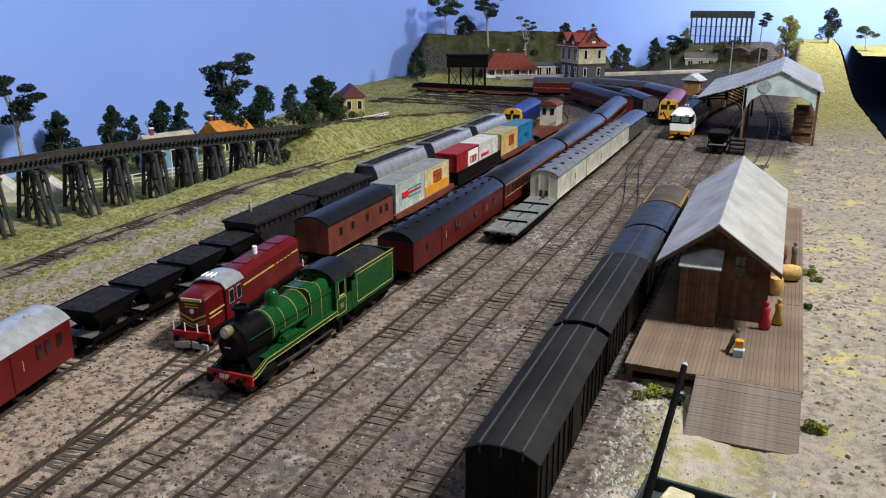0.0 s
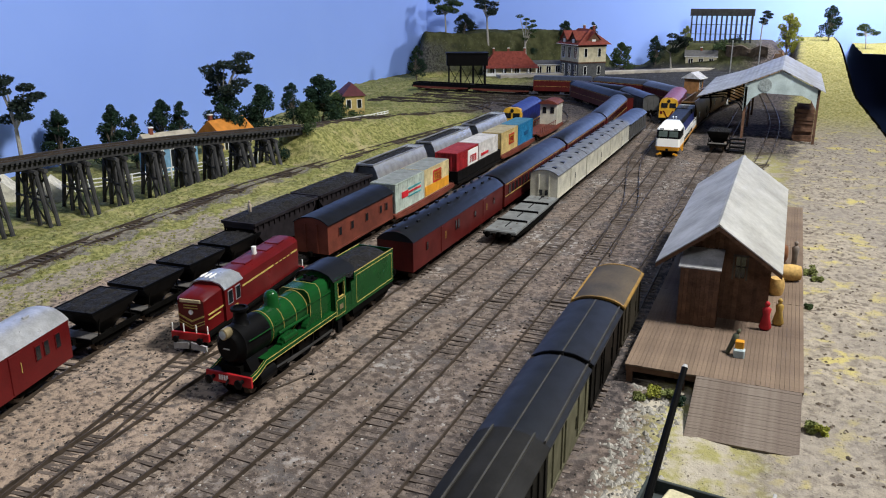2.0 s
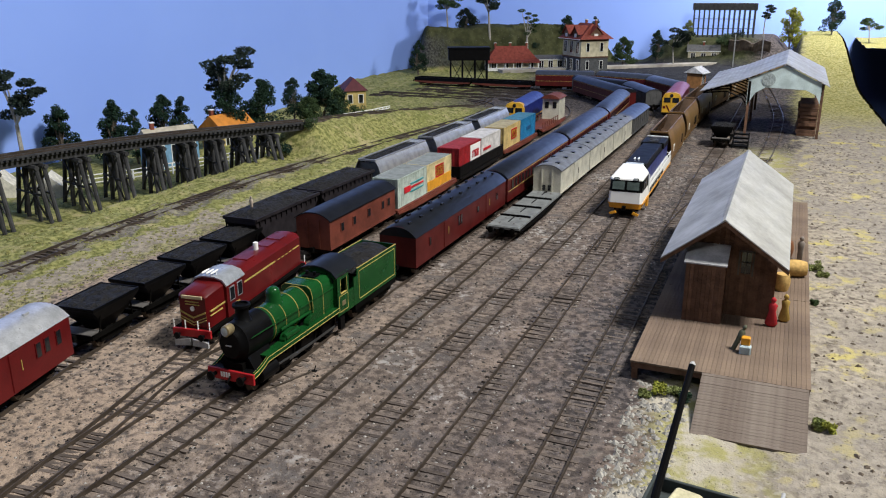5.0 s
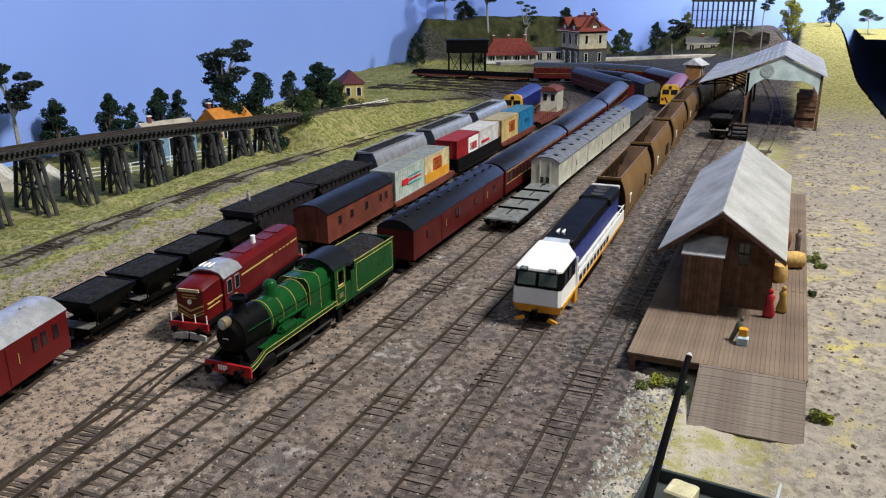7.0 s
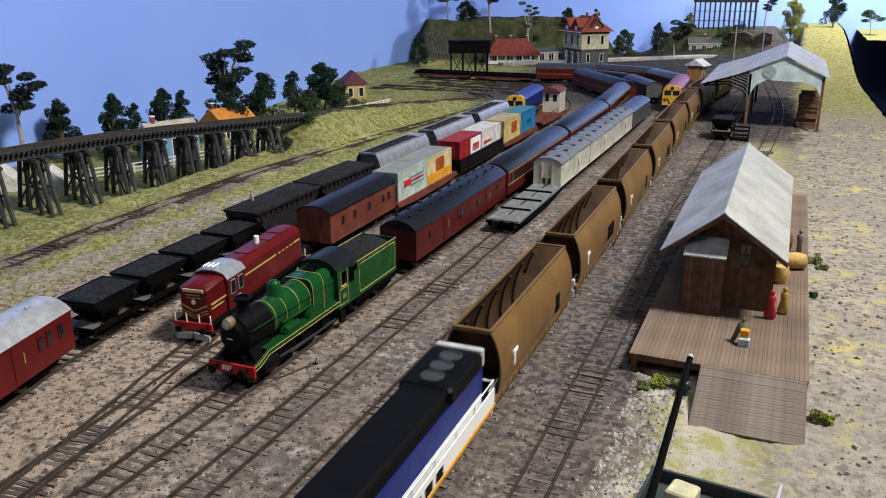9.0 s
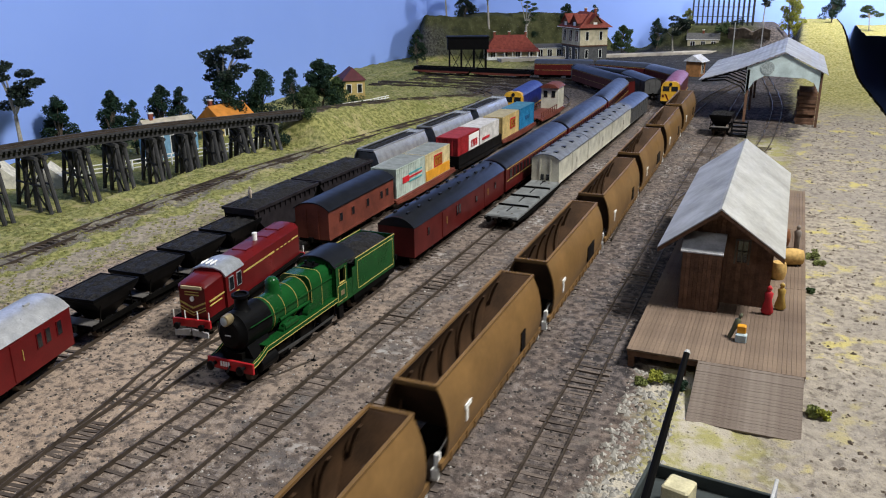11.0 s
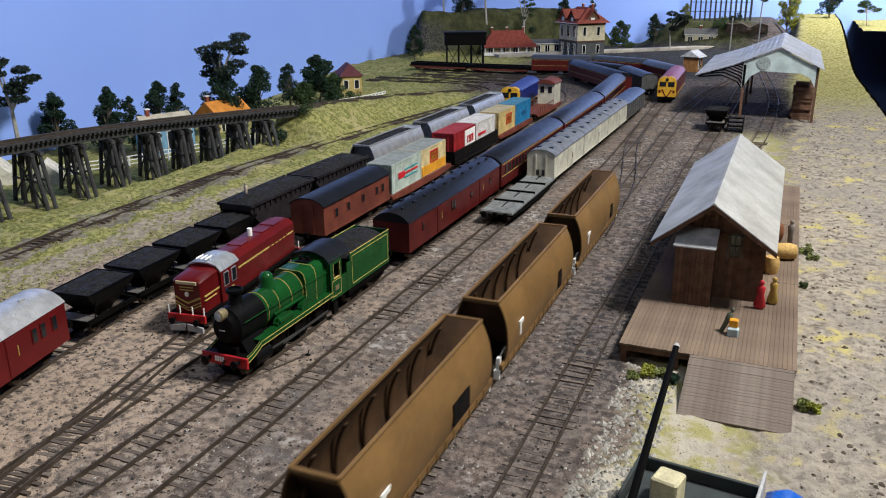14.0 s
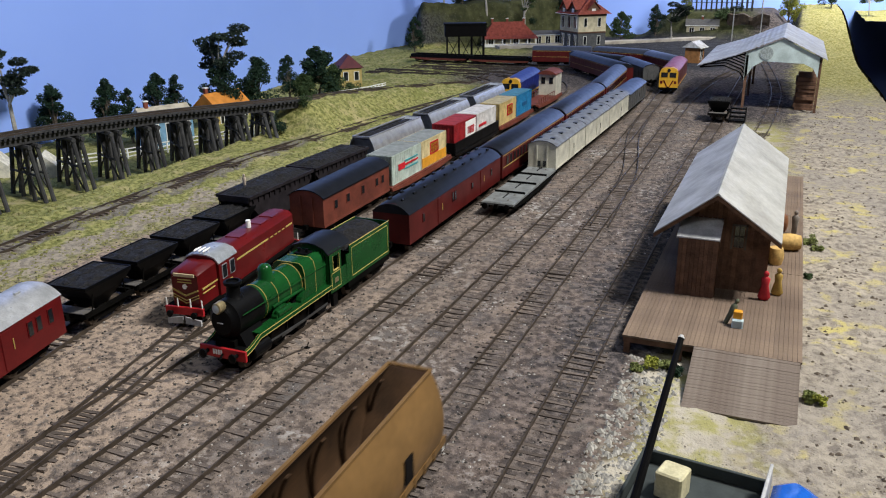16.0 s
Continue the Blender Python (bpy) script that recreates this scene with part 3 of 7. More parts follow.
def ore_hopper():
    root = thing("ore_hopper", "small black four-wheeled hopper wagon heaped with coal", "wagon", "black hopper wagons")
    L, T = 0.046, 0.0285
    bm = B()

    def ring(w, l, z):
        return [bm.verts.new(p) for p in ((-w / 2, -l / 2, z), (w / 2, -l / 2, z), (w / 2, l / 2, z), (-w / 2, l / 2, z))]
    rs = [ring(0.010, 0.014, 0.008), ring(0.026, 0.030, 0.0185), ring(0.0325, 0.047, 0.0265), ring(0.0325, 0.047, T), ring(0.0310, 0.0455, T), ring(0.030, 0.044, 0.0255)]
    for p, q in zip(rs, rs[1:]):
        for a in range(4):
            bm.faces.new((p[a], p[(a + 1) % 4], q[(a + 1) % 4], q[a]))
    bm.faces.new(rs[0][::-1])
    part("hopper_body", bm, M_BLACK, root)
    part("coal_load", heap(0.0308, 0.0452, T - 0.0006, 0.002, 1.3), M_COAL, root)
    bm = B()
    for x in (-0.0135, 0.0135):
        box(bm, x - 0.001, x + 0.001, -L / 2 - 0.002, L / 2 + 0.002, 0.0085, 0.0115)
        for y in (-0.017, 0.017):
            rod(bm, (x, y, 0.011), (x * 1.05, y * 0.9, 0.022), 0.0005, 5)
    for y in (-L / 2 - 0.001, L / 2 + 0.001):
        box(bm, -0.0145, 0.0145, y - 0.0012, y + 0.0012, 0.0085, 0.0115)
    part("frame", bm, M_UNDER, root)
    part("platform", box(B(), -0.013, 0.013, -L / 2 - 0.002, -L / 2 + 0.008, 0.0112, 0.0120), mat_cache("grey_plate", (0.16, 0.15, 0.14)), root)
    bogie(root, 0, 0.026)
    buffers(root, L)
    return root


def coal_hopper():
    root = thing("coal_hopper", "dark grey bogie hopper wagon with sloped ends, heaped with coal", "wagon", "grey coal hoppers")
    L, w, T = 0.107, 0.034, 0.036
    M = mat_cache("sooty_grey_paint", (0.026, 0.022, 0.025), 0.6, vary=0.4, spec=0.12)
    bm = prism(B(), [(-L / 2, T), (-L / 2, T - 0.004), (-L / 2 + 0.022, 0.011), (L / 2 - 0.022, 0.011), (L / 2, T - 0.004), (L / 2, T)], -w / 2 + 0.001, w / 2 - 0.001, True)
    part("hopper_body", bm, M, root)
    bm = B()
    for x in (-w / 2, w / 2):
        box(bm, x - 0.001, x + 0.001, -L / 2 - 0.0005, L / 2 + 0.0005, T - 0.0012, T + 0.0012)
        for k in range(12):
            y = -L / 2 + 0.006 + k * (L - 0.012) / 11
            box(bm, x * 0.965 - 0.001, x * 0.965 + 0.001, y - 0.0006, y + 0.0006, T - 0.006, T)
    for y in (-L / 2, L / 2):
        box(bm, -w / 2, w / 2, y - 0.001, y + 0.001, T - 0.0012, T + 0.0012)
    part("top_rail", bm, M, root)
    part("coal_load", heap(w - 0.002, L - 0.003, T, 0.0055, 4.1), M_COAL, root)
    for e in (-1, 1):
        bm = B()
        for x in (-0.008, -0.002):
            rod(bm, (x, e * (L / 2 - 0.0005), 0.0095), (x, e * (L / 2 - 0.0005), T), 0.0005, 5)
        for k in range(5):
            rod(bm, (-0.008, e * (L / 2 - 0.0005), 0.013 + k * 0.0045), (-0.002, e * (L / 2 - 0.0005), 0.013 + k * 0.0045), 0.0004, 5)
        part("ladder", bm, M_UNDER, root)
        for x in (-0.0155, 0.0155):
            part("end_post", rod(B(), (x, e * (L / 2 - 0.001), 0.0095), (x, e * (L / 2 - 0.001), T), 0.0007, 5), M_UNDER, root)
    part("underframe", box(B(), -0.014, 0.014, -L / 2, L / 2, 0.0075, 0.011), M_UNDER, root)
    for e in (-1, 1):
        bogie(root, e * (L / 2 - 0.017), 0.019)
    buffers(root, L)
    return root


def tub_profile(top, w, T, z0=0.0125, n=12):
    """The right half of a hopper's rounded side: from the sill out and up to the narrow top."""
    pts = []
    for k in range(n + 1):
        a = k / n
        if a < 0.30:
            x = w / 2 * (0.90 + 0.10 * math.sin(a / 0.30 * math.pi / 2))
        else:
            x = top / 2 + (w / 2 - top / 2) * (1 - ((a - 0.30) / 0.70) ** 2.3)
        pts.append((x, z0 + (T - z0) * a))
    return pts


def tub_hopper(name, label, group, L, body, end, coal, w=0.0345, top=0.0205, T=0.0435, inset=0.014, panel=0.008, marks=True):
    """A long hopper with rounded sides, sloped ends set in, and an open top."""
    root = thing(name, label, "wagon", group)
    half = tub_profile(top, w, T)
    for side in (-1, 1):
        bm = B()
        t = 0.0007
        o = [(side * x, z) for x, z in half]
        i = [(side * (x - t), z) for x, z in half]
        prism(bm, o + i[::-1], -L / 2, L / 2)
        smooth(part("side_sheet", bm, body, root), 35)
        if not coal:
            # added inner sheet whose darker colour paints in the shade of the tub
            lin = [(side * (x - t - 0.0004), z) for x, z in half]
            part("lining_sheet", prism(B(), lin + [(x - side * 0.0004, z) for x, z in lin[::-1]], -L / 2 + 0.0012, L / 2 - 0.0012), end, root, "inner face in darker brown for the shade inside")
        part("top_rail", box(B(), side * top / 2 - 0.0008, side * top / 2 + 0.0008, -L / 2, L / 2, T - 0.0006, T + 0.0006), body, root)
        bm = B()
        box(bm, side * 0.0148 - 0.001, side * 0.0148 + 0.001, -L / 2 - 0.006, L / 2 + 0.006, 0.0095, 0.0126)
        for k in range(int(L / 0.011)):
            y = -L / 2 + 0.006 + k * 0.011
            box(bm, side * 0.0150 - 0.0012, side * 0.0150 + 0.0012, y - 0.0009, y + 0.0009, 0.0085, 0.0128)
        part("sill", bm, body, root)
        if marks:
            x = side * (w / 2 + 0.0002)
            m = part("mark", box(B(), x - 0.0004, x + 0.0004, -L / 2 + 0.022, -L / 2 + 0.0245, 0.0195, 0.0265), M_WHITE, root)
            part("mark", box(B(), x - 0.0004, x + 0.0004, -L / 2 + 0.021, -L / 2 + 0.029, 0.0252, 0.0272), M_WHITE, m)
            part("dark_panel", box(B(), x - 0.0004, x + 0.0004, L / 2 - 0.036 - panel, L / 2 - 0.036, 0.0165, 0.0265), M_BLACK, root)
    for e in (-1, 1):
        # sloped end sheet set in below the opening
        bm = B()
        y0, y1 = e * (L / 2 - 0.0008), e * (L / 2 - inset * 2.0)
        prof = [(x, z) for x, z in half]
        ring = [(x, z) for x, z in prof] + [(-x, z) for x, z in prof[::-1]]
        va = [bm.verts.new((x * 0.985, y1 + (y0 - y1) * (z - 0.0125) / (T - 0.0125), z)) for x, z in ring]
        vb = [bm.verts.new((x * 0.985, y1 + (y0 - y1) * (z - 0.0125) / (T - 0.0125) - e * 0.0008, z)) for x, z in ring]
        n = len(ring)
        bm.faces.new(va)
        bm.faces.new(vb[::-1])
        for k in range(n):
            bm.faces.new((va[k], va[(k + 1) % n], vb[(k + 1) % n], vb[k]))
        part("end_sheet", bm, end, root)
        part("end_rail", box(B(), -top / 2 - 0.0005, top / 2 + 0.0005, e * L / 2 - 0.001, e * L / 2 + 0.001, T - 0.0012, T + 0.0007), body, root)
        for x in (-0.0125, 0.0125):
            bm = B()
            box(bm, x - 0.0012, x + 0.0012, e * (L / 2 + 0.003) - 0.0012, e * (L / 2 + 0.003) + 0.0012, 0.0095, 0.0155)
            rod(bm, (x, e * (L / 2 + 0.003), 0.0150), (x * 0.9, e * (L / 2 - 0.012), 0.0150), 0.0005, 5)
            box(bm, x - 0.0018, x + 0.0018, e * (L / 2 + 0.006) - 0.0008, e * (L / 2 + 0.006) + 0.0008, 0.005, 0.0098)
            part("end_step", bm, M_WHITE if marks else end, root, "white painted end steps and handrails")
    if coal:
        part("coal_load", heap(top - 0.001, L - 0.004, T - 0.003, 0.003, 2.2), M_COAL, root)
    else:
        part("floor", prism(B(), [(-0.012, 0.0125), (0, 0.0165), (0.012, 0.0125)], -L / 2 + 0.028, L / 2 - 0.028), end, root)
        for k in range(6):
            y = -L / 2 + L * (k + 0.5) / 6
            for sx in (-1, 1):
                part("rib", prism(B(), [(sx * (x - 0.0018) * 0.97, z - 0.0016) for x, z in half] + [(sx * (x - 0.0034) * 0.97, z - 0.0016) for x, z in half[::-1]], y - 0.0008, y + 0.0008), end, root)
    part("underframe", box(B(), -0.006, 0.006, -L / 2 - 0.008, L / 2 + 0.008, 0.0075, 0.0125), M_UNDER, root)
    for e in (-1, 1):
        bogie(root, e * (L / 2 - 0.012), 0.021)
    buffers(root, L + 0.016)
    return root


def container(L, material, label, band=None, roof=None, H=0.0295, w=0.0282):
    root = thing("shipping_container", label, "container", "containers on the wagons")
    bm = B()
    n = int(L / 0.0022)
    prof = []
    for k in range(n):
        y = -L / 2 + L * k / n
        d = 0.0005 if k % 2 else 0
        prof += [(y, d), (y + L / n * 0.8, d)]
    for side in (-1, 1):
        va = [bm.verts.new((side * (w / 2 - d), y, 0.0006)) for y, d in prof]
        vb = [bm.verts.new((side * (w / 2 - d), y, H - 0.0006)) for y, d in prof]
        for k in range(len(prof) - 1):
            bm.faces.new((va[k], va[k + 1], vb[k + 1], vb[k]))
    m = int(w / 0.0022)
    for e in (-1, 1):
        va, vb = [], []
        for k in range(m):
            for a in (0, 0.8):
                va.append(bm.verts.new((-w / 2 + w * (k + a) / m, e * (L / 2 - (0.0005 if k % 2 else 0)), 0.0006)))
                vb.append(bm.verts.new((-w / 2 + w * (k + a) / m, e * (L / 2 - (0.0005 if k % 2 else 0)), H - 0.0006)))
        for k in range(len(va) - 1):
            bm.faces.new((va[k], va[k + 1], vb[k + 1], vb[k]))
    part("wall", bm, material, root)
    bm = B()
    for x in (-1, 1):
        for y in (-1, 1):
            box(bm, x * (w / 2) - 0.0009, x * (w / 2) + 0.0003, y * (L / 2) - 0.0009, y * (L / 2) + 0.0003, 0, H)
        for z in (0, H - 0.0012):
            box(bm, x * (w / 2) - 0.0006, x * (w / 2) + 0.0003, -L / 2, L / 2, z, z + 0.0012)
    for y in (-1, 1):
        for z in (0, H - 0.0012):
            box(bm, -w / 2, w / 2, y * L / 2 - 0.0006, y * L / 2 + 0.0003, z, z + 0.0012)
    part("frame", bm, material, root)
    part("roof", box(B(), -w / 2 + 0.0004, w / 2 - 0.0004, -L / 2 + 0.0004, L / 2 - 0.0004, H - 0.001, H + 0.0002), roof or mat_cache("dusty_container_roof", (0.25, 0.27, 0.26)), root)
    for mt, y0, y1, z0, z1 in band or ():
        for side in (-1, 1):
            part("marking", box(B(), side * w / 2 - 0.0002, side * w / 2 + 0.0006, y0, y1, z0, z1), mt, root)
    return root


def flat_wagon(L, material, label, deck=0.0105, w=0.033, stakes=False, planks=False, sides=0.0):
    root = thing("flat_wagon", label, "wagon", "flat wagons")
    part("deck", box(B(), -w / 2, w / 2, -L / 2, L / 2, deck - 0.0022, deck, 0.0003), material, root)
    bm = B()
    for x in (-1, 1):
        prism(bm, [(-L / 2, deck - 0.002), (-L / 2, deck - 0.004), (-L / 4, deck - 0.0062), (L / 4, deck - 0.0062), (L / 2, deck - 0.004), (L / 2, deck - 0.002)], x * w / 2 - 0.001, x * w / 2 + 0.001, True)
    part("side_sill", bm, M_UNDER if planks else material, root)
    if sides:
        bm = B()
        for x in (-1, 1):
            box(bm, x * w / 2 - 0.0008, x * w / 2 + 0.0008, -L / 2, L / 2, deck - 0.001, deck + sides)
        for y in (-1, 1):
            box(bm, -w / 2, w / 2, y * L / 2 - 0.0008, y * L / 2 + 0.0008, deck - 0.001, deck + sides)
        part("side_board", bm, M_BLACK, root)
    if planks:
        for k in range(4):
            y = -L / 2 + L * (k + 0.5) / 4
            part("deck_panel", box(B(), -w / 2 + 0.0012, w / 2 - 0.0012, y - L / 8 + 0.0012, y + L / 8 - 0.0012, deck - 0.0004, deck + 0.0005, 0.0002), material, root)
            b = part("stake_bar", box(B(), -w / 2 + 0.0006, w / 2 - 0.0006, y + L / 8 - 0.0008, y + L / 8 + 0.0004, deck + 0.0002, deck + 0.0022), M_BLACK, root)
            part("strap", box(B(), -0.0004, 0.0004, y - 0.002, y + L / 8, deck + 0.0004, deck + 0.0012), M_BLACK, b)
    for x in (-0.011, 0.011):
        for e in (-1, 1):
            bm = B()
            rod(bm, (x, e * L / 2, deck - 0.002), (x, e * (L / 2 + 0.005), deck - 0.002), 0.001, 6)
            lathe(bm, [(0.0028, e * (L / 2 + 0.005)), (0.0028, e * (L / 2 + 0.006)), (0.001, e * (L / 2 + 0.0065))], (x, 0, deck - 0.002), "y", 10)
            part("buffer", bm, M_UNDER, root)
    for e in (-1, 1):
        bogie(root, e * (L / 2 - 0.022), 0.02)
    buffers(root, L, deck - 0.001)
    return root


# ---- locomotives ----
def steam_locomotive():
    root = thing("steam_locomotive", "green steam locomotive with black smokebox, yellow lining and red buffer beam", "locomotive")
    G = M_GREEN
    # boiler
    bm = lathe(B(), [(0.0102, -0.066), (0.0105, -0.040), (0.0110, -0.012)], (0, 0, 0.0275), "y", 28)
    boiler = smooth(part("boiler", bm, G, root))
    for y in (-0.063, -0.0515, -0.0375, -0.0245):
        smooth(part("boiler_band", lathe(B(), [(0.0104 + (y + 0.066) * 0.0135, y), (0.01065 + (y + 0.066) * 0.0135, y + 0.00025), (0.0104 + (y + 0.066) * 0.0135, y + 0.0005)], (0, 0, 0.0275), "y", 28), M_LINE, boiler, "thin yellow boiler band"))
    bm = lathe(B(), [(0.003, -0.0955), (0.0078, -0.0945), (0.0092, -0.0925), (0.0109, -0.0915), (0.0109, -0.066), (0.0100, -0.0655)], (0, 0, 0.0275), "y", 28)
    sb = smooth(part("smokebox", bm, M_BLACK, root, "sooty black smokebox"))
    part("door_rim", lathe(B(), [(0.0072, -0.0952), (0.0078, -0.0946), (0.0072, -0.094)], (0, 0, 0.0275), "y", 24), M_BLACK, sb)
    part("door_handle", rod(B(), (-0.002, -0.0965, 0.0275), (0.002, -0.0965, 0.0275), 0.0004, 5), M_SILVER, sb)
    # headlamp
    bm = lathe(B(), [(0.0022, -0.099), (0.0030, -0.0985), (0.0032, -0.094), (0.0026, -0.0925), (0.001, -0.092)], (0, 0, 0.0362), "y", 18)
    hl = smooth(part("headlamp", bm, mat_cache("brass", (0.45, 0.36, 0.2), 0.35, metal=0.6), root))
    part("lens", lathe(B(), [(0.0024, -0.0992), (0.001, -0.0996)], (0, 0, 0.0362), "y", 16), mat_cache("lamp_glass", (0.5, 0.55, 0.55), 0.15), hl)
    # chimney and dome
    bm = lathe(B(), [(0.0058, 0.0370), (0.0042, 0.0392), (0.0040, 0.0432), (0.0043, 0.0440), (0.0054, 0.0447), (0.0054, 0.0461), (0.0040, 0.0463), (0.0038, 0.0452)], (0, -0.0815, 0), "z", 20)
    smooth(part("chimney", bm, M_BLACK, root))
    bm = lathe(B(), [(0.0062, 0.0365), (0.0048, 0.0388), (0.0047, 0.0422), (0.0040, 0.0443), (0.0025, 0.0455), (0.0006, 0.0459)], (0, -0.049, 0), "z", 20)
    smooth(part("steam_dome", bm, G, root), 60)
    # square-topped firebox
    prof = [(-0.0122, 0.0165), (0.0122, 0.0165), (0.0122, 0.033), (0.0110, 0.0372), (0.0085, 0.0390), (-0.0085, 0.0390), (-0.0110, 0.0372), (-0.0122, 0.033)]
    fb = smooth(part("firebox", prism(B(), prof, -0.0235, 0.005), G, root))
    for y in (-0.0232, -0.010):
        part("firebox_band", prism(B(), [(x * 1.015, z + (0.0002 if z > 0.02 else 0)) for x, z in prof], y, y + 0.0004), M_LINE, fb)
    bm = B()
    for x in (-0.003, 0.003):
        rod(bm, (x, -0.004, 0.0388), (x, -0.004, 0.0420), 0.0011, 8)
    box(bm, -0.005, 0.005, -0.008, 0.0, 0.0388, 0.0398)
    part("safety_valve", bm, M_BLACK, root)
    # running board, dropping to the beam in front
    for side in (-1, 1):
        x0, x1 = side * 0.0085, side * 0.0150
        rb = part("running_board", box(B(), min(x0, x1), max(x0, x1), -0.080, 0.006, 0.0172, 0.0180), G, root)
        sx = side * 0.0150
        curve = [(-0.0955, 0.0135)] + [(-0.0955 + 0.0155 * a, 0.0135 + 0.0042 * a ** 1.6) for a in (0.3, 0.55, 0.8, 1.0)] + [(0.005, 0.0177)]
        low = [(y, z - 0.0032) for y, z in curve]
        part("valance", prism(B(), curve + low[::-1], sx - 0.0006, sx + 0.0006, True), G, rb)
        for dz in (0.0001, 0.0026):
            c2 = [(y, z - dz) for y, z in curve]
            part("lining", prism(B(), c2 + [(y, z - 0.0003) for y, z in c2[::-1]], sx - 0.00085, sx + 0.00085, True), M_LINE, rb)
        # splashers
        for k, y in enumerate((-0.050, -0.022)):
            pts = [(y + 0.0095 * math.cos(a), 0.0175 + 0.0058 * math.sin(a)) for a in [math.pi * q / 10 for q in range(11)]]
            part("splasher", prism(B(), pts, side * 0.0095, side * 0.0135, True), G, rb)
        # handrail and pipe
        bm = rod(B(), (side * 0.0118, -0.09, 0.0312), (side * 0.0130, 0.003, 0.0312), 0.0003, 5)
        for y in (-0.085, -0.06, -0.035, -0.012):
            rod(bm, (side * 0.0098, y, 0.0305), (side * 0.0122, y, 0.0312), 0.0003, 4)
        part("handrail", bm, G, root)
        part("ejector_pipe", rod(B(), (side * 0.0105, -0.058, 0.0245), (side * 0.0112, 0.004, 0.0238), 0.0009, 8), G, root)
        part("reservoir", lathe(B(), [(0.001, -0.058), (0.0021, -0.0575), (0.0021, -0.0425), (0.001, -0.042)], (side * 0.0125, 0, 0.0202), "y", 12), G, root)
        # cylinder and motion rods
        part("cylinder", lathe(B(), [(0.003, -0.087), (0.0042, -0.0865), (0.0042, -0.070), (0.003, -0.0695)], (side * 0.0122, 0, 0.0085), "y", 16), M_BLACK, root)
        bm = box(B(), side * 0.0138 - 0.0004, side * 0.0138 + 0.0004, -0.056, 0.001, 0.0062, 0.0074)
        rod(bm, (side * 0.0138, -0.07, 0.0085), (side * 0.0138, -0.026, 0.0068), 0.0006, 6)
        part("coupling_rod", bm, mat_cache("oily_steel", (0.10, 0.10, 0.10), 0.4, metal=0.6), root)
        # step and buffer
        part("step", box(B(), side * 0.0145 - 0.0012, side * 0.0145 + 0.0012, 0.006, 0.012, 0.003, 0.0105), M_BLACK, root)
        bm = rod(B(), (side * 0.0105, -0.097, 0.0112), (side * 0.0105, -0.1015, 0.0112), 0.0011, 8)
        lathe(bm, [(0.0026, -0.1015), (0.0026, -0.1025), (0.001, -0.103)], (side * 0.0105, 0, 0.0112), "y", 14)
        part("buffer", bm, M_BLACK, root)
        # driving wheels
        for y in (-0.052, -0.026, 0.0):
            bm = lathe(B(), [(0.0098, side * 0.0072), (0.0104, side * 0.0074), (0.0100, side * 0.0096), (0.0088, side * 0.0098), (0.0086, side * 0.0088), (0.0018, side * 0.0088), (0.0016, side * 0.0104)], (0, y, 0.0100), "x", 24)
            part("driving_wheel", bm, M_BLACK, root)
    part("saddle", prism(B(), [(-0.013, 0.0125), (0.013, 0.0125), (0.0075, 0.0215), (-0.0075, 0.0215)], -0.090, -0.069), M_BLACK, root)
    part("frame", box(B(), -0.0068, 0.0068, -0.094, 0.028, 0.0045, 0.0172), M_UNDER, root)
    part("front_platform", box(B(), -0.0145, 0.0145, -0.0955, -0.080, 0.0120, 0.0136), M_BLACK, root)
    bb = part("buffer_beam", box(B(), -0.0165, 0.0165, -0.0972, -0.0955, 0.0080, 0.0138, 0.0002), mat_cache("signal_red", (0.50, 0.02, 0.025), 0.4), root, "bright red buffer beam")
    for k in range(4):
        part("number_mark", box(B(), -0.0068 + k * 0.0018, -0.0056 + k * 0.0018, -0.0975, -0.097, 0.0098, 0.0126), M_WHITE, bb)
    part("front_coupling", rod(B(), (0, -0.0972, 0.0105), (0, -0.1005, 0.0085), 0.0007, 6), M_BLACK, root)
    bogie(root, -0.078, 0.017)
    # cab
    for side in (-1, 1):
        x = side * 0.0150
        bm = B()
        for y0, y1, z0, z1 in ((0.004, 0.0085, 0.012, 0.0385), (0.0085, 0.0165, 0.012, 0.0255), (0.0085, 0.0165, 0.0345, 0.0385), (0.0165, 0.0265, 0.012, 0.0245), (0.0165, 0.0195, 0.0245, 0.0385)):
            box(bm, x - 0.0005, x + 0.0005, y0, y1, z0, z1)
        cs = part("cab_side", bm, G, root)
        bm = B()
        for y0, y1, z0, z1 in ((0.0055, 0.0180, 0.0140, 0.0144), (0.0055, 0.0180, 0.0240, 0.0244), (0.0055, 0.0059, 0.0140, 0.0244), (0.0176, 0.0180, 0.0140, 0.0244), (0.0080, 0.0170, 0.0252, 0.0256), (0.0080, 0.0084, 0.0252, 0.0350), (0.0166, 0.0170, 0.0252, 0.0350)):
            part("lining", box(B(), x - 0.0007, x + 0.0007, y0, y1, z0, z1), M_LINE, cs)
        bm.free()
        part("number_mark", box(B(), x - 0.0008, x + 0.0008, 0.0095, 0.0145, 0.0175, 0.0205), mat_cache("brass", (0.45, 0.36, 0.2)), cs)
    part("cab_front", prism(B(), [(-0.0150, 0.0175), (0.0150, 0.0175), (0.0150, 0.0382), (0.010, 0.0420), (0, 0.0434), (-0.010, 0.0420), (-0.0150, 0.0382)], 0.004, 0.005), G, root)
    for x in (-0.0105, 0.0105):
        part("cab_window", lathe(B(), [(0.0022, 0.0036), (0.0022, 0.0042)], (x, 0, 0.0345), "y", 14), M_GLASS, root)
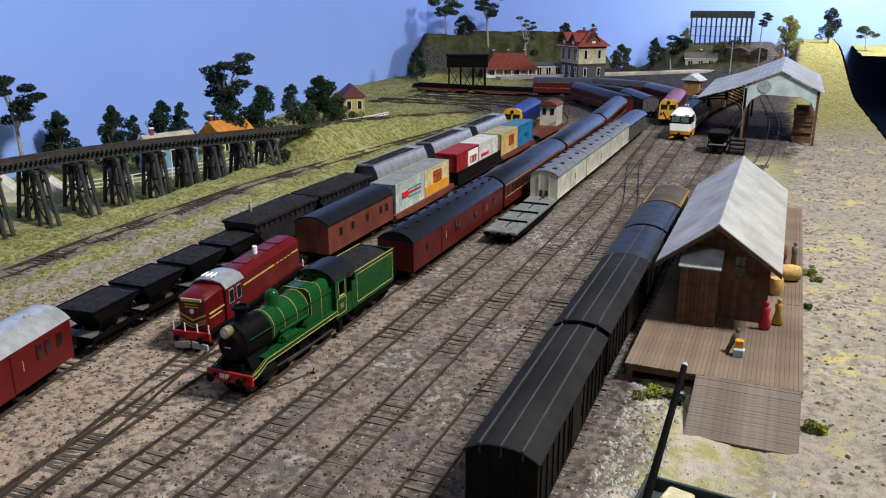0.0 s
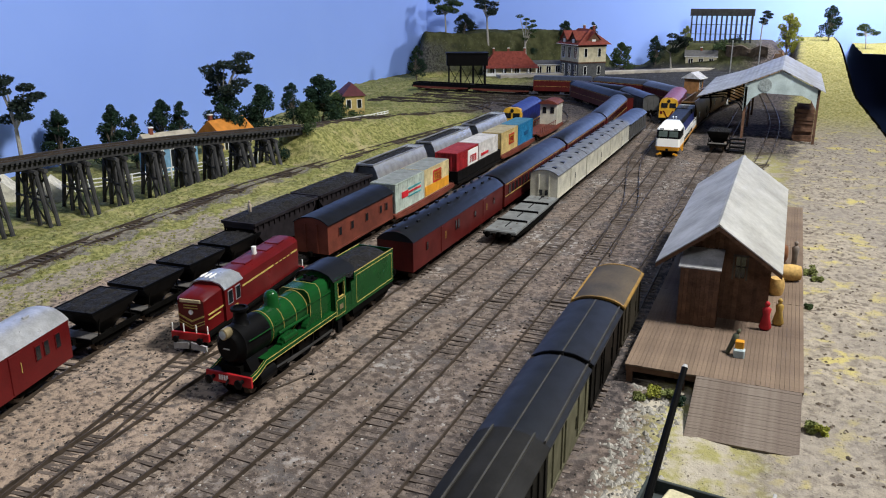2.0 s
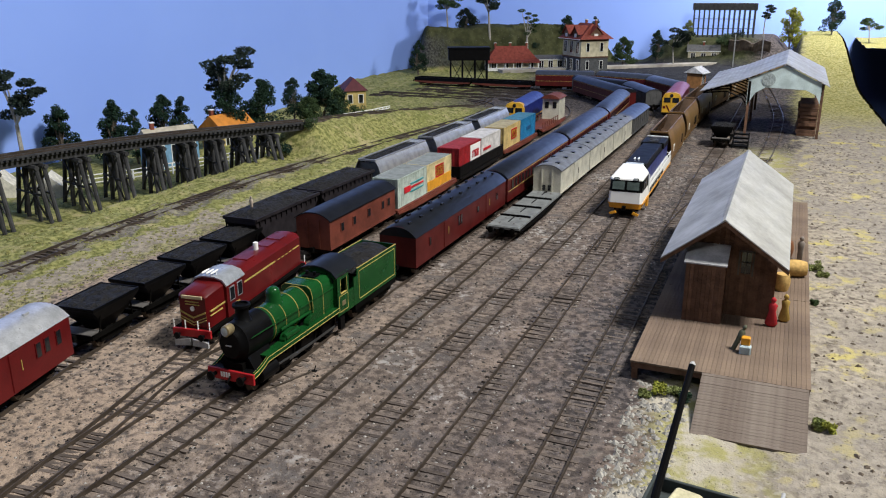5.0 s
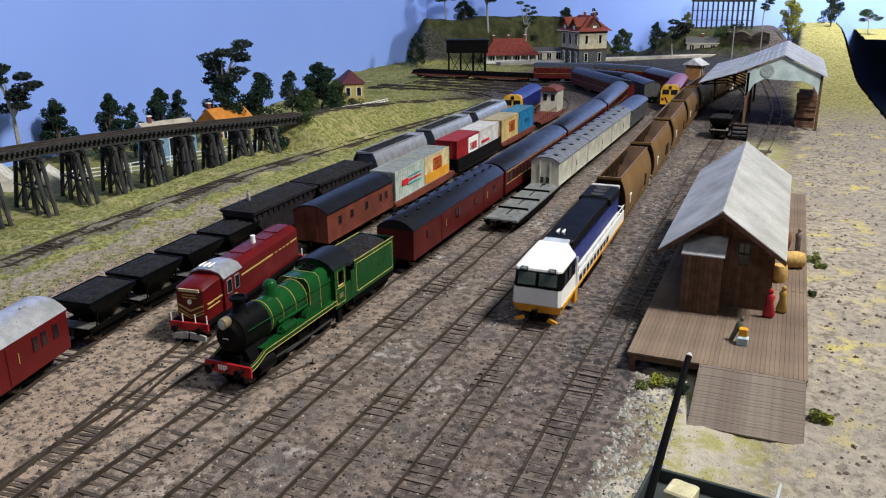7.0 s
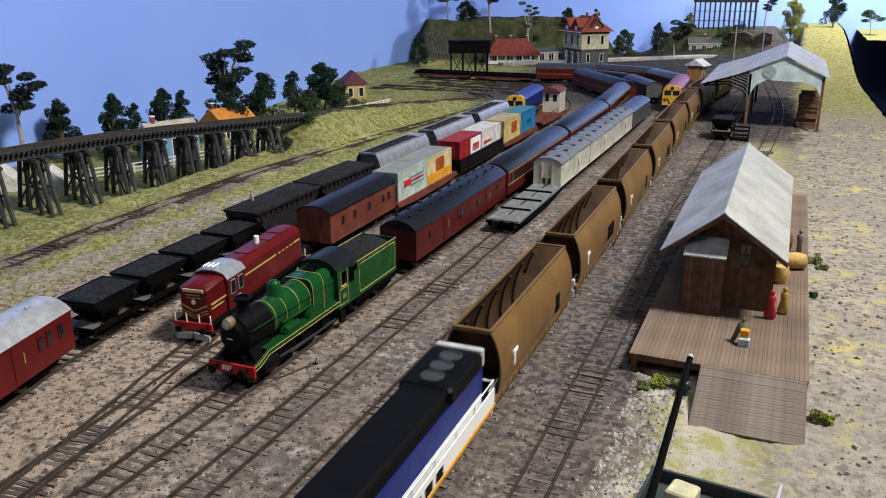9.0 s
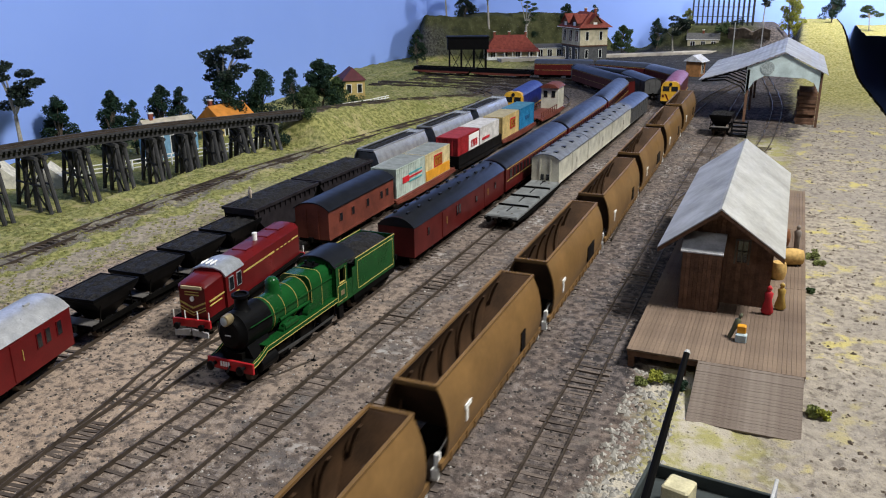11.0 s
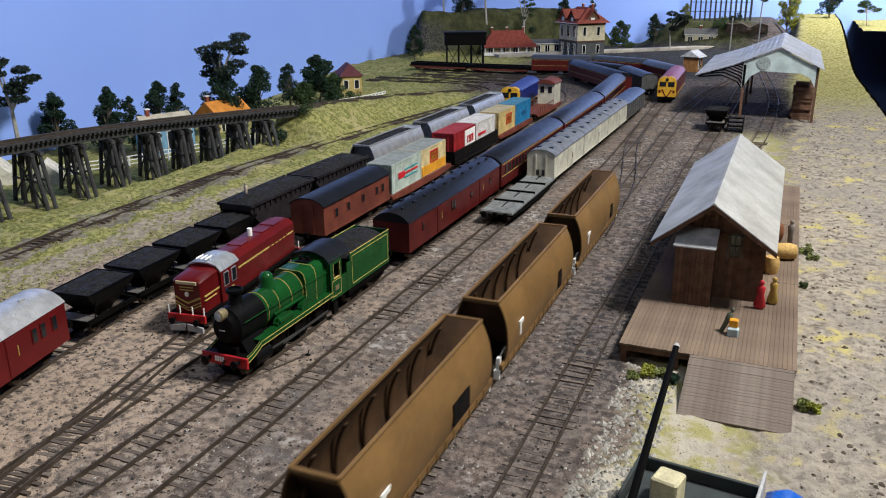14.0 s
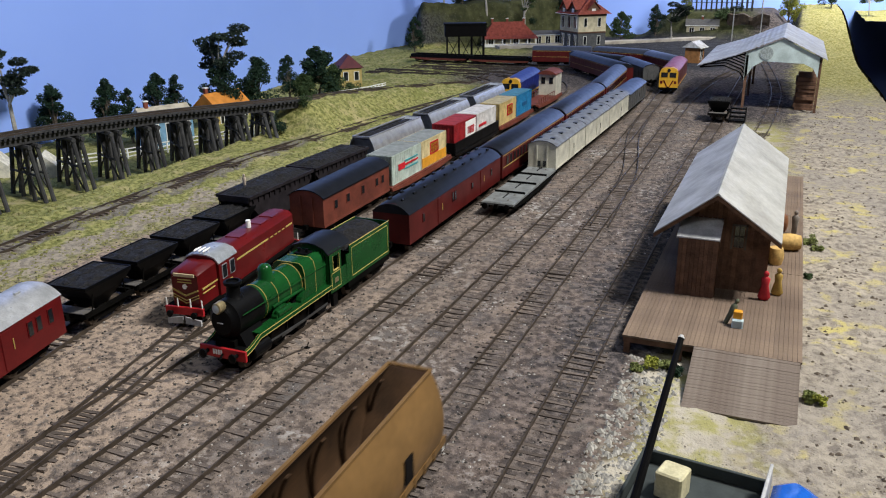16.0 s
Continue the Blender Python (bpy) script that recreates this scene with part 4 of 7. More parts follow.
    top = [(-0.0162, 0.0376), (-0.0125, 0.0412), (-0.006, 0.0434), (0, 0.0440), (0.006, 0.0434), (0.0125, 0.0412), (0.0162, 0.0376)]
    smooth(part("cab_roof", prism(B(), top + [(x * 0.97, z - 0.0007) for x, z in top[::-1]], 0.0015, 0.032), M_ROOF, root), 60)
    # tender
    tn = part("tender", box(B(), -0.0150, 0.0150, 0.0325, 0.0955, 0.0118, 0.0300), G, root, "green tender lined in yellow")
    bm = B()
    for side in (-1, 1):
        box(bm, side * 0.0147 - 0.0004, side * 0.0147 + 0.0004, 0.0325, 0.0955, 0.030, 0.0352)
        box(bm, side * 0.0147 - 0.0004, side * 0.0147 + 0.0004, 0.0275, 0.0325, 0.0118, 0.0300)
    box(bm, -0.0147, 0.0147, 0.0948, 0.0955, 0.030, 0.0352)
    part("tender_flare", bm, G, root)
    bm = B()
    for side in (-1, 1):
        x = side * 0.0151
        for y0, y1, z0, z1 in ((0.035, 0.0932, 0.0140, 0.0144), (0.035, 0.0932, 0.0325, 0.0329), (0.035, 0.0354, 0.014, 0.0329), (0.0928, 0.0932, 0.014, 0.0329), (0.0325, 0.0955, 0.0350, 0.0355)):
            part("lining", box(B(), x - 0.0002, x + 0.0002, y0, y1, z0, z1), M_LINE, tn)
    bm.free()
    c = part("coal_load", heap(0.0288, 0.060, 0.0315, 0.0085, 8.8), M_COAL, root)
    c.location = (0, 0.062, 0)
    part("tender_frame", box(B(), -0.0145, 0.0145, 0.030, 0.0955, 0.0075, 0.0118), M_UNDER, root)
    for y in (0.046, 0.080):
        bogie(root, y, 0.017)
    return root


def hood_diesel(colour, label, L=0.155):
    root = thing("diesel_locomotive", label, "locomotive")
    h = L / 2
    hood = [(-0.0135, 0.0135), (0.0135, 0.0135), (0.0135, 0.0375), (0.0105, 0.0405), (0.004, 0.0415), (-0.004, 0.0415), (-0.0105, 0.0405), (-0.0135, 0.0375)]
    smooth(part("long_hood", prism(B(), hood, -h + 0.052, h - 0.004), colour, root), 40)
    nose = [(x * 0.95, min(z, 0.0395)) for x, z in hood]
    bm = B()
    rings = [[bm.verts.new((x * k, y, 0.0135 + (z - 0.0135) * q)) for x, z in nose] for y, k, q in ((-h + 0.0035, 0.88, 0.93), (-h + 0.006, 1, 0.985), (-h + 0.026, 1.03, 1.03))]
    for p, q in zip(rings, rings[1:]):
        for a in range(8):
            bm.faces.new((p[a], p[(a + 1) % 8], q[(a + 1) % 8], q[a]))
    bm.faces.new(rings[0][::-1])
    bm.faces.new(rings[-1])
    ns = smooth(part("short_hood", bm, colour, root), 40)
    cabp = [(-0.0155, 0.0135), (0.0155, 0.0135), (0.0155, 0.037), (0.012, 0.0412), (0.005, 0.0432), (-0.005, 0.0432), (-0.012, 0.0412), (-0.0155, 0.037)]
    cab = part("cab", prism(B(), cabp, -h + 0.026, -h + 0.0515), colour, root)
    rp = cabp[2:]
    smooth(part("cab_roof", prism(B(), [(x * 1.05, z + 0.0006) for x, z in rp] + [(x, z - 0.0003) for x, z in rp[::-1]], -h + 0.0255, -h + 0.0522), mat_cache("aluminium_roof", (0.55, 0.58, 0.62), 0.3, metal=0.5), cab, "silver cab roof"), 50)
    for side in (-1, 1):
        for y in (-h + 0.033, -h + 0.044):
            f = part("window_frame", box(B(), side * 0.0155 - 0.0003, side * 0.0155 + 0.0006, y - 0.0034, y + 0.0034, 0.0248, 0.0352), mat_cache("aluminium_roof", (0.5, 0.5, 0.5)), cab)
            part("pane", box(B(), side * 0.0155 - 0.0002, side * 0.0155 + 0.0008, y - 0.0027, y + 0.0027, 0.0255, 0.0346), M_GLASS, f)
        part("number_mark", box(B(), side * 0.0155 - 0.0002, side * 0.0155 + 0.0005, -h + 0.0375, -h + 0.043, 0.019, 0.0218), M_LINE, cab)
        bm = box(B(), side * 0.0135 - 0.0002, side * 0.0135 + 0.0004, -h + 0.054, h - 0.05, 0.0300, 0.0312)
        for k in range(4):
            box(bm, side * 0.0135 - 0.0002, side * 0.0135 + 0.0004, h - 0.046 + k * 0.007, h - 0.042 + k * 0.007, 0.0300, 0.0308)
        box(bm, side * 0.0135 - 0.0002, side * 0.0135 + 0.0004, h - 0.018, h - 0.006, 0.0300, 0.0312)
        part("side_stripe", bm, M_LINE, root)
        bm = box(B(), side * 0.0132 - 0.0004, side * 0.0132 + 0.0005, -h + 0.006, -h + 0.026, 0.0252, 0.0262)
        box(bm, side * 0.0132 - 0.0004, side * 0.0132 + 0.0005, -h + 0.006, -h + 0.022, 0.0222, 0.0228)
        part("nose_stripe", bm, M_LINE, ns)
    # chevron on the nose
    for dz in (0, -0.0032, -0.0052):
        bm = B()
        for sx in (-1, 1):
            w = 0.0012 if dz == 0 else 0.0006
            v = [bm.verts.new(p) for p in ((0, -h + 0.0028, 0.0205 + dz), (sx * 0.0112, -h + 0.0030, 0.0250 + dz), (sx * 0.0112, -h + 0.0030, 0.0250 + dz + w), (0, -h + 0.0028, 0.0205 + dz + w))]
            q = [bm.verts.new(u.co + Vector((0, 0.0012, 0))) for u in v]
            bm.faces.new(v)
            bm.faces.new(q[::-1])
            for a in range(4):
                bm.faces.new((v[a], v[(a + 1) % 4], q[(a + 1) % 4], q[a]))
        part("chevron", bm, M_LINE, ns)
    for z in (0.0305, 0.0325):
        part("nose_line", box(B(), -0.006, 0.006, -h + 0.0029, -h + 0.0042, z, z + 0.0006), M_LINE, ns)
    part("number_board", box(B(), -0.009, 0.009, -h + 0.0027, -h + 0.0045, 0.0350, 0.0372, 0.0002), mat_cache("lit_number_glass", (0.8, 0.66, 0.4), 0.3), ns)
    part("emblem", lathe(B(), [(0.0018, -h + 0.0026), (0.0018, -h + 0.0036)], (0, 0, 0.0278), "y", 14), M_WHITE, ns)
    bm = lathe(B(), [(0.0022, 0.041), (0.0022, 0.0475), (0.0014, 0.0478)], (0, 0.020, 0), "z", 12)
    part("exhaust_stack", bm, M_WHITE, root)
    for y in (0.0, 0.035, 0.055):
        part("roof_hatch", box(B(), -0.007, 0.007, y - 0.006, y + 0.006, 0.0410, 0.0421, 0.0003), colour, root)
    bm = B()
    for x in (-0.004, 0.0, 0.004):
        lathe(bm, [(0.0004, -h + 0.024), (0.0009, -h + 0.027), (0.0005, -h + 0.034)], (x, 0, 0.0462), "y", 8)
        rod(bm, (x, -h + 0.031, 0.043), (x, -h + 0.031, 0.0462), 0.0004, 5)
    part("horn", bm, M_WHITE, root)
    part("footplate", box(B(), -0.0165, 0.0165, -h + 0.001, h - 0.001, 0.0115, 0.0137), M_UNDER, root)
    red = mat_cache("signal_red", (0.50, 0.02, 0.025), 0.4)
    for e in (-1, 1):
        part("buffer_beam", box(B(), -0.0165, 0.0165, e * h - 0.0010, e * h + 0.0010, 0.0085, 0.0140, 0.0002), red, root, "bright red buffer beam")
        bm = B()
        for x in (-0.0155, -0.0055, 0.0055, 0.0155):
            rod(bm, (x, e * h, 0.0135), (x, e * h, 0.0200), 0.0005, 5)
        part("handrail", bm, M_WHITE, root)
        bm = B()
        for sx in (-1, 1):
            prism(bm, [(sx * 0.001, 0.0025), (sx * 0.0145, 0.0015), (sx * 0.0145, 0.0055), (sx * 0.001, 0.0075)], e * (h + 0.0015) - 0.0008, e * (h + 0.0015) + 0.0008)
        part("snow_plough", bm, mat_cache("pale_grey", (0.5, 0.5, 0.5)), root)
        for x in (-0.0105, 0.0105):
            bm = rod(B(), (x, e * h, 0.0100), (x, e * (h + 0.004), 0.0100), 0.0011, 8)
            lathe(bm, [(0.0025, e * (h + 0.004)), (0.0025, e * (h + 0.005)), (0.001, e * (h + 0.0055))], (x, 0, 0.0100), "y", 12)
            part("buffer", bm, M_BLACK, root)
    part("fuel_tank", box(B(), -0.013, 0.013, -0.016, 0.016, 0.003, 0.0115, 0.001), M_UNDER, root)
    for e in (-1, 1):
        bogie(root, e * (h - 0.030), 0.030)
    return root


def modern_diesel(L=0.222):
    root = thing("diesel_locomotive", "white and dark blue diesel locomotive with orange band, hauling coal hoppers", "locomotive", "coal train")
    h = L / 2
    # cab: lower nose, windscreen band, sloping roof
    def loft(rows, name, material, parent):
        bm = B()
        rings = []
        for z, w, y0, y1, c in rows:
            rings.append([bm.verts.new(p) for p in ((-w + c, y0, z), (w - c, y0, z), (w, y0 + c, z), (w, y1, z), (-w, y1, z), (-w, y0 + c, z))])
        for p, q in zip(rings, rings[1:]):
            for a in range(6):
                bm.faces.new((p[a], p[(a + 1) % 6], q[(a + 1) % 6], q[a]))
        bm.faces.new(rings[0][::-1])
        bm.faces.new(rings[-1])
        return part(name, bm, material, parent)
    y1 = -h + 0.044
    loft([(0.0080, 0.0155, -h + 0.0015, y1, 0.002), (0.0135, 0.0165, -h, y1, 0.002)], "lower_nose", M_ORANGE, root)
    cab = loft([(0.0135, 0.0165, -h, y1, 0.002), (0.0245, 0.0162, -h + 0.0005, y1, 0.002)], "cab", M_WHITE, root)
    loft([(0.0245, 0.0163, -h + 0.0004, y1 - 0.002, 0.002), (0.0355, 0.0155, -h + 0.0036, y1 - 0.002, 0.002)], "windscreen_band", M_BLACK, root)
    loft([(0.0355, 0.0160, -h + 0.0026, y1 - 0.001, 0.0022), (0.0368, 0.0160, -h + 0.0030, y1 - 0.001, 0.0022), (0.0440, 0.0105, -h + 0.016, y1 - 0.002, 0.002), (0.0446, 0.0095, -h + 0.018, y1 - 0.003, 0.002)], "cab_roof", M_WHITE, root)
    for sx in (-1, 1):
        bm = B()
        v = [bm.verts.new(p) for p in ((sx * 0.0012, -h + 0.0006, 0.0268), (sx * 0.0132, -h + 0.0006, 0.0268), (sx * 0.0130, -h + 0.0027, 0.0342), (sx * 0.0012, -h + 0.0027, 0.0342))]
        q = [bm.verts.new(u.co + Vector((0, -0.0007, 0))) for u in v]
        bm.faces.new(q)
        bm.faces.new(v)
        for a in range(4):
            bm.faces.new((v[a], v[(a + 1) % 4], q[(a + 1) % 4], q[a]))
        part("windscreen", bm, mat_cache("windscreen_glass", (0.10, 0.13, 0.12), 0.08, spec=0.7), root)
        for y in (-h + 0.012, -h + 0.024):
            part("side_window", box(B(), sx * 0.0158 - 0.0008, sx * 0.0158 + 0.0009, y - 0.004, y + 0.004, 0.0262, 0.0340), M_GLASS, root)
        hl = part("headlight", box(B(), sx * 0.0095 - 0.0026, sx * 0.0095 + 0.0026, -h + 0.0020, -h + 0.0042, 0.0357, 0.0378, 0.0004), M_BLACK, root)
        part("lens", box(B(), sx * 0.0095 - 0.0019, sx * 0.0095 + 0.0019, -h + 0.0014, -h + 0.003, 0.0361, 0.0374), mat_cache("lamp_glass", (0.6, 0.6, 0.55), 0.15), hl)
        bm = B()
        prism(bm, [(sx * 0.0075, 0.0035), (sx * 0.0135, 0.0015), (sx * 0.0150, 0.0032), (sx * 0.009, 0.0055)], -h - 0.001, -h + 0.001)
        part("pilot_bar", bm, M_ORANGE, root)
        part("cab_steps", box(B(), sx * 0.0160 - 0.0012, sx * 0.0160 + 0.0012, y1 - 0.004, y1 + 0.004, 0.0030, 0.0125), M_ORANGE, root)
        # walkway side: white panel with dark openings, orange sill line
        x = sx * 0.0164
        pn = part("walkway_panel", box(B(), x - 0.0004, x + 0.0004, y1 + 0.006, h - 0.003, 0.0140, 0.0220), M_WHITE, root)
        for k in range(9):
            y = y1 + 0.014 + k * 0.0125
            part("panel_opening", box(B(), x - 0.0006, x + 0.0006, y - 0.0042, y + 0.0042, 0.0145, 0.0190), M_BLACK, pn)
        part("sill_stripe", box(B(), x - 0.0008, x + 0.0008, -h + 0.004, h - 0.002, 0.0120, 0.0136), M_ORANGE, root)
        bm = rod(B(), (x, y1 + 0.006, 0.0268), (x, h - 0.004, 0.0268), 0.0004, 5)
        for k in range(8):
            rod(bm, (x, y1 + 0.008 + k * 0.0255, 0.0218), (x, y1 + 0.008 + k * 0.0255, 0.0268), 0.0004, 5)
        part("handrail", bm, M_WHITE, root)
        part("post", rod(B(), (x, y1 + 0.002, 0.0135), (x, y1 + 0.002, 0.0345), 0.0008, 6), M_WHITE, root)
        part("blue_side", box(B(), sx * 0.0120 - 0.0003, sx * 0.0120 + 0.0004, y1 + 0.001, h - 0.010, 0.0145, 0.0362), M_BLUE, root)
        part("white_stripe", box(B(), sx * 0.0121 - 0.0003, sx * 0.0121 + 0.0006, y1 + 0.012, h - 0.012, 0.0145, 0.0225), M_WHITE, root)
    hood = [(-0.0120, 0.0136), (0.0120, 0.0136), (0.0120, 0.0370), (0.0105, 0.0400), (-0.0105, 0.0400), (-0.0120, 0.0370)]
    part("hood", prism(B(), hood, y1 - 0.002, h - 0.008), M_BLACK, root)
    bm = box(B(), -0.0112, 0.0112, y1 + 0.008, h - 0.045, 0.0395, 0.0432, 0.0012)
    box(bm, -0.0135, 0.0135, h - 0.056, h - 0.012, 0.0372, 0.0440, 0.0014)
    part("radiator_housing", bm, M_BLACK, root)
    bm = B()
    for y in (h - 0.046, h - 0.034, h - 0.022):
        lathe(bm, [(0.0058, 0.0438), (0.0058, 0.0447), (0.0048, 0.0448), (0.0046, 0.0442)], (0, y, 0), "z", 18)
    part("roof_fan", bm, mat_cache("fan_grey", (0.05, 0.05, 0.055), 0.5), root)
    part("roof_end_plate", box(B(), -0.0125, 0.0125, h - 0.0115, h - 0.007, 0.036, 0.0446, 0.0005), mat_cache("pale_grey", (0.5, 0.5, 0.5)), root)
    part("cab_rear_hatch", box(B(), -0.009, 0.009, y1 - 0.001, y1 + 0.010, 0.0400, 0.0438, 0.0004), mat_cache("pale_blue_grey", (0.5, 0.55, 0.65)), root)
    bm = B()
    for x in (-0.002, 0.002):
        lathe(bm, [(0.0005, y1 + 0.016), (0.0012, y1 + 0.018), (0.0006, y1 + 0.024)], (x, 0, 0.0462), "y", 8)
        rod(bm, (x, y1 + 0.022, 0.0430), (x, y1 + 0.022, 0.0460), 0.0004, 5)
    part("horn", bm, M_WHITE, root)
    bm = B()
    for x in (-0.015, -0.005, 0.005, 0.015):
        rod(bm, (x, h - 0.001, 0.0136), (x, h - 0.001, 0.0245), 0.0006, 5)
    rod(bm, (-0.015, h - 0.001, 0.0245), (0.015, h - 0.001, 0.0245), 0.0006, 5)
    part("end_rail", bm, M_WHITE, root)
    part("footplate", box(B(), -0.0163, 0.0163, -h + 0.004, h, 0.0105, 0.0138), M_UNDER, root)
    part("fuel_tank", box(B(), -0.0145, 0.0145, -0.030, 0.034, 0.0025, 0.0105, 0.0012), M_UNDER, root)
    for e in (-1, 1):
        bogie(root, e * (h - 0.036), 0.044)
    buffers(root, L)
    return root


def cab_diesel(front, body, roof, label, L=0.2, stripe=None):
    """A box-bodied diesel with a flat coloured front."""
    root = thing("diesel_locomotive", label, "locomotive")
    h, w = L / 2, 0.033
    part("body", prism(B(), arc_profile(w, 0.009, 0.036, 0.007), -h + 0.006, h), body, root)
    smooth(part("roof", prism(B(), [(x * 1.01, z + 0.0004) for x, z in arc_profile(w, 0.036, 0.036, 0.007)[2:]] , -h + 0.012, h - 0.002), roof, root), 50)
    fp = [(-w / 2, 0.0085), (w / 2, 0.0085), (w / 2, 0.034), (w / 2 * 0.8, 0.0405), (w / 2 * 0.4, 0.0428), (-w / 2 * 0.4, 0.0428), (-w / 2 * 0.8, 0.0405), (-w / 2, 0.034)]
    f = part("cab_front", prism(B(), fp, -h, -h + 0.012), front, root)
    for sx in (-1, 1):
        part("windscreen", box(B(), sx * 0.0075 - 0.0058, sx * 0.0075 + 0.0058, -h - 0.0006, -h + 0.001, 0.0265, 0.0345), M_GLASS, f)
        part("stripe", prism(B(), [(sx * 0.001, 0.0105), (sx * 0.003, 0.0105), (sx * 0.010, 0.0215), (sx * 0.007, 0.0215)], -h - 0.0006, -h + 0.001), body, f)
        part("marker_light", box(B(), sx * 0.0125 - 0.002, sx * 0.0125 + 0.002, -h - 0.0006, -h + 0.001, 0.016, 0.0205), body, f)
        part("side_stripe", box(B(), sx * w / 2 - 0.0004, sx * w / 2 + 0.0004, -h + 0.012, h - 0.004, 0.0105, 0.0125), stripe or front, root)
    part("headlight", lathe(B(), [(0.003, -h - 0.0012), (0.003, -h + 0.001)], (0, 0, 0.038), "y", 14), M_GLASS, f)
    part("buffer_beam", box(B(), -w / 2, w / 2, -h - 0.0012, -h + 0.002, 0.006, 0.0095), M_BLACK, root)
    part("underframe", box(B(), -0.014, 0.014, -h + 0.003, h - 0.003, 0.0045, 0.009), M_UNDER, root)
    for e in (-1, 1):
        bogie(root, e * (h - 0.036), 0.036)
    buffers(root, L)
    return root


# ---- rolling stock in its place ----
for k in TRACKS:
    build_track(k)


def put(ob, m):
    """Stand a vehicle; these models stand a little tall."""
    ob.matrix_basis = m
    ob.scale = (1.0, 1.0, 1.09)
    return ob


sl = put(steam_locomotive(), on_track("D", 0.450) @ pose(-0.0015, 0, 0))
sl.scale = (1.0, 1.0, 1.15)
hd = put(hood_diesel(M_RED, "dark red diesel locomotive with yellow chevrons and silver cab roof"), on_track("B", 0.472))
hd.scale = (0.87, 0.96, 0.98)
W6 = [(y, 0.0045, 0.0085) for y in (-0.09, -0.078, -0.055, 0.02, 0.035, 0.075)]
put(coach(0.228, M_MAROON, M_ROOF, "tuscan red luggage carriage with dark roof, coupled behind the tender", "red carriages", [(-0.086, 0.003, 0.006), (-0.02, 0.003, 0.008), (-0.014, 0.003, 0.008), (0.03, 0.004, 0.005), (0.085, 0.003, 0.006)], lines=False, vents=10, door=(-0.05, 0.058), torpedo=True), on_track("D", 0.691))
W12 = [(-0.112 + k * 0.0125, 0.0068, 0.0085) for k in range(19)]
c2 = put(coach(0.256, M_MAROON, M_ROOF, "tuscan red passenger carriage lined in yellow, dark roof", "red carriages", W12, vents=0), along("D", 0.691, 0.249))
for n in range(1, 4):
    copy_thing(c2, along("D", 0.691, 0.249 + 0.264 * n))

put(flat_wagon(0.156, mat_cache("grey_deck", (0.20, 0.21, 0.21), 0.7), "empty grey flat wagon with dark stake bars across its deck", planks=True), on_track("E", 0.795))
w1 = put(van(0.135, M_CREAM, mat_cache("blue_grey_roof", (0.16, 0.17, 0.19), 0.5), "dirty cream refrigerator van with grey roof", "cream vans", top=0.034, rise=0.0055, ribs=0, strip=False, end_windows=True), on_track("E", 0.937))
for y in (1.076, 1.215):
    copy_thing(w1, on_track("E", y))
g1 = put(van(0.150, mat_cache("grey_van_paint", (0.09, 0.09, 0.09), 0.6), M_ROOF, "dark grey covered van behind the cream vans", "grey vans", ribs=8, strip=False), on_track("E", 1.362))
copy_thing(g1, along("E", 1.362, 0.355))
copy_thing(g1, along("E", 1.362, 0.515))

put(van(0.134, M_OXIDE, M_ROOF, "red-oxide guard's van with small windows and dark roof", "brown vans", w=0.034, top=0.0345, rise=0.006, windows=(-0.045, -0.022, 0.008, 0.038, 0.051), strip=False, doors=False), on_track("B", 0.658))
rd = mat_cache("red_marking", (0.6, 0.02, 0.03))
f1 = put(flat_wagon(0.165, M_OXIDE, "red-oxide container flat wagon carrying two containers"), on_track("B", 0.815))


def load(ob, k, y, z=0.0105):
    ob.matrix_basis = on_track(k, y, RAIL + z * 1.09 + 0.0002)
    ob.scale = (1, 1, 1.06)


teal = mat_cache("teal_marking", (0.05, 0.35, 0.4))
load(container(0.074, mat_cache("pale_mint_paint", (0.50, 0.58, 0.52), 0.55), "pale mint corrugated container with red and teal stripes", [(rd, -0.022, -0.006, 0.012, 0.018), (rd, -0.006, 0.028, 0.0145, 0.0160), (teal, -0.006, 0.028, 0.0185, 0.0195), (teal, -0.006, 0.028, 0.0105, 0.0115)]), "B", 0.775)
load(container(0.072, mat_cache("cream_yellow_paint", (0.72, 0.60, 0.33), 0.5), "cream and orange container with a red framed mark", [(M_ORANGE, -0.035, 0.035, 0.0008, 0.011), (rd, -0.012, 0.012, 0.0115, 0.0245), (M_YELLOW, -0.0105, 0.0105, 0.0128, 0.0232), (rd, -0.008, 0.008, 0.019, 0.0205), (rd, -0.008, -0.006, 0.0145, 0.02), (rd, -0.001, 0.001, 0.0145, 0.02), (rd, 0.006, 0.008, 0.0145, 0.02)]), "B", 0.850)
put(flat_wagon(0.165, M_BLACK, "black low-sided wagon carrying red and white containers", sides=0.010), on_track("B", 0.992))
load(container(0.076, mat_cache("red_container_paint", (0.33, 0.02, 0.025), 0.5), "dark red container with a white marked panel", [(M_WHITE, 0.0, 0.036, 0.004, 0.027), (rd, 0.006, 0.030, 0.011, 0.020), (M_WHITE, 0.010, 0.013, 0.011, 0.018), (M_WHITE, 0.021, 0.024, 0.011, 0.018)], mat_cache("red_container_roof", (0.30, 0.03, 0.035))), "B", 0.952, 0.0115)
load(container(0.076, mat_cache("white_container_paint", (0.72, 0.70, 0.68), 0.5), "white container with a red stripe", [(rd, -0.030, -0.002, 0.0125, 0.0155)], mat_cache("white_container_roof", (0.6, 0.58, 0.57))), "B", 1.032, 0.0115)
put(flat_wagon(0.165, M_OXIDE, "red-oxide flat wagon carrying yellow and blue containers"), on_track("B", 1.165))
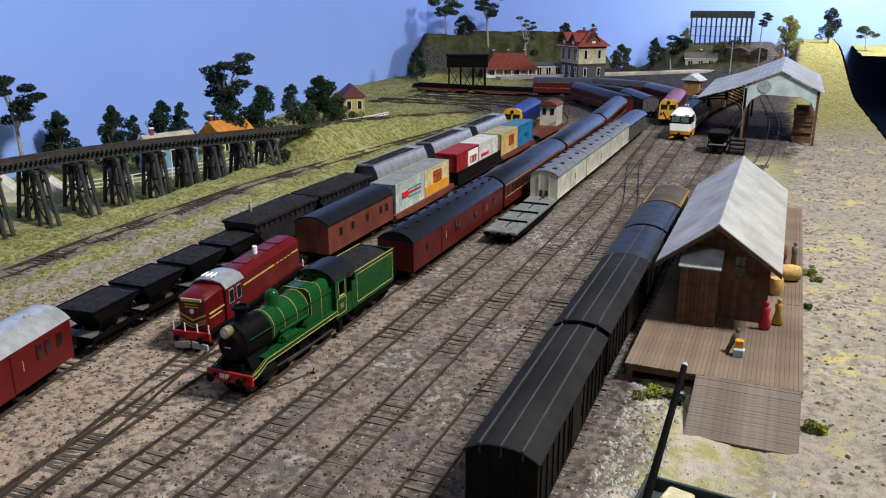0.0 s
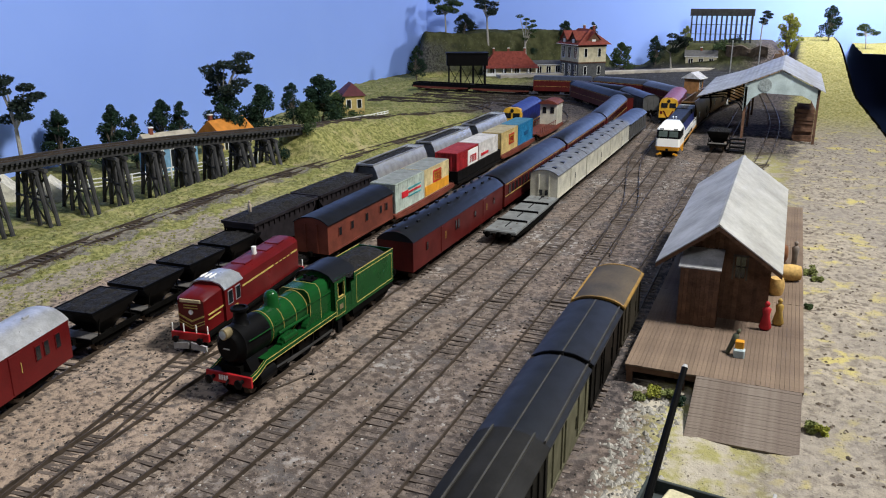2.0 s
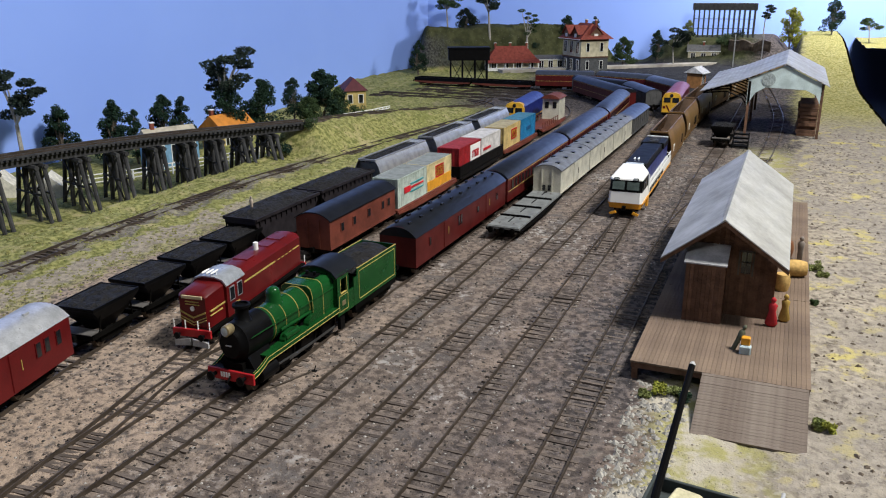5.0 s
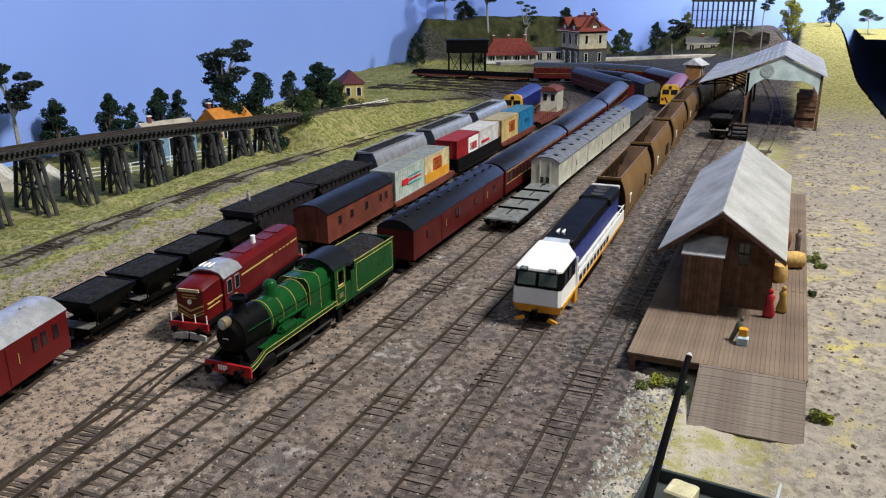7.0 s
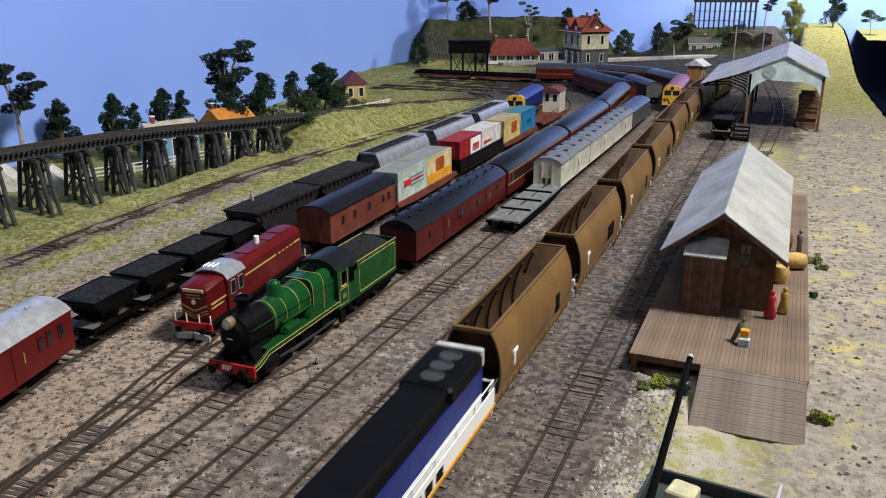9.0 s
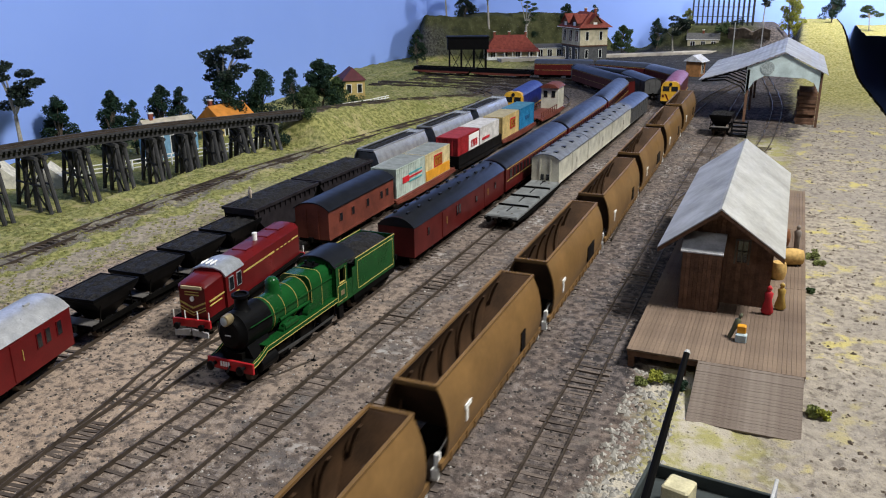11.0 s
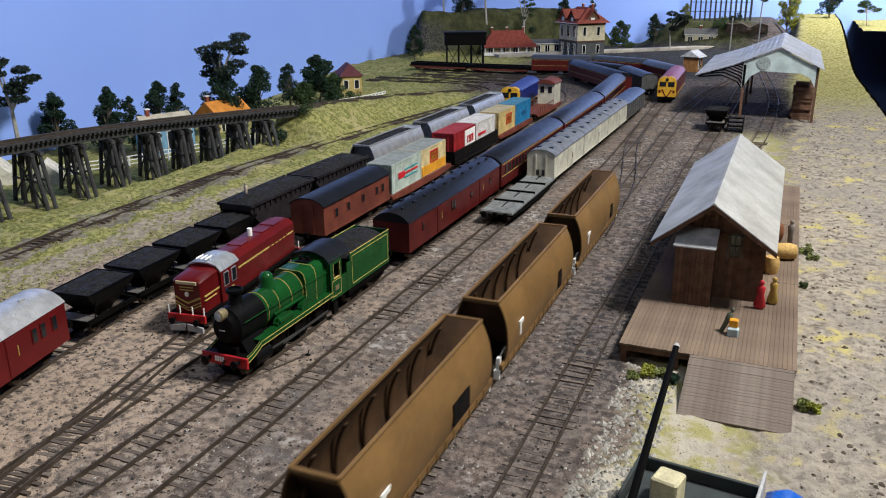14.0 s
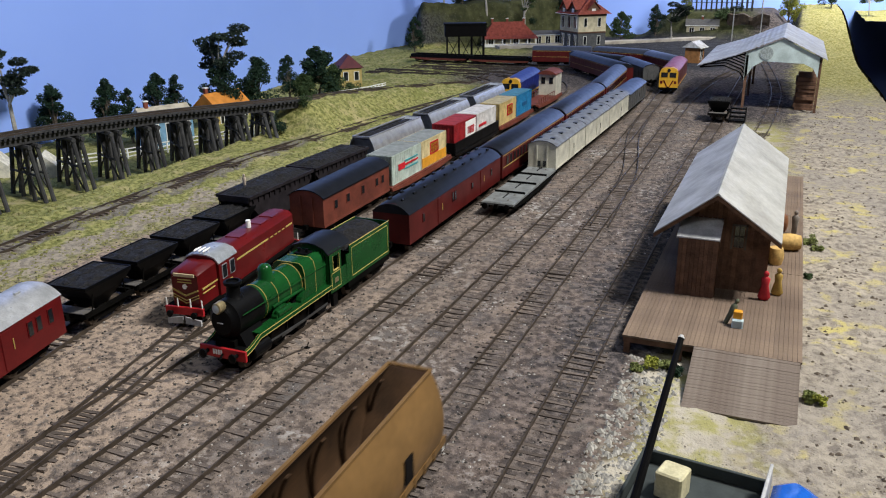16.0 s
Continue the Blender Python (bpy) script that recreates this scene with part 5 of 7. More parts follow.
load(container(0.076, mat_cache("buff_container_paint", (0.62, 0.47, 0.20), 0.5), "buff yellow container with a framed mark", [(rd, -0.004, 0.020, 0.009, 0.023), (M_YELLOW, -0.0025, 0.0185, 0.0105, 0.0215), (rd, 0.002, 0.014, 0.013, 0.019)], mat_cache("buff_roof", (0.42, 0.36, 0.22))), "B", 1.125)
load(container(0.076, mat_cache("blue_container_paint", (0.02, 0.20, 0.42), 0.5), "plain blue corrugated container", [(mat_cache("dark_teal", (0.01, 0.10, 0.25)), -0.008, 0.012, 0.011, 0.016)], mat_cache("blue_roof", (0.06, 0.2, 0.3))), "B", 1.205)
# brake van at the end of the container train
bv = put(flat_wagon(0.15, M_OXIDE, "red flat brake van with a small cabin at its far end"), on_track("B", 1.355))
hut = part("cabin", box(B(), -0.015, 0.015, 0.034, 0.074, 0.0105, 0.044), M_CREAM, bv)
part("cabin_roof", prism(B(), arc_profile(0.034, 0.0435, 0.0438, 0.006), 0.028, 0.078), M_OXIDE, bv)
for sx in (-1, 1):
    bm = B()
    for k in range(8):
        rod(bm, (sx * 0.0155, -0.07 + k * 0.0135, 0.0105), (sx * 0.0155, -0.07 + k * 0.0135, 0.0185), 0.0006, 5)
    rod(bm, (sx * 0.0155, -0.072, 0.0185), (sx * 0.0155, 0.028, 0.0185), 0.0006, 5)
    part("side_rail", bm, M_OXIDE, bv)
for x in (-0.007, 0.007):
    part("cabin_window", box(B(), x - 0.0032, x + 0.0032, 0.0332, 0.0345, 0.0285, 0.0385), M_GLASS, hut)

put(coach(0.175, M_RED, mat_cache("silver_coach_roof", (0.68, 0.69, 0.71), 0.3, metal=0.5), "dark red brake carriage with silver roof", "red carriages", [(-0.06, 0.004, 0.008), (-0.045, 0.004, 0.008), (-0.025, 0.004, 0.008), (-0.003, 0.004, 0.008), (0.056, 0.004, 0.008), (0.064, 0.004, 0.008), (0.075, 0.004, 0.008)], vents=4, door=(0.036,), lines=False), on_track("A", 0.255))
o1 = put(ore_hopper(), on_track("A", 0.388))
for k in range(1, 4):
    copy_thing(o1, on_track("A", 0.388 + 0.0535 * k))
h1 = put(coal_hopper(), on_track("A", 0.616))
copy_thing(h1, on_track("A", 0.729))
M_ENDS = mat_cache("pale_silver_ends", (0.48, 0.52, 0.60), 0.45, metal=0.3)
s1 = put(tub_hopper("silver_hopper", "silver rounded-side bogie hopper wagon loaded with coal", "silver hoppers", 0.136, M_SILVER, M_ENDS, True, marks=False), on_track("A", 0.866))
copy_thing(s1, on_track("A", 1.026))
copy_thing(s1, on_track("A", 1.186))
put(cab_diesel(M_YELLOW, M_BLUE, M_BLUE, "dark blue diesel locomotive with yellow ends", 0.165), on_track("A", 1.405))
put(cab_diesel(M_YELLOW, M_RED, mat_cache("maroon_roof", (0.28, 0.03, 0.045), 0.4), "red diesel locomotive with a yellow front", 0.2), on_track("F", 1.655))
c3 = put(coach(0.136, M_MAROON, mat_cache("silver_blue_roof", (0.06, 0.07, 0.10), 0.32, spec=0.35), "red passenger carriage with a pale roof behind the yellow-fronted diesel", "curve carriages", [(-0.056 + k * 0.0125, 0.0068, 0.0085) for k in range(10)], vents=0), along("F", 1.655, 0.175))
for n in range(1, 3):
    copy_thing(c3, along("F", 1.655, 0.175 + 0.143 * n))
ow = put(ore_hopper(), on_track("H", 1.315))
ow["label"] = "small black hopper wagon standing before the goods awning"

# ---- the two moving trains ----
COAL_TRAIN, DARK_TRAIN = [], []
lo = modern_diesel(0.238)
lo.scale = (1.06, 1, 1.10)
COAL_TRAIN.append((lo, -0.132))
# the inside brown is darkened to carry the shade within the hoppers
hp1 = tub_hopper("coal_hopper", "brown empty coal hopper wagon with rounded sides and white steps", "coal train", 0.158, M_HOPPER, mat_cache("shaded_brown_hopper_inside", (0.085, 0.045, 0.022), 0.6, vary=0.5, scale=60), False, top=0.0215, inset=0.013)
hp2 = tub_hopper("coal_hopper", "brown empty coal hopper wagon with a long black side panel", "coal train", 0.158, M_HOPPER, mat_cache("shaded_brown_hopper_inside", (0.085, 0.045, 0.022)), False, top=0.0215, inset=0.013, panel=0.022)
for n in range(8):
    kind = (hp1, hp2)[n in (1, 3, 5)]
    ob = kind if n < 2 else copy_thing(kind, Matrix())
    ob.scale = (1, 1, 1.19)
    COAL_TRAIN.append((ob, 0.0735 + 0.186 * n))
M_DVAN = mat_cache("sooty_van_paint", (0.007, 0.0062, 0.0055), 0.55, vary=0.5, spec=0.12)
M_DROOF = mat_cache("sooty_van_roof", (0.019, 0.0185, 0.018), 0.6, vary=0.5, scale=40, spec=0.12)
v1 = van(0.144, M_DVAN, M_DROOF, "black bogie louvre van with battened grey roof", "dark goods train", ribs=14, top=0.0332, rise=0.0046)
v2 = van(0.144, M_DVAN, M_DROOF, "black bogie louvre van with battened grey roof", "dark goods train", ribs=14, top=0.0332, rise=0.0046)
v3 = van(0.083, mat_cache("olive_van_paint", (0.12, 0.115, 0.07), 0.6), mat_cache("blue_black_roof", (0.016, 0.018, 0.023), 0.38), "small olive goods van with a dark ridged roof", "dark goods train", ribs=5, top=0.0332, rise=0.0046)
v4 = van(0.083, M_DVAN, mat_cache("blue_black_roof", (0.016, 0.018, 0.023), 0.38), "small black goods van with a dark ridged roof", "dark goods train", ribs=5, top=0.0332, rise=0.0046)
v5 = van(0.068, mat_cache("brown_black_paint", (0.035, 0.030, 0.02), 0.6), mat_cache("rusty_black_roof", (0.115, 0.085, 0.052), 0.6, vary=0.7, scale=30, dark=(0.03, 0.028, 0.028)), "short black brake van with a sooty roof edged in rusty yellow", "dark goods train", ribs=5, strip=False, top=0.0336, rise=0.0040)
M_EDGE = mat_cache("rusty_yellow_edge", (0.40, 0.23, 0.05), 0.6, vary=0.4, scale=60, dark=(0.12, 0.075, 0.03))
for x in (-0.0163, 0.0163):
    part("roof_edge", box(B(), x - 0.0010, x + 0.0010, -0.0352, 0.0352, 0.0328, 0.0343, 0.0003), M_EDGE, v5, "rusty yellow roof edge")
for y in (-0.0351, 0.0351):
    prof = arc_profile(0.0344, 0.0336, 0.0336, 0.0043)[2:]
    part("roof_edge", prism(B(), prof + [(x, z - 0.0012) for x, z in prof[::-1]], y - 0.0008, y + 0.0008), M_EDGE, v5, "rusty yellow roof edge")
for ob, c in ((v1, 0.364), (v2, 0.517), (v3, 0.631), (v4, 0.7215), (v5, 0.8055)):
    ob.scale = (1.04, 1, 1.19)
    DARK_TRAIN.append((ob, c))

# ---- goods shed on its platform ----
M_TIMBER = mat("weathered_brown_boards", (0.17, 0.092, 0.058), 0.85, vary=0.35, scale=150, fine=700, island=0.25, bump=0.4)
M_DECK = mat("platform_planks", (0.205, 0.148, 0.105), 0.85, vary=0.35, scale=26, fine=700, island=0.10, bump=0.3, dark=(0.12, 0.085, 0.064))
M_RAMP = mat("ramp_planks", (0.22, 0.185, 0.155), 0.9, scale=24, fine=300, island=0.04, dark=(0.085, 0.058, 0.046), bump=0.4)
M_TIN = mat("galvanised_roof_sheet", (0.50, 0.50, 0.47), 0.5, 0.25, vary=0.25, scale=35, fine=300, dark=(0.30, 0.29, 0.27))
M_TIN2 = mat("grey_roof_sheet", (0.45, 0.46, 0.48), 0.55, 0.2, vary=0.25, scale=35, fine=200)

DZ = 0.0135
platform = tagged(new("goods_platform"), "brown timber goods platform with plank deck and ramp", "platform", kind="structure")
X0, X1, Y0, Y1 = 0.0695, 0.1735, 0.471, 0.935
plank = None
n = int((X1 - X0) / 0.0026)
for k in range(n):
    x = X0 + (X1 - X0) * (k + 0.5) / n
    for a, b in ((Y0, 0.62), (0.62, 0.78), (0.78, Y1)):
        ob = part("plank", box(B(), -(X1 - X0) / n / 2 + 0.00007, (X1 - X0) / n / 2 - 0.00007, a + 0.0002, b - 0.0002, DZ - 0.0012, DZ), M_DECK, platform)
        ob.location = (x, 0, random.uniform(-0.00025, 0))
part("edge_beam", box(B(), X0 + 0.0005, X1 - 0.0005, Y0 + 0.001, Y0 + 0.0035, DZ - 0.005, DZ - 0.0013), M_TIMBER, platform)
part("edge_beam", box(B(), X0 + 0.0005, X0 + 0.003, Y0 + 0.004, Y1, DZ - 0.005, DZ - 0.0013), M_TIMBER, platform)
part("edge_beam", box(B(), X1 - 0.003, X1 - 0.0005, Y0 + 0.004, Y1, DZ - 0.008, DZ - 0.0013), M_TIMBER, platform)
for y in [Y0 + 0.003 + 0.045 * k for k in range(11)]:
    for x in (X0 + 0.003, X0 + 0.035, X1 - 0.004):
        part("post", box(B(), x - 0.0018, x + 0.0018, y - 0.0018, y + 0.0018, -0.003, DZ - 0.0013), M_TIMBER, platform)
# ramp of crosswise planks down to the earth
RY0, RX0 = 0.417, 0.1130
n = 22
for k in range(n):
    y = RY0 + (Y0 - RY0) * (k + 0.5) / n
    z = 0.0012 + (DZ - 0.0014) * (k + 0.5) / n
    ob = part("ramp_plank", box(B(), RX0, X1 - 0.001, -(Y0 - RY0) / n / 2 + 0.00004, (Y0 - RY0) / n / 2 - 0.00004, -0.0012, 0), M_RAMP, platform)
    ob.matrix_basis = pose(0, y, z + random.uniform(-0.0001, 0.0001), math.degrees(math.atan2(DZ - 0.0014, Y0 - RY0)))
part("ramp_side", prism(B(), [(RY0, -0.002), (RY0, 0.0002), (Y0, DZ - 0.0015), (Y0, -0.002)], X1 - 0.0035, X1 - 0.0015, True), M_TIMBER, platform)

shed = thing("goods_shed", "brown timber goods shed with a pale galvanised gable roof", "shed")
SX0, SX1, SY0, SY1, RX, EZ, RZ = 0.0935, 0.147, 0.574, 0.805, 0.1125, 0.052, 0.0872
LX, RXX, LZ, RRZ = 0.0725, 0.1555, 0.0560, 0.0575


def roof_z(x):
    return RZ + (x - RX) * ((LZ - RZ) / (LX - RX) if x < RX else (RRZ - RZ) / (RXX - RX))


def boards(name, x0, x1, y, z0, ztop, material, parent, pitch=0.003, th=0.0008, axis="x", hole=None):
    """Upright boards side by side along x (or y), each its own piece, up to ztop(x)."""
    n = max(1, int(abs(x1 - x0) / pitch))
    for k in range(n):
        a, b = x0 + (x1 - x0) * k / n + 0.0001, x0 + (x1 - x0) * (k + 1) / n - 0.0001
        spans = [(z0, None)]
        if hole and hole[0] < (a + b) / 2 < hole[1]:
            spans = [(z0, hole[2]), (hole[3], None)]
        for lo_, hi in spans:
            za, zb = (hi, hi) if hi else (ztop(a), ztop(b))
            d = random.uniform(0, 0.0003)
            bm = prism(B(), [(a, lo_), (b, lo_), (b, zb), (a, za)], y - th - d, y, axis == "y")
            part(name, bm, material, parent)


front = part("wall", box(B(), SX0, SX1, SY0 + 0.0002, SY0 + 0.0012, DZ - 0.001, 0.05), M_TIMBER, shed)
boards("board", SX0, SX1, SY0, DZ - 0.0005, lambda x: roof_z(x) - 0.0022, M_TIMBER, front, hole=(0.1235, 0.1325, 0.0445, 0.0615))
w = part("window", box(B(), 0.1228, 0.1332, SY0 - 0.0012, SY0 + 0.0004, 0.0437, 0.0450), M_TIMBER, shed)
bm = B()
for a, b, c, d in ((0.1228, 0.1240, 0.0437, 0.0617), (0.1320, 0.1332, 0.0437, 0.0617), (0.1228, 0.1332, 0.0605, 0.0619), (0.1276, 0.1284, 0.0447, 0.0607), (0.1240, 0.1320, 0.0526, 0.0532)):
    box(bm, a, b, SY0 - 0.0013, SY0 + 0.0002, c, d)
part("frame", bm, mat_cache("grey_sash", (0.12, 0.11, 0.09)), w)
part("pane", box(B(), 0.124, 0.132, SY0 - 0.0003, SY0 + 0.0001, 0.0447, 0.0607), M_GLASS, w)
for x in (SX0, SX1):
    sw = part("wall", box(B(), x - 0.0006, x + 0.0006, SY0 + 0.0015, SY1, DZ - 0.001, roof_z(x) - 0.002), M_TIMBER, shed)
    if x == SX1:
        boards("board", SY0 + 0.002, SY1, x + 0.0015, DZ - 0.0005, lambda y: roof_z(SX1) - 0.0025, M_TIMBER, sw, 0.006, axis="y")
part("wall", prism(B(), [(SX0, DZ - 0.001), (SX1, DZ - 0.001), (SX1, roof_z(SX1) - 0.002), (RX, RZ - 0.002), (SX0, roof_z(SX0) - 0.002)], SY1 - 0.001, SY1), M_TIMBER, shed)
part("gable_infill", prism(B(), [(SX0, 0.049), (SX1, 0.049), (SX1, roof_z(SX1) - 0.0025), (RX, RZ - 0.0025), (SX0, roof_z(SX0) - 0.0025)], SY0 + 0.0002, SY0 + 0.0012), M_TIMBER, shed)
# left slope takes the bluer, darker sheet, so its shaded side is in the colour
for a, b, za, zb, mt in ((LX, RX, LZ, RZ, M_TIN2), (RX, RXX, RZ, RRZ, M_TIN)):
    n, bm = 26, B()
    prof = []
    for k in range(n + 1):
        x = a + (b - a) * k / n
        prof.append((x, za + (zb - za) * k / n))
    prism(bm, prof + [(x, z - 0.0009) for x, z in prof[::-1]], 0.5535, 0.8185)
    part("roof_sheet", bm, mt, shed)
part("ridge_cap", prism(B(), [(RX - 0.0022, RZ - 0.0011), (RX, RZ + 0.0006), (RX + 0.0022, RZ - 0.0009), (RX, RZ - 0.0004)], 0.5532, 0.819), M_TIN, shed)
for a, b, za, zb in ((LX, RX, LZ, RZ), (RX, RXX, RZ, RRZ)):
    part("barge_board", prism(B(), [(a, za - 0.001), (b, zb - 0.001), (b, zb - 0.0042), (a, za - 0.0042)], 0.5545, 0.5560), M_TIMBER, shed)
# lean-to office at the front
off = part("office", box(B(), 0.0905, 0.1155, 0.5525, SY0 - 0.002, DZ - 0.001, 0.0555), M_TIMBER, shed, "small lean-to office of upright boards")
boards("board", 0.0902, 0.1158, 0.5522, DZ - 0.0004, lambda x: 0.0556, M_TIMBER, off, 0.0028)
boards("board", 0.5525, SY0 - 0.001, 0.1163, DZ - 0.0004, lambda x: 0.0556, M_TIMBER, off, 0.0035, axis="y")
bm = B()
v = [(0.5505, 0.0552), (SY0, 0.0640), (SY0, 0.0648), (0.5505, 0.0561)]
prism(bm, v, 0.0888, 0.1170, True)
part("office_roof", bm, mat_cache("pale_tin", (0.55, 0.55, 0.56), 0.5), off)

# goods and plain figures on the platform
M_SACK = mat("sacking", (0.62, 0.40, 0.14), 0.9, vary=0.3, scale=300)


def barrel(x, y, z, r, h, material, label, name="barrel", m=None):
    ob = smooth(part(name, lathe(B(), [(r * 0.82, 0), (r, h * 0.3), (r * 1.02, h * 0.5), (r, h * 0.7), (r * 0.82, h), (r * 0.7, h * 0.985)], (0, 0, 0), "z", 18), material), 50)
    ob.matrix_basis = m or pose(x, y, z)
    return tagged(ob, label, name, "goods on the platform")


barrel(0.1535, 0.640, DZ, 0.0058, 0.013, M_SACK, "ochre wooden barrel standing on the platform")
barrel(0.1630, 0.664, DZ, 0.0068, 0.0165, M_SACK, "straw coloured round bale on the platform", "bale", pose(0.1545, 0.676, DZ + 0.0066, 0, 90, 12))
barrel(0.1545, 0.728, DZ, 0.0062, 0.014, mat_cache("brown_barrel", (0.24, 0.10, 0.045), 0.7), "brown barrel with a pale lid beside the shed")
ob = part("crate", box(B(), 0.1315, 0.1385, 0.5065, 0.5120, DZ, DZ + 0.0055, 0.0008), mat_cache("pale_blue_crate", (0.55, 0.68, 0.72)))
tagged(ob, "pale blue crate at the porter figurine's feet", "crate", "goods on the platform")
ob = part("crate", box(B(), 0.1320, 0.1375, 0.5085, 0.5130, DZ + 0.0056, DZ + 0.0105, 0.0005), M_ORANGE)
tagged(ob, "small orange box stacked on a pale crate", "crate", "goods on the platform")


def figurine(x, y, z, h, prof, material, label, turn=0, lean=0):
    """A painted toy figure as one plain turned shape."""
    ob = smooth(part("figurine", lathe(B(), [(r * h, a * h) for r, a in prof], (0, 0, 0), "z", 12), material), 60)
    ob.matrix_basis = pose(x, y, z, lean, 0, turn)
    ob.scale = (1, 0.7, 1)
    return tagged(ob, label, "figurine", "painted figurines")


SKIRT = [(0.05, 0), (0.15, 0.02), (0.20, 0.10), (0.11, 0.5), (0.14, 0.74), (0.05, 0.82), (0.08, 0.87), (0.085, 0.93), (0.03, 1.0)]
TROUSER = [(0.07, 0), (0.10, 0.02), (0.11, 0.42), (0.12, 0.5), (0.15, 0.72), (0.05, 0.82), (0.08, 0.87), (0.085, 0.93), (0.03, 1.0)]
M_PLAINRED = mat_cache("figure_red", (0.55, 0.03, 0.04), 0.6)
figurine(0.1485, 0.562, DZ, 0.021, SKIRT, M_PLAINRED, "small painted figurine in a red dress on the platform")
figurine(0.1565, 0.574, DZ, 0.020, SKIRT, mat_cache("figure_ochre", (0.5, 0.33, 0.08), 0.6), "small painted figurine in ochre on the platform")
figurine(0.1275, 0.512, DZ, 0.018, TROUSER, mat_cache("figure_green", (0.12, 0.13, 0.08), 0.7), "small dark green porter figurine bending over crates", -60, -24)
figurine(0.1660, 0.722, DZ, 0.021, TROUSER, mat_cache("figure_grey", (0.28, 0.24, 0.21), 0.7), "small grey figurine standing by the barrels")

# ---- carriage awning over the far sidings ----
awning = thing("goods_awning", "open awning with grey tin roof, pale gable and timber posts", "awning")
AX0, ARX, AX1, AY0, AY1 = 0.004, 0.1315, 0.199, 1.42, 1.76
AZ0, ARZ, AZ1 = 0.0715, 0.1195, 0.086
kx, kz = 0.062, 0.0895
for pts, mt in (([(AX0, AZ0), (kx, kz), (ARX, ARZ)], M_TIN2), ([(ARX, ARZ), (AX1, AZ1)], M_TIN2)):
    prof = []
    for (xa, za), (xb, zb) in zip(pts, pts[1:]):
        prof += [(xa + (xb - xa) * q / 16, za + (zb - za) * q / 16 + (0.0006 if q % 2 else 0)) for q in range(16)]
    prof.append(pts[-1])
    part("roof_sheet", prism(B(), prof + [(x, z - 0.001) for x, z in prof[::-1]], AY0, AY1), mt, awning)
M_PALE = mat("pale_blue_boards", (0.55, 0.66, 0.66), 0.8, vary=0.15, scale=60)
gp = [(0.078, 0.050), (0.0905, 0.072), (0.105, 0.081), (0.165, 0.079), (0.1795, 0.072), (0.1875, 0.058), (0.190, 0.0885), (ARX, 0.1165), (0.078, 0.0935)]
part("gable", prism(B(), gp, AY0 + 0.004, AY0 + 0.006), M_PALE, awning, "pale blue gable board with a smoke stain")
part("smoke_stain", lathe(B(), [(0.0105, AY0 + 0.0030), (0.0105, AY0 + 0.0042)], (0.1085, 0, 0.0935), "y", 18), mat_cache("grey_smudge", (0.40, 0.46, 0.46), 0.9, vary=0.5, scale=400), awning)
for x, z in ((0.0805, 0.06), (0.1895, 0.07)):
    for y in (AY0 + 0.006, (AY0 + AY1) / 2, AY1 - 0.01):
        part("post", box(B(), x - 0.002, x + 0.002, y - 0.002, y + 0.002, -0.002, 0.09), M_TIMBER, awning)
for y in [AY0 + 0.012 + 0.04 * k for k in range(8)]:
    bm = B()
    pts = [(AX0 + 0.004, AZ0 - 0.004), (0.045, 0.0715), (0.070, 0.062), (0.0805, 0.048)]
    for a, b in zip(pts, pts[1:]):
        rod(bm, (a[0], y, a[1]), (b[0], y, b[1]), 0.0012, 6)
    rod(bm, (AX0 + 0.004, y, AZ0 - 0.003), (0.0805, y, 0.0925), 0.0011, 6)
    part("truss", bm, M_BLACK, awning)
# stack of sleepers and steps by the awning
for k in range(9):
    ob = part("timber", box(B(), 0.160 + random.uniform(-0.003, 0.002), 0.188, AY0 + 0.03 + random.uniform(0, 0.01), AY0 + 0.12, 0.0002 + 0.006 * k, 0.0057 + 0.006 * k, 0.0006), M_TIMBER)
    tagged(ob, "long weathered timber in a stack under the awning", "timber", "stacked timbers")
st = thing("loading_steps", "small black timber steps by the siding", "steps")
for k in range(4):
    part("tread", box(B(), 0.070, 0.092, 1.300 + 0.008 * k, 1.308 + 0.008 * k, 0.005 * k + 0.003, 0.005 * k + 0.0052), M_BLACK, st)
for x in (0.070, 0.092):
    part("stringer", prism(B(), [(1.299, -0.001), (1.299, 0.004), (1.330, 0.0215), (1.334, 0.0215), (1.334, -0.001)], x - 0.0008, x + 0.0008, True), M_BLACK, st)

# ---- timber trestle of the branch line ----
M_TRESTLE = mat("grey_black_timber", (0.060, 0.060, 0.062), 0.8, vary=0.4, scale=120, fine=800, island=0.2)
trestle = thing("trestle_bridge", "long grey-black timber trestle bridge with braced bents", "bridge")
TZ = 0.047
TL = catmull([(-.745, .52), (-.713, .64), (-.684, .755), (-.634, .868), (-.578, .955), (-.528, 1.035)], 10)
for off in (-0.010, 0.010):
    part("girder", ribbon(B(), TL, off, 0.005, TZ - 0.0125, TZ - 0.004), M_TRESTLE, trestle)
for off in (-0.00825, 0.00825):
    part("rail", ribbon(B(), TL, off, 0.0011, TZ - 0.0012, TZ + 0.0016), M_RAIL, trestle)
part("guard_timber", ribbon(B(), TL, 0.0165, 0.0022, TZ - 0.0016, TZ + 0.0006), M_TRESTLE, trestle)
part("guard_timber", ribbon(B(), TL, -0.0165, 0.0022, TZ - 0.0016, TZ + 0.0006), M_TRESTLE, trestle)
tie = None
acc = 0.0
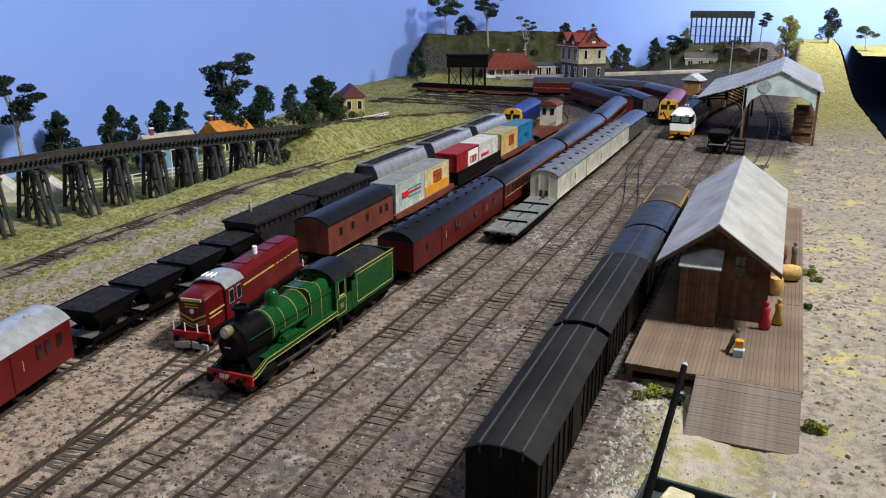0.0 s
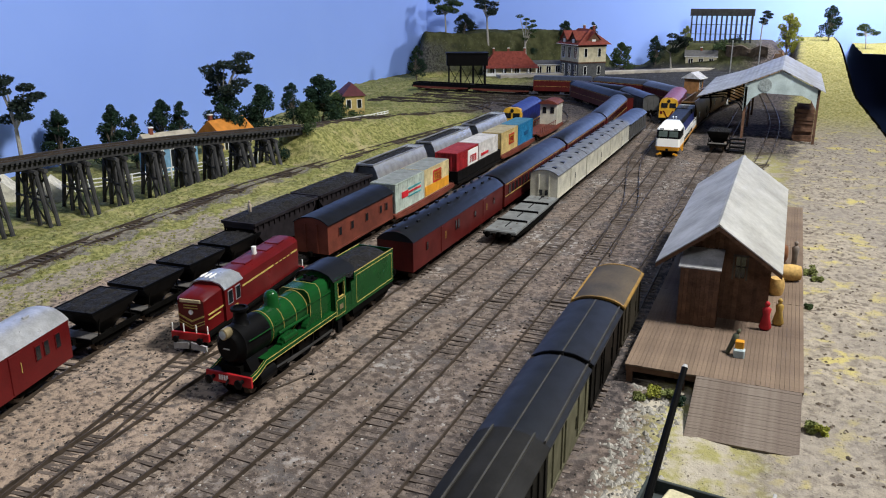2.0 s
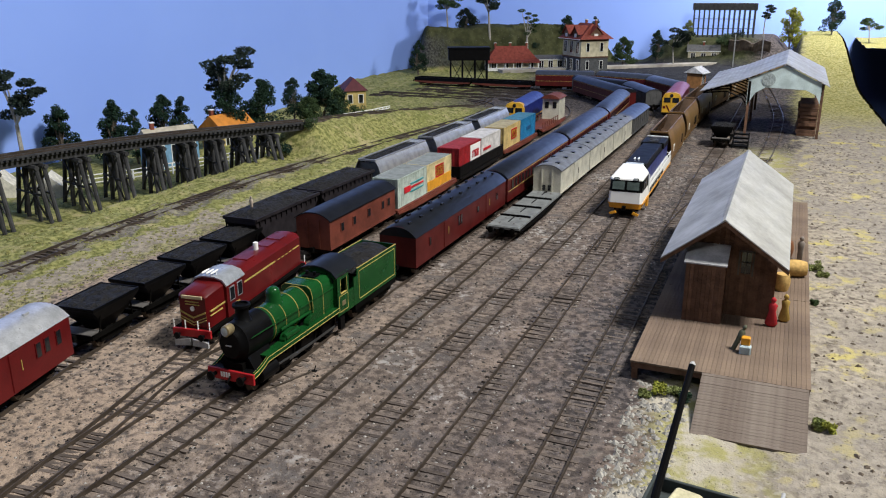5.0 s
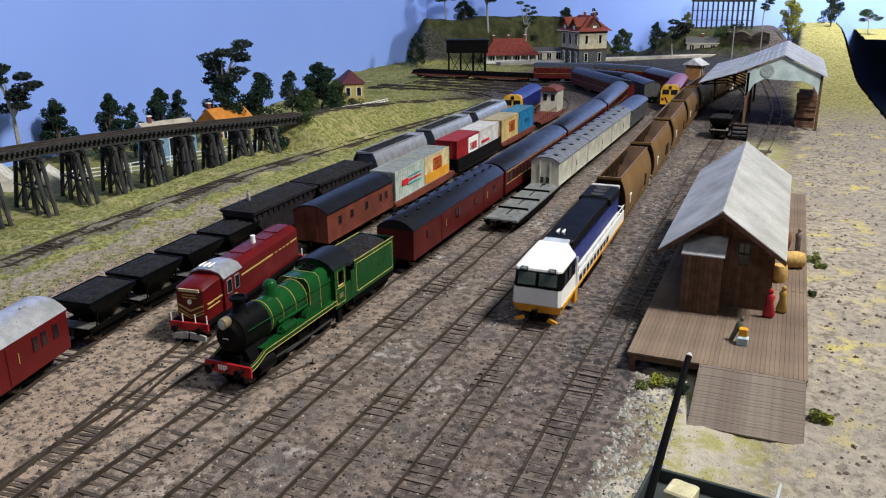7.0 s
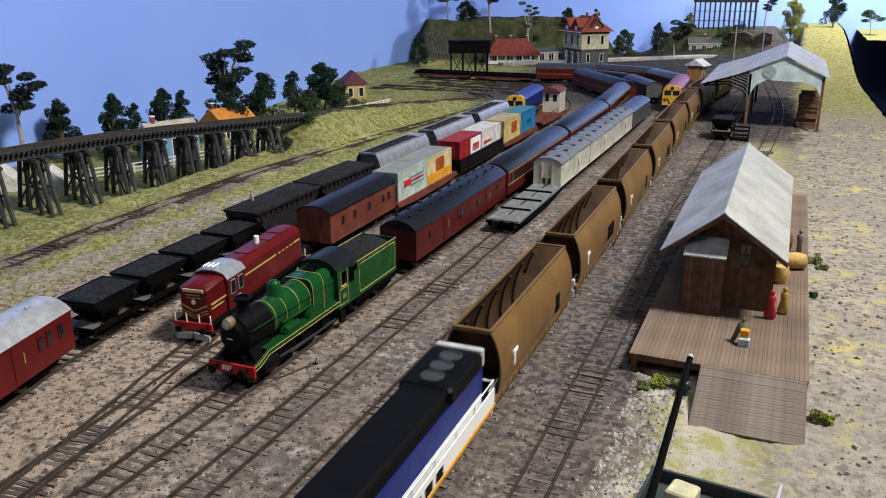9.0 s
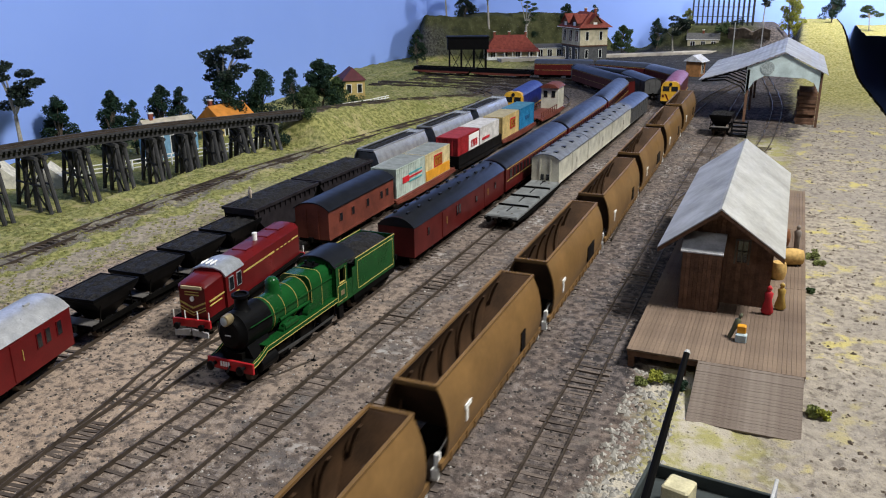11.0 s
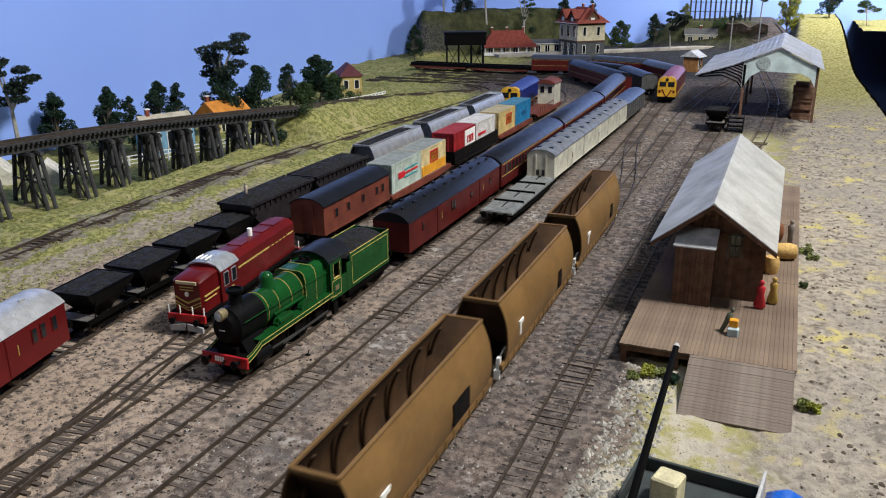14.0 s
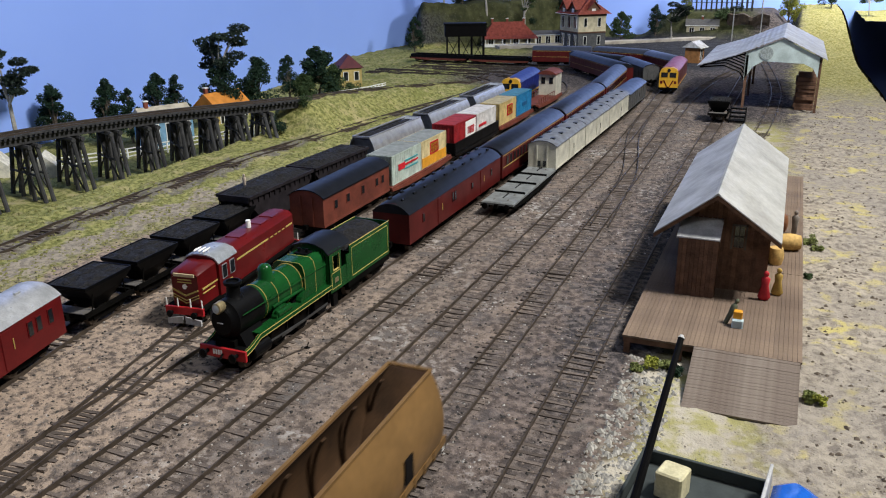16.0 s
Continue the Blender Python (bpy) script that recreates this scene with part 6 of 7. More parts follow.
for a, b in zip(TL, TL[1:]):
    d = b - a
    while acc < d.length:
        p = a + d * (acc / d.length)
        if tie is None:
            ob = part("tie", box(B(), -0.019, 0.019, -0.0016, 0.0016, -0.004, -0.0012), M_TRESTLE, trestle)
            tie = ob.data
        else:
            ob = new("tie", tie)
            ob.parent = trestle
        ob.matrix_basis = pose(p.x, p.y, TZ, 0, 0, -math.degrees(math.atan2(d.x, d.y)))
        acc += 0.0062
    acc -= d.length


def bent(s, legs=4):
    """A bent of raking legs under the deck, with cap, sill braces and cross braces."""
    tot = [0.0]
    for a, b in zip(TL, TL[1:]):
        tot.append(tot[-1] + (b - a).length)
    i = max(k for k in range(len(TL) - 1) if tot[k] <= s)
    d = (TL[i + 1] - TL[i]).normalized()
    p = TL[i] + d * (s - tot[i])
    nrm = Vector((d.y, -d.x))
    root = part("bent", B(), M_TRESTLE, trestle)

    def at(o, z, f=0):
        q = p + nrm * o + d * f
        return (q.x, q.y, z)

    def gz_(o):
        q = p + nrm * o
        return height(q.x, q.y) - 0.003
    bm = B()
    for f in (-0.006, 0.006):
        rod(bm, at(-0.025, TZ - 0.0155, f), at(0.025, TZ - 0.0155, f), 0.0030, 6)
    part("cap", bm, M_TRESTLE, root)
    for f in (-0.005, 0.005):
        for o0, o1 in ((-0.020, -0.040), (-0.008, -0.014), (0.008, 0.014), (0.020, 0.040)):
            part("leg", rod(B(), at(o0, TZ - 0.014, f), at(o1, gz_(o1), f), 0.0027, 7), M_TRESTLE, root)
        zl = gz_(0.02)
        bm = rod(B(), at(-0.021, TZ - 0.02, f * 1.4), at(0.034, zl + 0.010, f * 1.4), 0.0012, 5)
        rod(bm, at(0.021, TZ - 0.02, f * 1.4), at(-0.034, zl + 0.010, f * 1.4), 0.0012, 5)
        rod(bm, at(-0.031, (TZ + zl) / 2 - 0.006, f * 1.3), at(0.031, (TZ + zl) / 2 - 0.006, f * 1.3), 0.0015, 5)
        part("brace", bm, M_TRESTLE, root)


for s in (0.008, 0.066, 0.129, 0.185, 0.242, 0.293, 0.345, 0.390, 0.430, 0.470, 0.510):
    bent(s)

# ---- branch line on the bank ----
BL = catmull([(-.528, 1.036), (-.53, 1.15), (-.52, 1.3), (-.49, 1.45), (-.46, 1.6), (-.47, 1.72)], 10)
branch = tagged(new("branch_track"), "rusty single track along the top of the grassy bank", "track", kind="structure")
for off in (-0.00825, 0.00825):
    bm, prev = B(), None
    for i, p in enumerate(BL):
        d = (BL[min(i + 1, len(BL) - 1)] - BL[max(i - 1, 0)]).normalized()
        q = p + Vector((d.y, -d.x)) * off
        z = lerp_table(BANK_Z, p.y) + 0.001
        r = [bm.verts.new(v) for v in ((q.x - 0.0006, q.y, z), (q.x + 0.0006, q.y, z), (q.x + 0.0006, q.y, z + 0.0028), (q.x - 0.0006, q.y, z + 0.0028))]
        if prev:
            for k in range(4):
                bm.faces.new((prev[k], prev[(k + 1) % 4], r[(k + 1) % 4], r[k]))
        prev = r
    part("rail", bm, M_RAIL, branch)
for i, p in enumerate(BL):
    for f in (0.0, 0.33, 0.66):
        if i + 1 < len(BL):
            q = p.lerp(BL[i + 1], f)
            ob = new("sleeper", SLEEPER)
            ob.parent = branch
            d = BL[i + 1] - p
            ob.matrix_basis = pose(q.x, q.y, lerp_table(BANK_Z, q.y) + 0.0006, 0, 0, -math.degrees(math.atan2(d.x, d.y)))

# ---- trees ----
M_TRUNK = mat("grey_bark", (0.20, 0.165, 0.13), 0.9, vary=0.4, scale=300)
M_GUMBARK = mat("pale_gum_bark", (0.48, 0.45, 0.40), 0.85, vary=0.3, scale=200)


def leaf_mat(name, c):
    m = mat(name, c, 0.8, vary=0.55, scale=260, fine=1200, spec=0.2)
    return m


LEAF = {"dark": leaf_mat("dark_pine_leaves", (0.026, 0.058, 0.034)), "gum": leaf_mat("olive_gum_leaves", (0.026, 0.042, 0.030)), "mid": leaf_mat("mid_green_leaves", (0.070, 0.115, 0.045)), "bright": leaf_mat("bright_green_leaves", (0.40, 0.42, 0.07)), "pale": leaf_mat("pale_green_leaves", (0.28, 0.32, 0.11))}


def leaves(rng, clumps, leaf, per):
    """Small bent leaf tufts scattered through each clump (centre, radius, flatness)."""
    verts, faces = [], []
    for c, r, flat in clumps:
        for _ in range(per):
            d = Vector((rng.gauss(0, 1), rng.gauss(0, 1), rng.gauss(0, 1))).normalized() * r * rng.uniform(0.35, 1.0) ** 0.6
            p = Vector(c) + Vector((d.x, d.y, d.z * flat))
            a = Vector((rng.gauss(0, 1), rng.gauss(0, 1), rng.gauss(0, 0.6))).normalized() * leaf * rng.uniform(0.6, 1.3)
            b = a.cross(Vector((rng.gauss(0, 1), rng.gauss(0, 1), rng.gauss(0, 1)))).normalized() * leaf * rng.uniform(0.5, 1.0)
            k = len(verts)
            up = a.cross(b).normalized() * leaf * 0.5
            verts += [p - a, p - b * 0.7 + up, p + a, p + b * 0.7 + up]
            faces += [(k, k + 1, k + 3), (k + 1, k + 2, k + 3)]
    return verts, faces


def tree(x, y, h, w, kind="dark", gum=False, z=None, label=None, seed=0, sparse=1.0):
    rng = random.Random(seed * 7 + int(x * 1000) + int(y * 777))
    z = height(x, y) - 0.003 if z is None else z
    root = thing("tree", label or ("tall pale-barked gum tree with separate flat leaf clumps" if gum else "dense dark green model tree with a ragged crown"), "tree", "trees along the backdrop", pose(x, y, z, 0, 0, rng.uniform(0, 360)))
    bm = B()
    clumps = []
    fork = h * (0.5 if gum else 0.28)
    lean = Vector((rng.uniform(-0.06, 0.06) * h, rng.uniform(-0.06, 0.06) * h, 0))
    base = Vector((0, 0, fork)) + lean
    rod(bm, (0, 0, 0), base, h * 0.022, 7, h * 0.016)
    n = 11 if gum else 26
    for k in range(n):
        a = rng.uniform(0, math.tau)
        if gum:
            t = 0.60 + 0.40 * (k + rng.uniform(0, 0.6)) / n
            r = w / 2 * rng.uniform(0.25, 0.85) * (0.6 + 0.6 * t)
            cr, fl = w * rng.uniform(0.15, 0.22), 0.42
        else:
            t = 0.2 + 0.74 * (k + rng.uniform(0, 0.8)) / n
            r = w / 2 * math.sin(min(1, (1.12 - t) * 1.35) * math.pi / 2) * rng.uniform(0.25, 0.85)
            cr, fl = w * rng.uniform(0.14, 0.22) * (1.15 - 0.5 * t), 0.8
        c = Vector((r * math.cos(a), r * math.sin(a), h * t * 0.95))
        s = base if c.z > fork else Vector((0, 0, c.z * 0.6))
        midp = s.lerp(c, 0.55) + Vector((0, 0, h * 0.03))
        rod(bm, s, midp, h * 0.010, 5, h * 0.007)
        rod(bm, midp, c, h * 0.007, 5, h * 0.003)
        clumps.append((c, cr, fl))
    if not gum:
        rod(bm, base, (0, 0, h * 0.93), h * 0.014, 6, h * 0.004)
        clumps.append((Vector((0, 0, h * 0.92)), w * 0.10, 1.0))
    part("trunk", bm, M_GUMBARK if gum else M_TRUNK, root)
    v, f = leaves(rng, clumps, max(0.0015, w * 0.032), int((230 if gum else 170) * sparse))
    me = bpy.data.meshes.new("crown")
    me.from_pydata(v, [], f)
    me.materials.append(LEAF[kind])
    ob = new("crown", me)
    ob.parent = root
    return root


for i, (x, y, top, w, kind, gum) in enumerate((
        (-0.893, 0.85, 0.133, 0.085, "gum", True), (-0.905, 0.93, 0.066, 0.061, "dark", False), (-0.841, 0.98, 0.072, 0.060, "dark", False), (-0.817, 1.0, 0.057, 0.038, "dark", False),
        (-0.803, 1.05, 0.074, 0.060, "dark", False), (-0.779, 1.07, 0.072, 0.044, "dark", False), (-0.742, 1.15, 0.144, 0.100, "gum", True), (-0.735, 1.13, 0.088, 0.065, "dark", False),
        (-0.715, 1.2, 0.086, 0.066, "dark", False), (-0.726, 1.32, 0.078, 0.044, "dark", False), (-0.674, 1.34, 0.090, 0.080, "dark", False), (-0.679, 1.30, 0.046, 0.045, "mid", False), (-0.651, 1.36, 0.057, 0.052, "mid", False),
        (-0.841, 2.36, 0.235, 0.103, "mid", True), (-0.79, 2.38, 0.178, 0.051, "gum", False), (-0.726, 2.42, 0.245, 0.093, "gum", True), (-0.612, 2.45, 0.182, 0.058, "mid", True), (-0.835, 2.13, 0.10, 0.045, "dark", False),
        (-0.548, 2.66, 0.152, 0.053, "dark", False), (-0.464, 2.69, 0.155, 0.045, "dark", False), (-0.349, 2.60, 0.091, 0.068, "mid", False), (-0.27, 2.75, 0.108, 0.049, "dark", False), (-0.202, 2.65, 0.117, 0.094, "gum", True), (-0.181, 2.80, 0.137, 0.042, "pale", False),
        (0.037, 2.98, 0.185, 0.057, "gum", True), (0.123, 2.95, 0.177, 0.078, "bright", False), (0.244, 3.0, 0.199, 0.064, "dark", False), (0.357, 3.0, 0.142, 0.067, "mid", True))):
    z = 0.06 if x > EDGE else height(x, y) - 0.003
    tree(x, y, top - z, w if gum else w * 1.18, kind, gum, z, seed=i, label={"bright": "bright yellow-green model tree on the mound", "pale": "small pale green model tree by the far bridge"}.get(kind))


def bush(x, y, w, kind="mid", h=None):
    rng = random.Random(int(x * 9999) + int(y * 999))
    z = height(x, y)
    v, f = leaves(rng, [(Vector((rng.uniform(-1, 1) * w * 0.35, rng.uniform(-1, 1) * w * 0.35, (h or w) * rng.uniform(0.15, 0.6))), w * 0.25, 0.8) for _ in range(9)], max(0.0010, w * 0.05), 70)
    me = bpy.data.meshes.new("bush")
    me.from_pydata(v, [], f)
    me.materials.append(LEAF[kind])
    ob = new("bush", me)
    ob.matrix_basis = pose(x, y, z)
    return tagged(ob, "low ragged tuft of green foliage on the ground", "bush", "bushes and tufts")


for x, y, w, k in ((-0.508, 1.03, 0.026, "mid"), (-0.52, 0.99, 0.03, "dark"), (0.1795, 0.450, 0.009, "pale"), (0.1830, 0.451, 0.008, "bright"), (0.1795, 0.735, 0.013, "pale"), (0.186, 0.722, 0.010, "pale"), (0.1785, 0.652, 0.006, "mid"),
                   (0.090, 0.458, 0.010, "bright"), (0.083, 0.452, 0.007, "pale"), (0.099, 0.460, 0.009, "pale"), (0.106, 0.455, 0.009, "dark"), (-0.073, 2.80, 0.05, "mid"), (-0.03, 2.83, 0.04, "gum"), (-0.62, 2.55, 0.03, "dark"), (-0.80, 2.45, 0.05, "gum"), (-0.87, 2.2, 0.05, "dark"), (-0.62, 1.38, 0.03, "mid")):
    bush(x, y, w, k)


# ---- houses ----
def house(name, label, x, y, z, L, D, H, R, wall_m, roof_m, turn=0, gable=True, windows=3, chimney=None, storeys=1, over=0.004, low=None, hip=0.0, high=None):
    """A small model house: walls, windows with frames, roof; its front faces -y before it is turned."""
    root = thing(name, label, "house", "model houses", pose(x, y, z, 0, 0, turn))
    h = H / storeys
    for k in range(storeys):
        part("wall", box(B(), -L / 2, L / 2, -D / 2, D / 2, h * k - (0.004 if k == 0 else 0), h * (k + 1)), (low if low and k == 0 else high if high and k == storeys - 1 else wall_m), root)
        for j in range(windows):
            wx = -L / 2 + L * (j + 0.5) / windows
            ww, wh = min(0.0065, L / windows * 0.3), h * 0.31
            zc = h * k + h * 0.52
            fr = part("window", box(B(), wx - ww - 0.0012, wx + ww + 0.0012, -D / 2 - 0.0009, -D / 2 + 0.0005, zc - wh - 0.001, zc + wh + 0.001), M_WHITE, root)
            part("pane", box(B(), wx - ww, wx + ww, -D / 2 - 0.0013, -D / 2, zc - wh, zc + wh), M_GLASS, fr)
            part("glazing_bar", box(B(), wx - 0.0005, wx + 0.0005, -D / 2 - 0.0016, -D / 2, zc - wh, zc + wh), M_WHITE, fr)
        for j in range(2):
            wy = -D / 2 + D * (j + 0.5) / 2
            fr = part("window", box(B(), L / 2 - 0.0005, L / 2 + 0.0009, wy - 0.0055, wy + 0.0055, h * k + h * 0.28, h * k + h * 0.78), M_WHITE, root)
            part("pane", box(B(), L / 2, L / 2 + 0.0013, wy - 0.0042, wy + 0.0042, h * k + h * 0.3, h * k + h * 0.76), M_GLASS, fr)
    o = over
    bm = B()
    a = [bm.verts.new(p) for p in ((-L / 2 - o, -D / 2 - o, H - 0.001), (L / 2 + o, -D / 2 - o, H - 0.001), (L / 2 + o, D / 2 + o, H - 0.001), (-L / 2 - o, D / 2 + o, H - 0.001))]
    b = [bm.verts.new(p) for p in ((-L / 2 - o + hip, 0, H + R), (L / 2 + o - hip, 0, H + R))]
    for f in ((a[0], a[1], b[1], b[0]), (a[2], a[3], b[0], b[1]), (a[1], a[2], b[1]), (a[3], a[0], b[0]), (a[3], a[2], a[1], a[0])):
        bm.faces.new(f)
    part("roof", bm, roof_m, root)
    part("fascia", box(B(), -L / 2 - o, L / 2 + o, -D / 2 - o - 0.0006, -D / 2 - o + 0.0006, H - 0.0022, H - 0.0006), M_WHITE, root)
    for cx, cy in chimney or ():
        ch = part("chimney", box(B(), cx - 0.003, cx + 0.003, cy - 0.003, cy + 0.003, H, H + R + 0.008, 0.0004), mat_cache("brick_red", (0.28, 0.08, 0.05), 0.8), root)
        part("chimney_cap", box(B(), cx - 0.0037, cx + 0.0037, cy - 0.0037, cy + 0.0037, H + R + 0.008, H + R + 0.0095), M_WHITE, ch)
    return root


M_REDTILE = mat("red_tile_roof", (0.25, 0.05, 0.033), 0.75, vary=0.35, scale=150)
M_MROOF = mat("maroon_tin_roof", (0.11, 0.014, 0.022), 0.55, vary=0.25, scale=80)
M_OROOF = mat("orange_tin_roof", (0.72, 0.28, 0.05), 0.6, vary=0.15, scale=80)
M_YWALL = mat("yellow_boards", (0.58, 0.44, 0.17), 0.8, vary=0.15, scale=100)
M_CWALL = mat("cream_walls", (0.66, 0.60, 0.42), 0.8, vary=0.15, scale=100)
M_GWALL = mat("grey_stone", (0.11, 0.115, 0.12), 0.85, vary=0.35, scale=200)
M_GROOF = mat("grey_shingle_roof", (0.10, 0.10, 0.10), 0.8, vary=0.3, scale=200)
house("cottage", "yellow cottage with a bright orange roof behind the trestle", -0.728, 1.12, -0.026, 0.070, 0.052, 0.040, 0.022, M_YWALL, M_OROOF, 80, chimney=[(-0.03, 0.004)])
house("cottage", "pale blue cottage with a beige roof behind the trestle", -0.742, 0.99, -0.030, 0.076, 0.045, 0.045, 0.017, mat_cache("pale_blue_walls", (0.22, 0.42, 0.62), 0.8), mat_cache("beige_roof", (0.58, 0.52, 0.40), 0.8), 66, chimney=[(-0.025, 0.0)])
house("station_hut", "small yellow hut with a maroon hipped roof", -0.690, 1.485, 0.002, 0.056, 0.044, 0.036, 0.024, M_YWALL, M_MROOF, -48, windows=1, hip=0.018)
sth = house("station_house", "station house of cream walls over grey stone with red tiled roof", -0.425, 2.407, -0.004, 0.105, 0.09, 0.100, 0.042, M_CWALL, M_REDTILE, -46, storeys=2, windows=3, low=M_GWALL, chimney=[(-0.02, 0.012), (0.02, 0.02)], over=0.011, hip=0.03)
for turn in (0, 90):
    d = 0.045 if turn == 0 else 0.0525
    m = pose(0, 0, 0, 0, 0, turn)
    for x in ((-0.026, 0.026) if turn == 0 else (0.0,)):
        g = part("dormer", prism(B(), [(x - 0.017, 0.096), (x + 0.017, 0.096), (x + 0.017, 0.114), (x, 0.132), (x - 0.017, 0.114)], -d - 0.004, 0.0), M_TIMBER, sth, "dark timber gable")
        g.matrix_basis = m
        part("dormer_window", box(B(), x - 0.006, x + 0.006, -d - 0.0048, -d, 0.103, 0.114), M_WHITE, g)
        part("dormer_roof", prism(B(), [(x - 0.022, 0.1115), (x, 0.1365), (x + 0.022, 0.1115), (x, 0.1335)], -d - 0.009, 0.0), M_REDTILE, g)
    for z in (0.047, 0.094):
        b = part("timber_band", box(B(), -0.054 if turn == 0 else -0.046, 0.054 if turn == 0 else 0.046, -d - 0.0014, -d + 0.001, z, z + 0.0035), M_TIMBER, sth)
        b.matrix_basis = m
sh = house("refreshment_room", "long cream station building with a red hipped roof", -0.643, 2.375, 0.0, 0.150, 0.06, 0.030, 0.040, M_CWALL, M_REDTILE, 30, windows=4, hip=0.035, chimney=[(-0.045, 0.012), (0.0, 0.012), (0.05, 0.012)])
house("station_shed", "low cream shed with a dark grey roof between the station buildings", -0.545, 2.445, 0.0, 0.085, 0.05, 0.032, 0.010, M_CWALL, M_GROOF, 30, windows=3)
house("cottage", "small cream cottage with a dark shingle roof", -0.130, 2.79, 0.0, 0.095, 0.05, 0.042, 0.018, M_CWALL, M_GROOF, 8, windows=3, chimney=[(0.0, 0.0)])
house("signal_hut", "small orange-brown timber signal hut with a pale roof", -0.073, 2.10, 0.0, 0.036, 0.034, 0.038, 0.014, mat_cache("orange_brown_boards", (0.36, 0.17, 0.06), 0.8), mat_cache("pale_roof", (0.66, 0.66, 0.66), 0.5), 75, windows=1, over=0.007)
# verandah of the long station building
for k in range(7):
    part("verandah_post", box(B(), -0.075 + k * 0.025 - 0.001, -0.075 + k * 0.025 + 0.001, -0.046, -0.044, 0.0, 0.027), M_WHITE, sh)
part("verandah_roof", prism(B(), [(-0.050, 0.0255), (-0.028, 0.0335), (-0.028, 0.0325), (-0.050, 0.0240)], -0.08, 0.08, True), M_REDTILE, sh)
part("verandah_rail", box(B(), -0.078, 0.078, -0.0460, -0.0445, 0.0, 0.010), M_WHITE, sh)


def tent(x, y, z, L, D, H, turn, label):
    ob = part("tent", prism(B(), [(-D / 2, -0.002), (D / 2, -0.002), (D / 2, H * 0.45), (0, H), (-D / 2, H * 0.45)], -L / 2, L / 2), mat_cache("canvas", (0.82, 0.78, 0.66), 0.9))
    ob.matrix_basis = pose(x, y, z, 0, 0, turn)
    tagged(ob, label, "tent", "canvas tents")


tent(-0.781, 0.794, -0.034, 0.040, 0.036, 0.030, 40, "cream canvas tent in the dip behind the trestle")
tent(-0.843, 0.768, -0.034, 0.040, 0.036, 0.032, 40, "pale canvas tent near the backdrop")


def fence(pts, label, posts, rails=3, h=0.017):
    root = thing("fence", label, "fence", "white fences")
    for (xa, ya), (xb, yb) in zip(pts, pts[1:]):
        for k in range(posts):
            t = k / posts
            x, y = xa + (xb - xa) * t, ya + (yb - ya) * t
            z = height(x, y)
            part("post", box(B(), x - 0.0009, x + 0.0009, y - 0.0009, y + 0.0009, z - 0.003, z + h), M_WHITE, root)
        for r in range(rails):
            za, zb = height(xa, ya) + h * (r + 0.7) / rails, height(xb, yb) + h * (r + 0.7) / rails
            bm = B()
            va = [bm.verts.new(p) for p in ((xa, ya - 0.0006, za), (xb, yb - 0.0006, zb), (xb, yb - 0.0006, zb + 0.0016), (xa, ya - 0.0006, za + 0.0016))]
            vb = [bm.verts.new(v.co + Vector((0.0008, 0.0012, 0))) for v in va]
            bm.faces.new(va)
            bm.faces.new(vb[::-1])
            for q in range(4):
                bm.faces.new((va[q], va[(q + 1) % 4], vb[(q + 1) % 4], vb[q]))
            part("fence_rail", bm, M_WHITE, root)


fence([(-0.80, 0.80), (-0.735, 0.90), (-0.665, 0.99), (-0.60, 1.05)], "white post and rail fence behind the trestle", 6)
fence([(-0.622, 1.33), (-0.600, 1.40), (-0.592, 1.46)], "short white fence by the yellow hut", 5, 3, 0.012)

# ---- far station: platform, water tower, brown stores wagons, retaining wall, bridge ----
sp = part("station_platform", box(B(), -0.40, 0.36, -0.01, 0.028, -0.004, 0.009, 0.001), mat_cache("pale_stone_edge", (0.50, 0.46, 0.40), 0.85, vary=0.25, scale=40))
sp.matrix_basis = pose(-0.335, 2.535, 0, 0, 0, 41)
tagged(sp, "long pale stone station platform before the buildings", "platform", kind="structure")
wt = thing("water_tower", "black iron water tank on a tall dark timber stand", "water tower", "", pose(-0.617, 1.96, 0, 0, 0, 25))
part("tank", box(B(), -0.052, 0.052, -0.02, 0.02, 0.062, 0.092, 0.002), M_BLACK, wt)
part("tank_rim", box(B(), -0.054, 0.054, -0.022, 0.022, 0.090, 0.094, 0.001), M_BLACK, wt)
for x in (-0.046, -0.016, 0.016, 0.046):
    for y in (-0.016, 0.016):
        part("leg", rod(B(), (x, y, -0.003), (x, y, 0.062), 0.0016, 6), M_BLACK, wt)
for x in (-0.031, 0.0, 0.031):
    bm = rod(B(), (x - 0.015, -0.016, 0.004), (x + 0.015, -0.016, 0.058), 0.0009, 5)
    rod(bm, (x + 0.015, -0.016, 0.004), (x - 0.015, -0.016, 0.058), 0.0009, 5)
    part("brace", bm, M_BLACK, wt)
for ds in (0.612, 0.77):
    put(flat_wagon(0.15, M_OXIDE, "rusty red low wagon on the far curve", sides=0.006), along("F", 1.655, ds))
rw = part("retaining_wall", B(), mat_cache("brown_rock", (0.11, 0.085, 0.065), 0.9, vary=0.5, scale=60, fine=400, bump=0.8))
bm = B()
cols = []
for i in range(21):
    x = -0.055 + 0.125 * i / 20
    cols.append([[bm.verts.new((x, (0.0 if f else 0.05) - (0.014 * noise.noise((x * 60, j * 0.8, 3)) + 0.004 * j if f else 0), -0.004 + (0.078 + 0.012 * noise.noise((x * 30, 1, 9))) * j / 7)) for j in range(8)] for f in (1, 0)])
for p, q in zip(cols, cols[1:]):
    for f in (0, 1):
        for j in range(7):
            bm.faces.new((p[f][j], q[f][j], q[f][j + 1], p[f][j + 1]))
    bm.faces.new((p[0][7], q[0][7], q[1][7], p[1][7]))
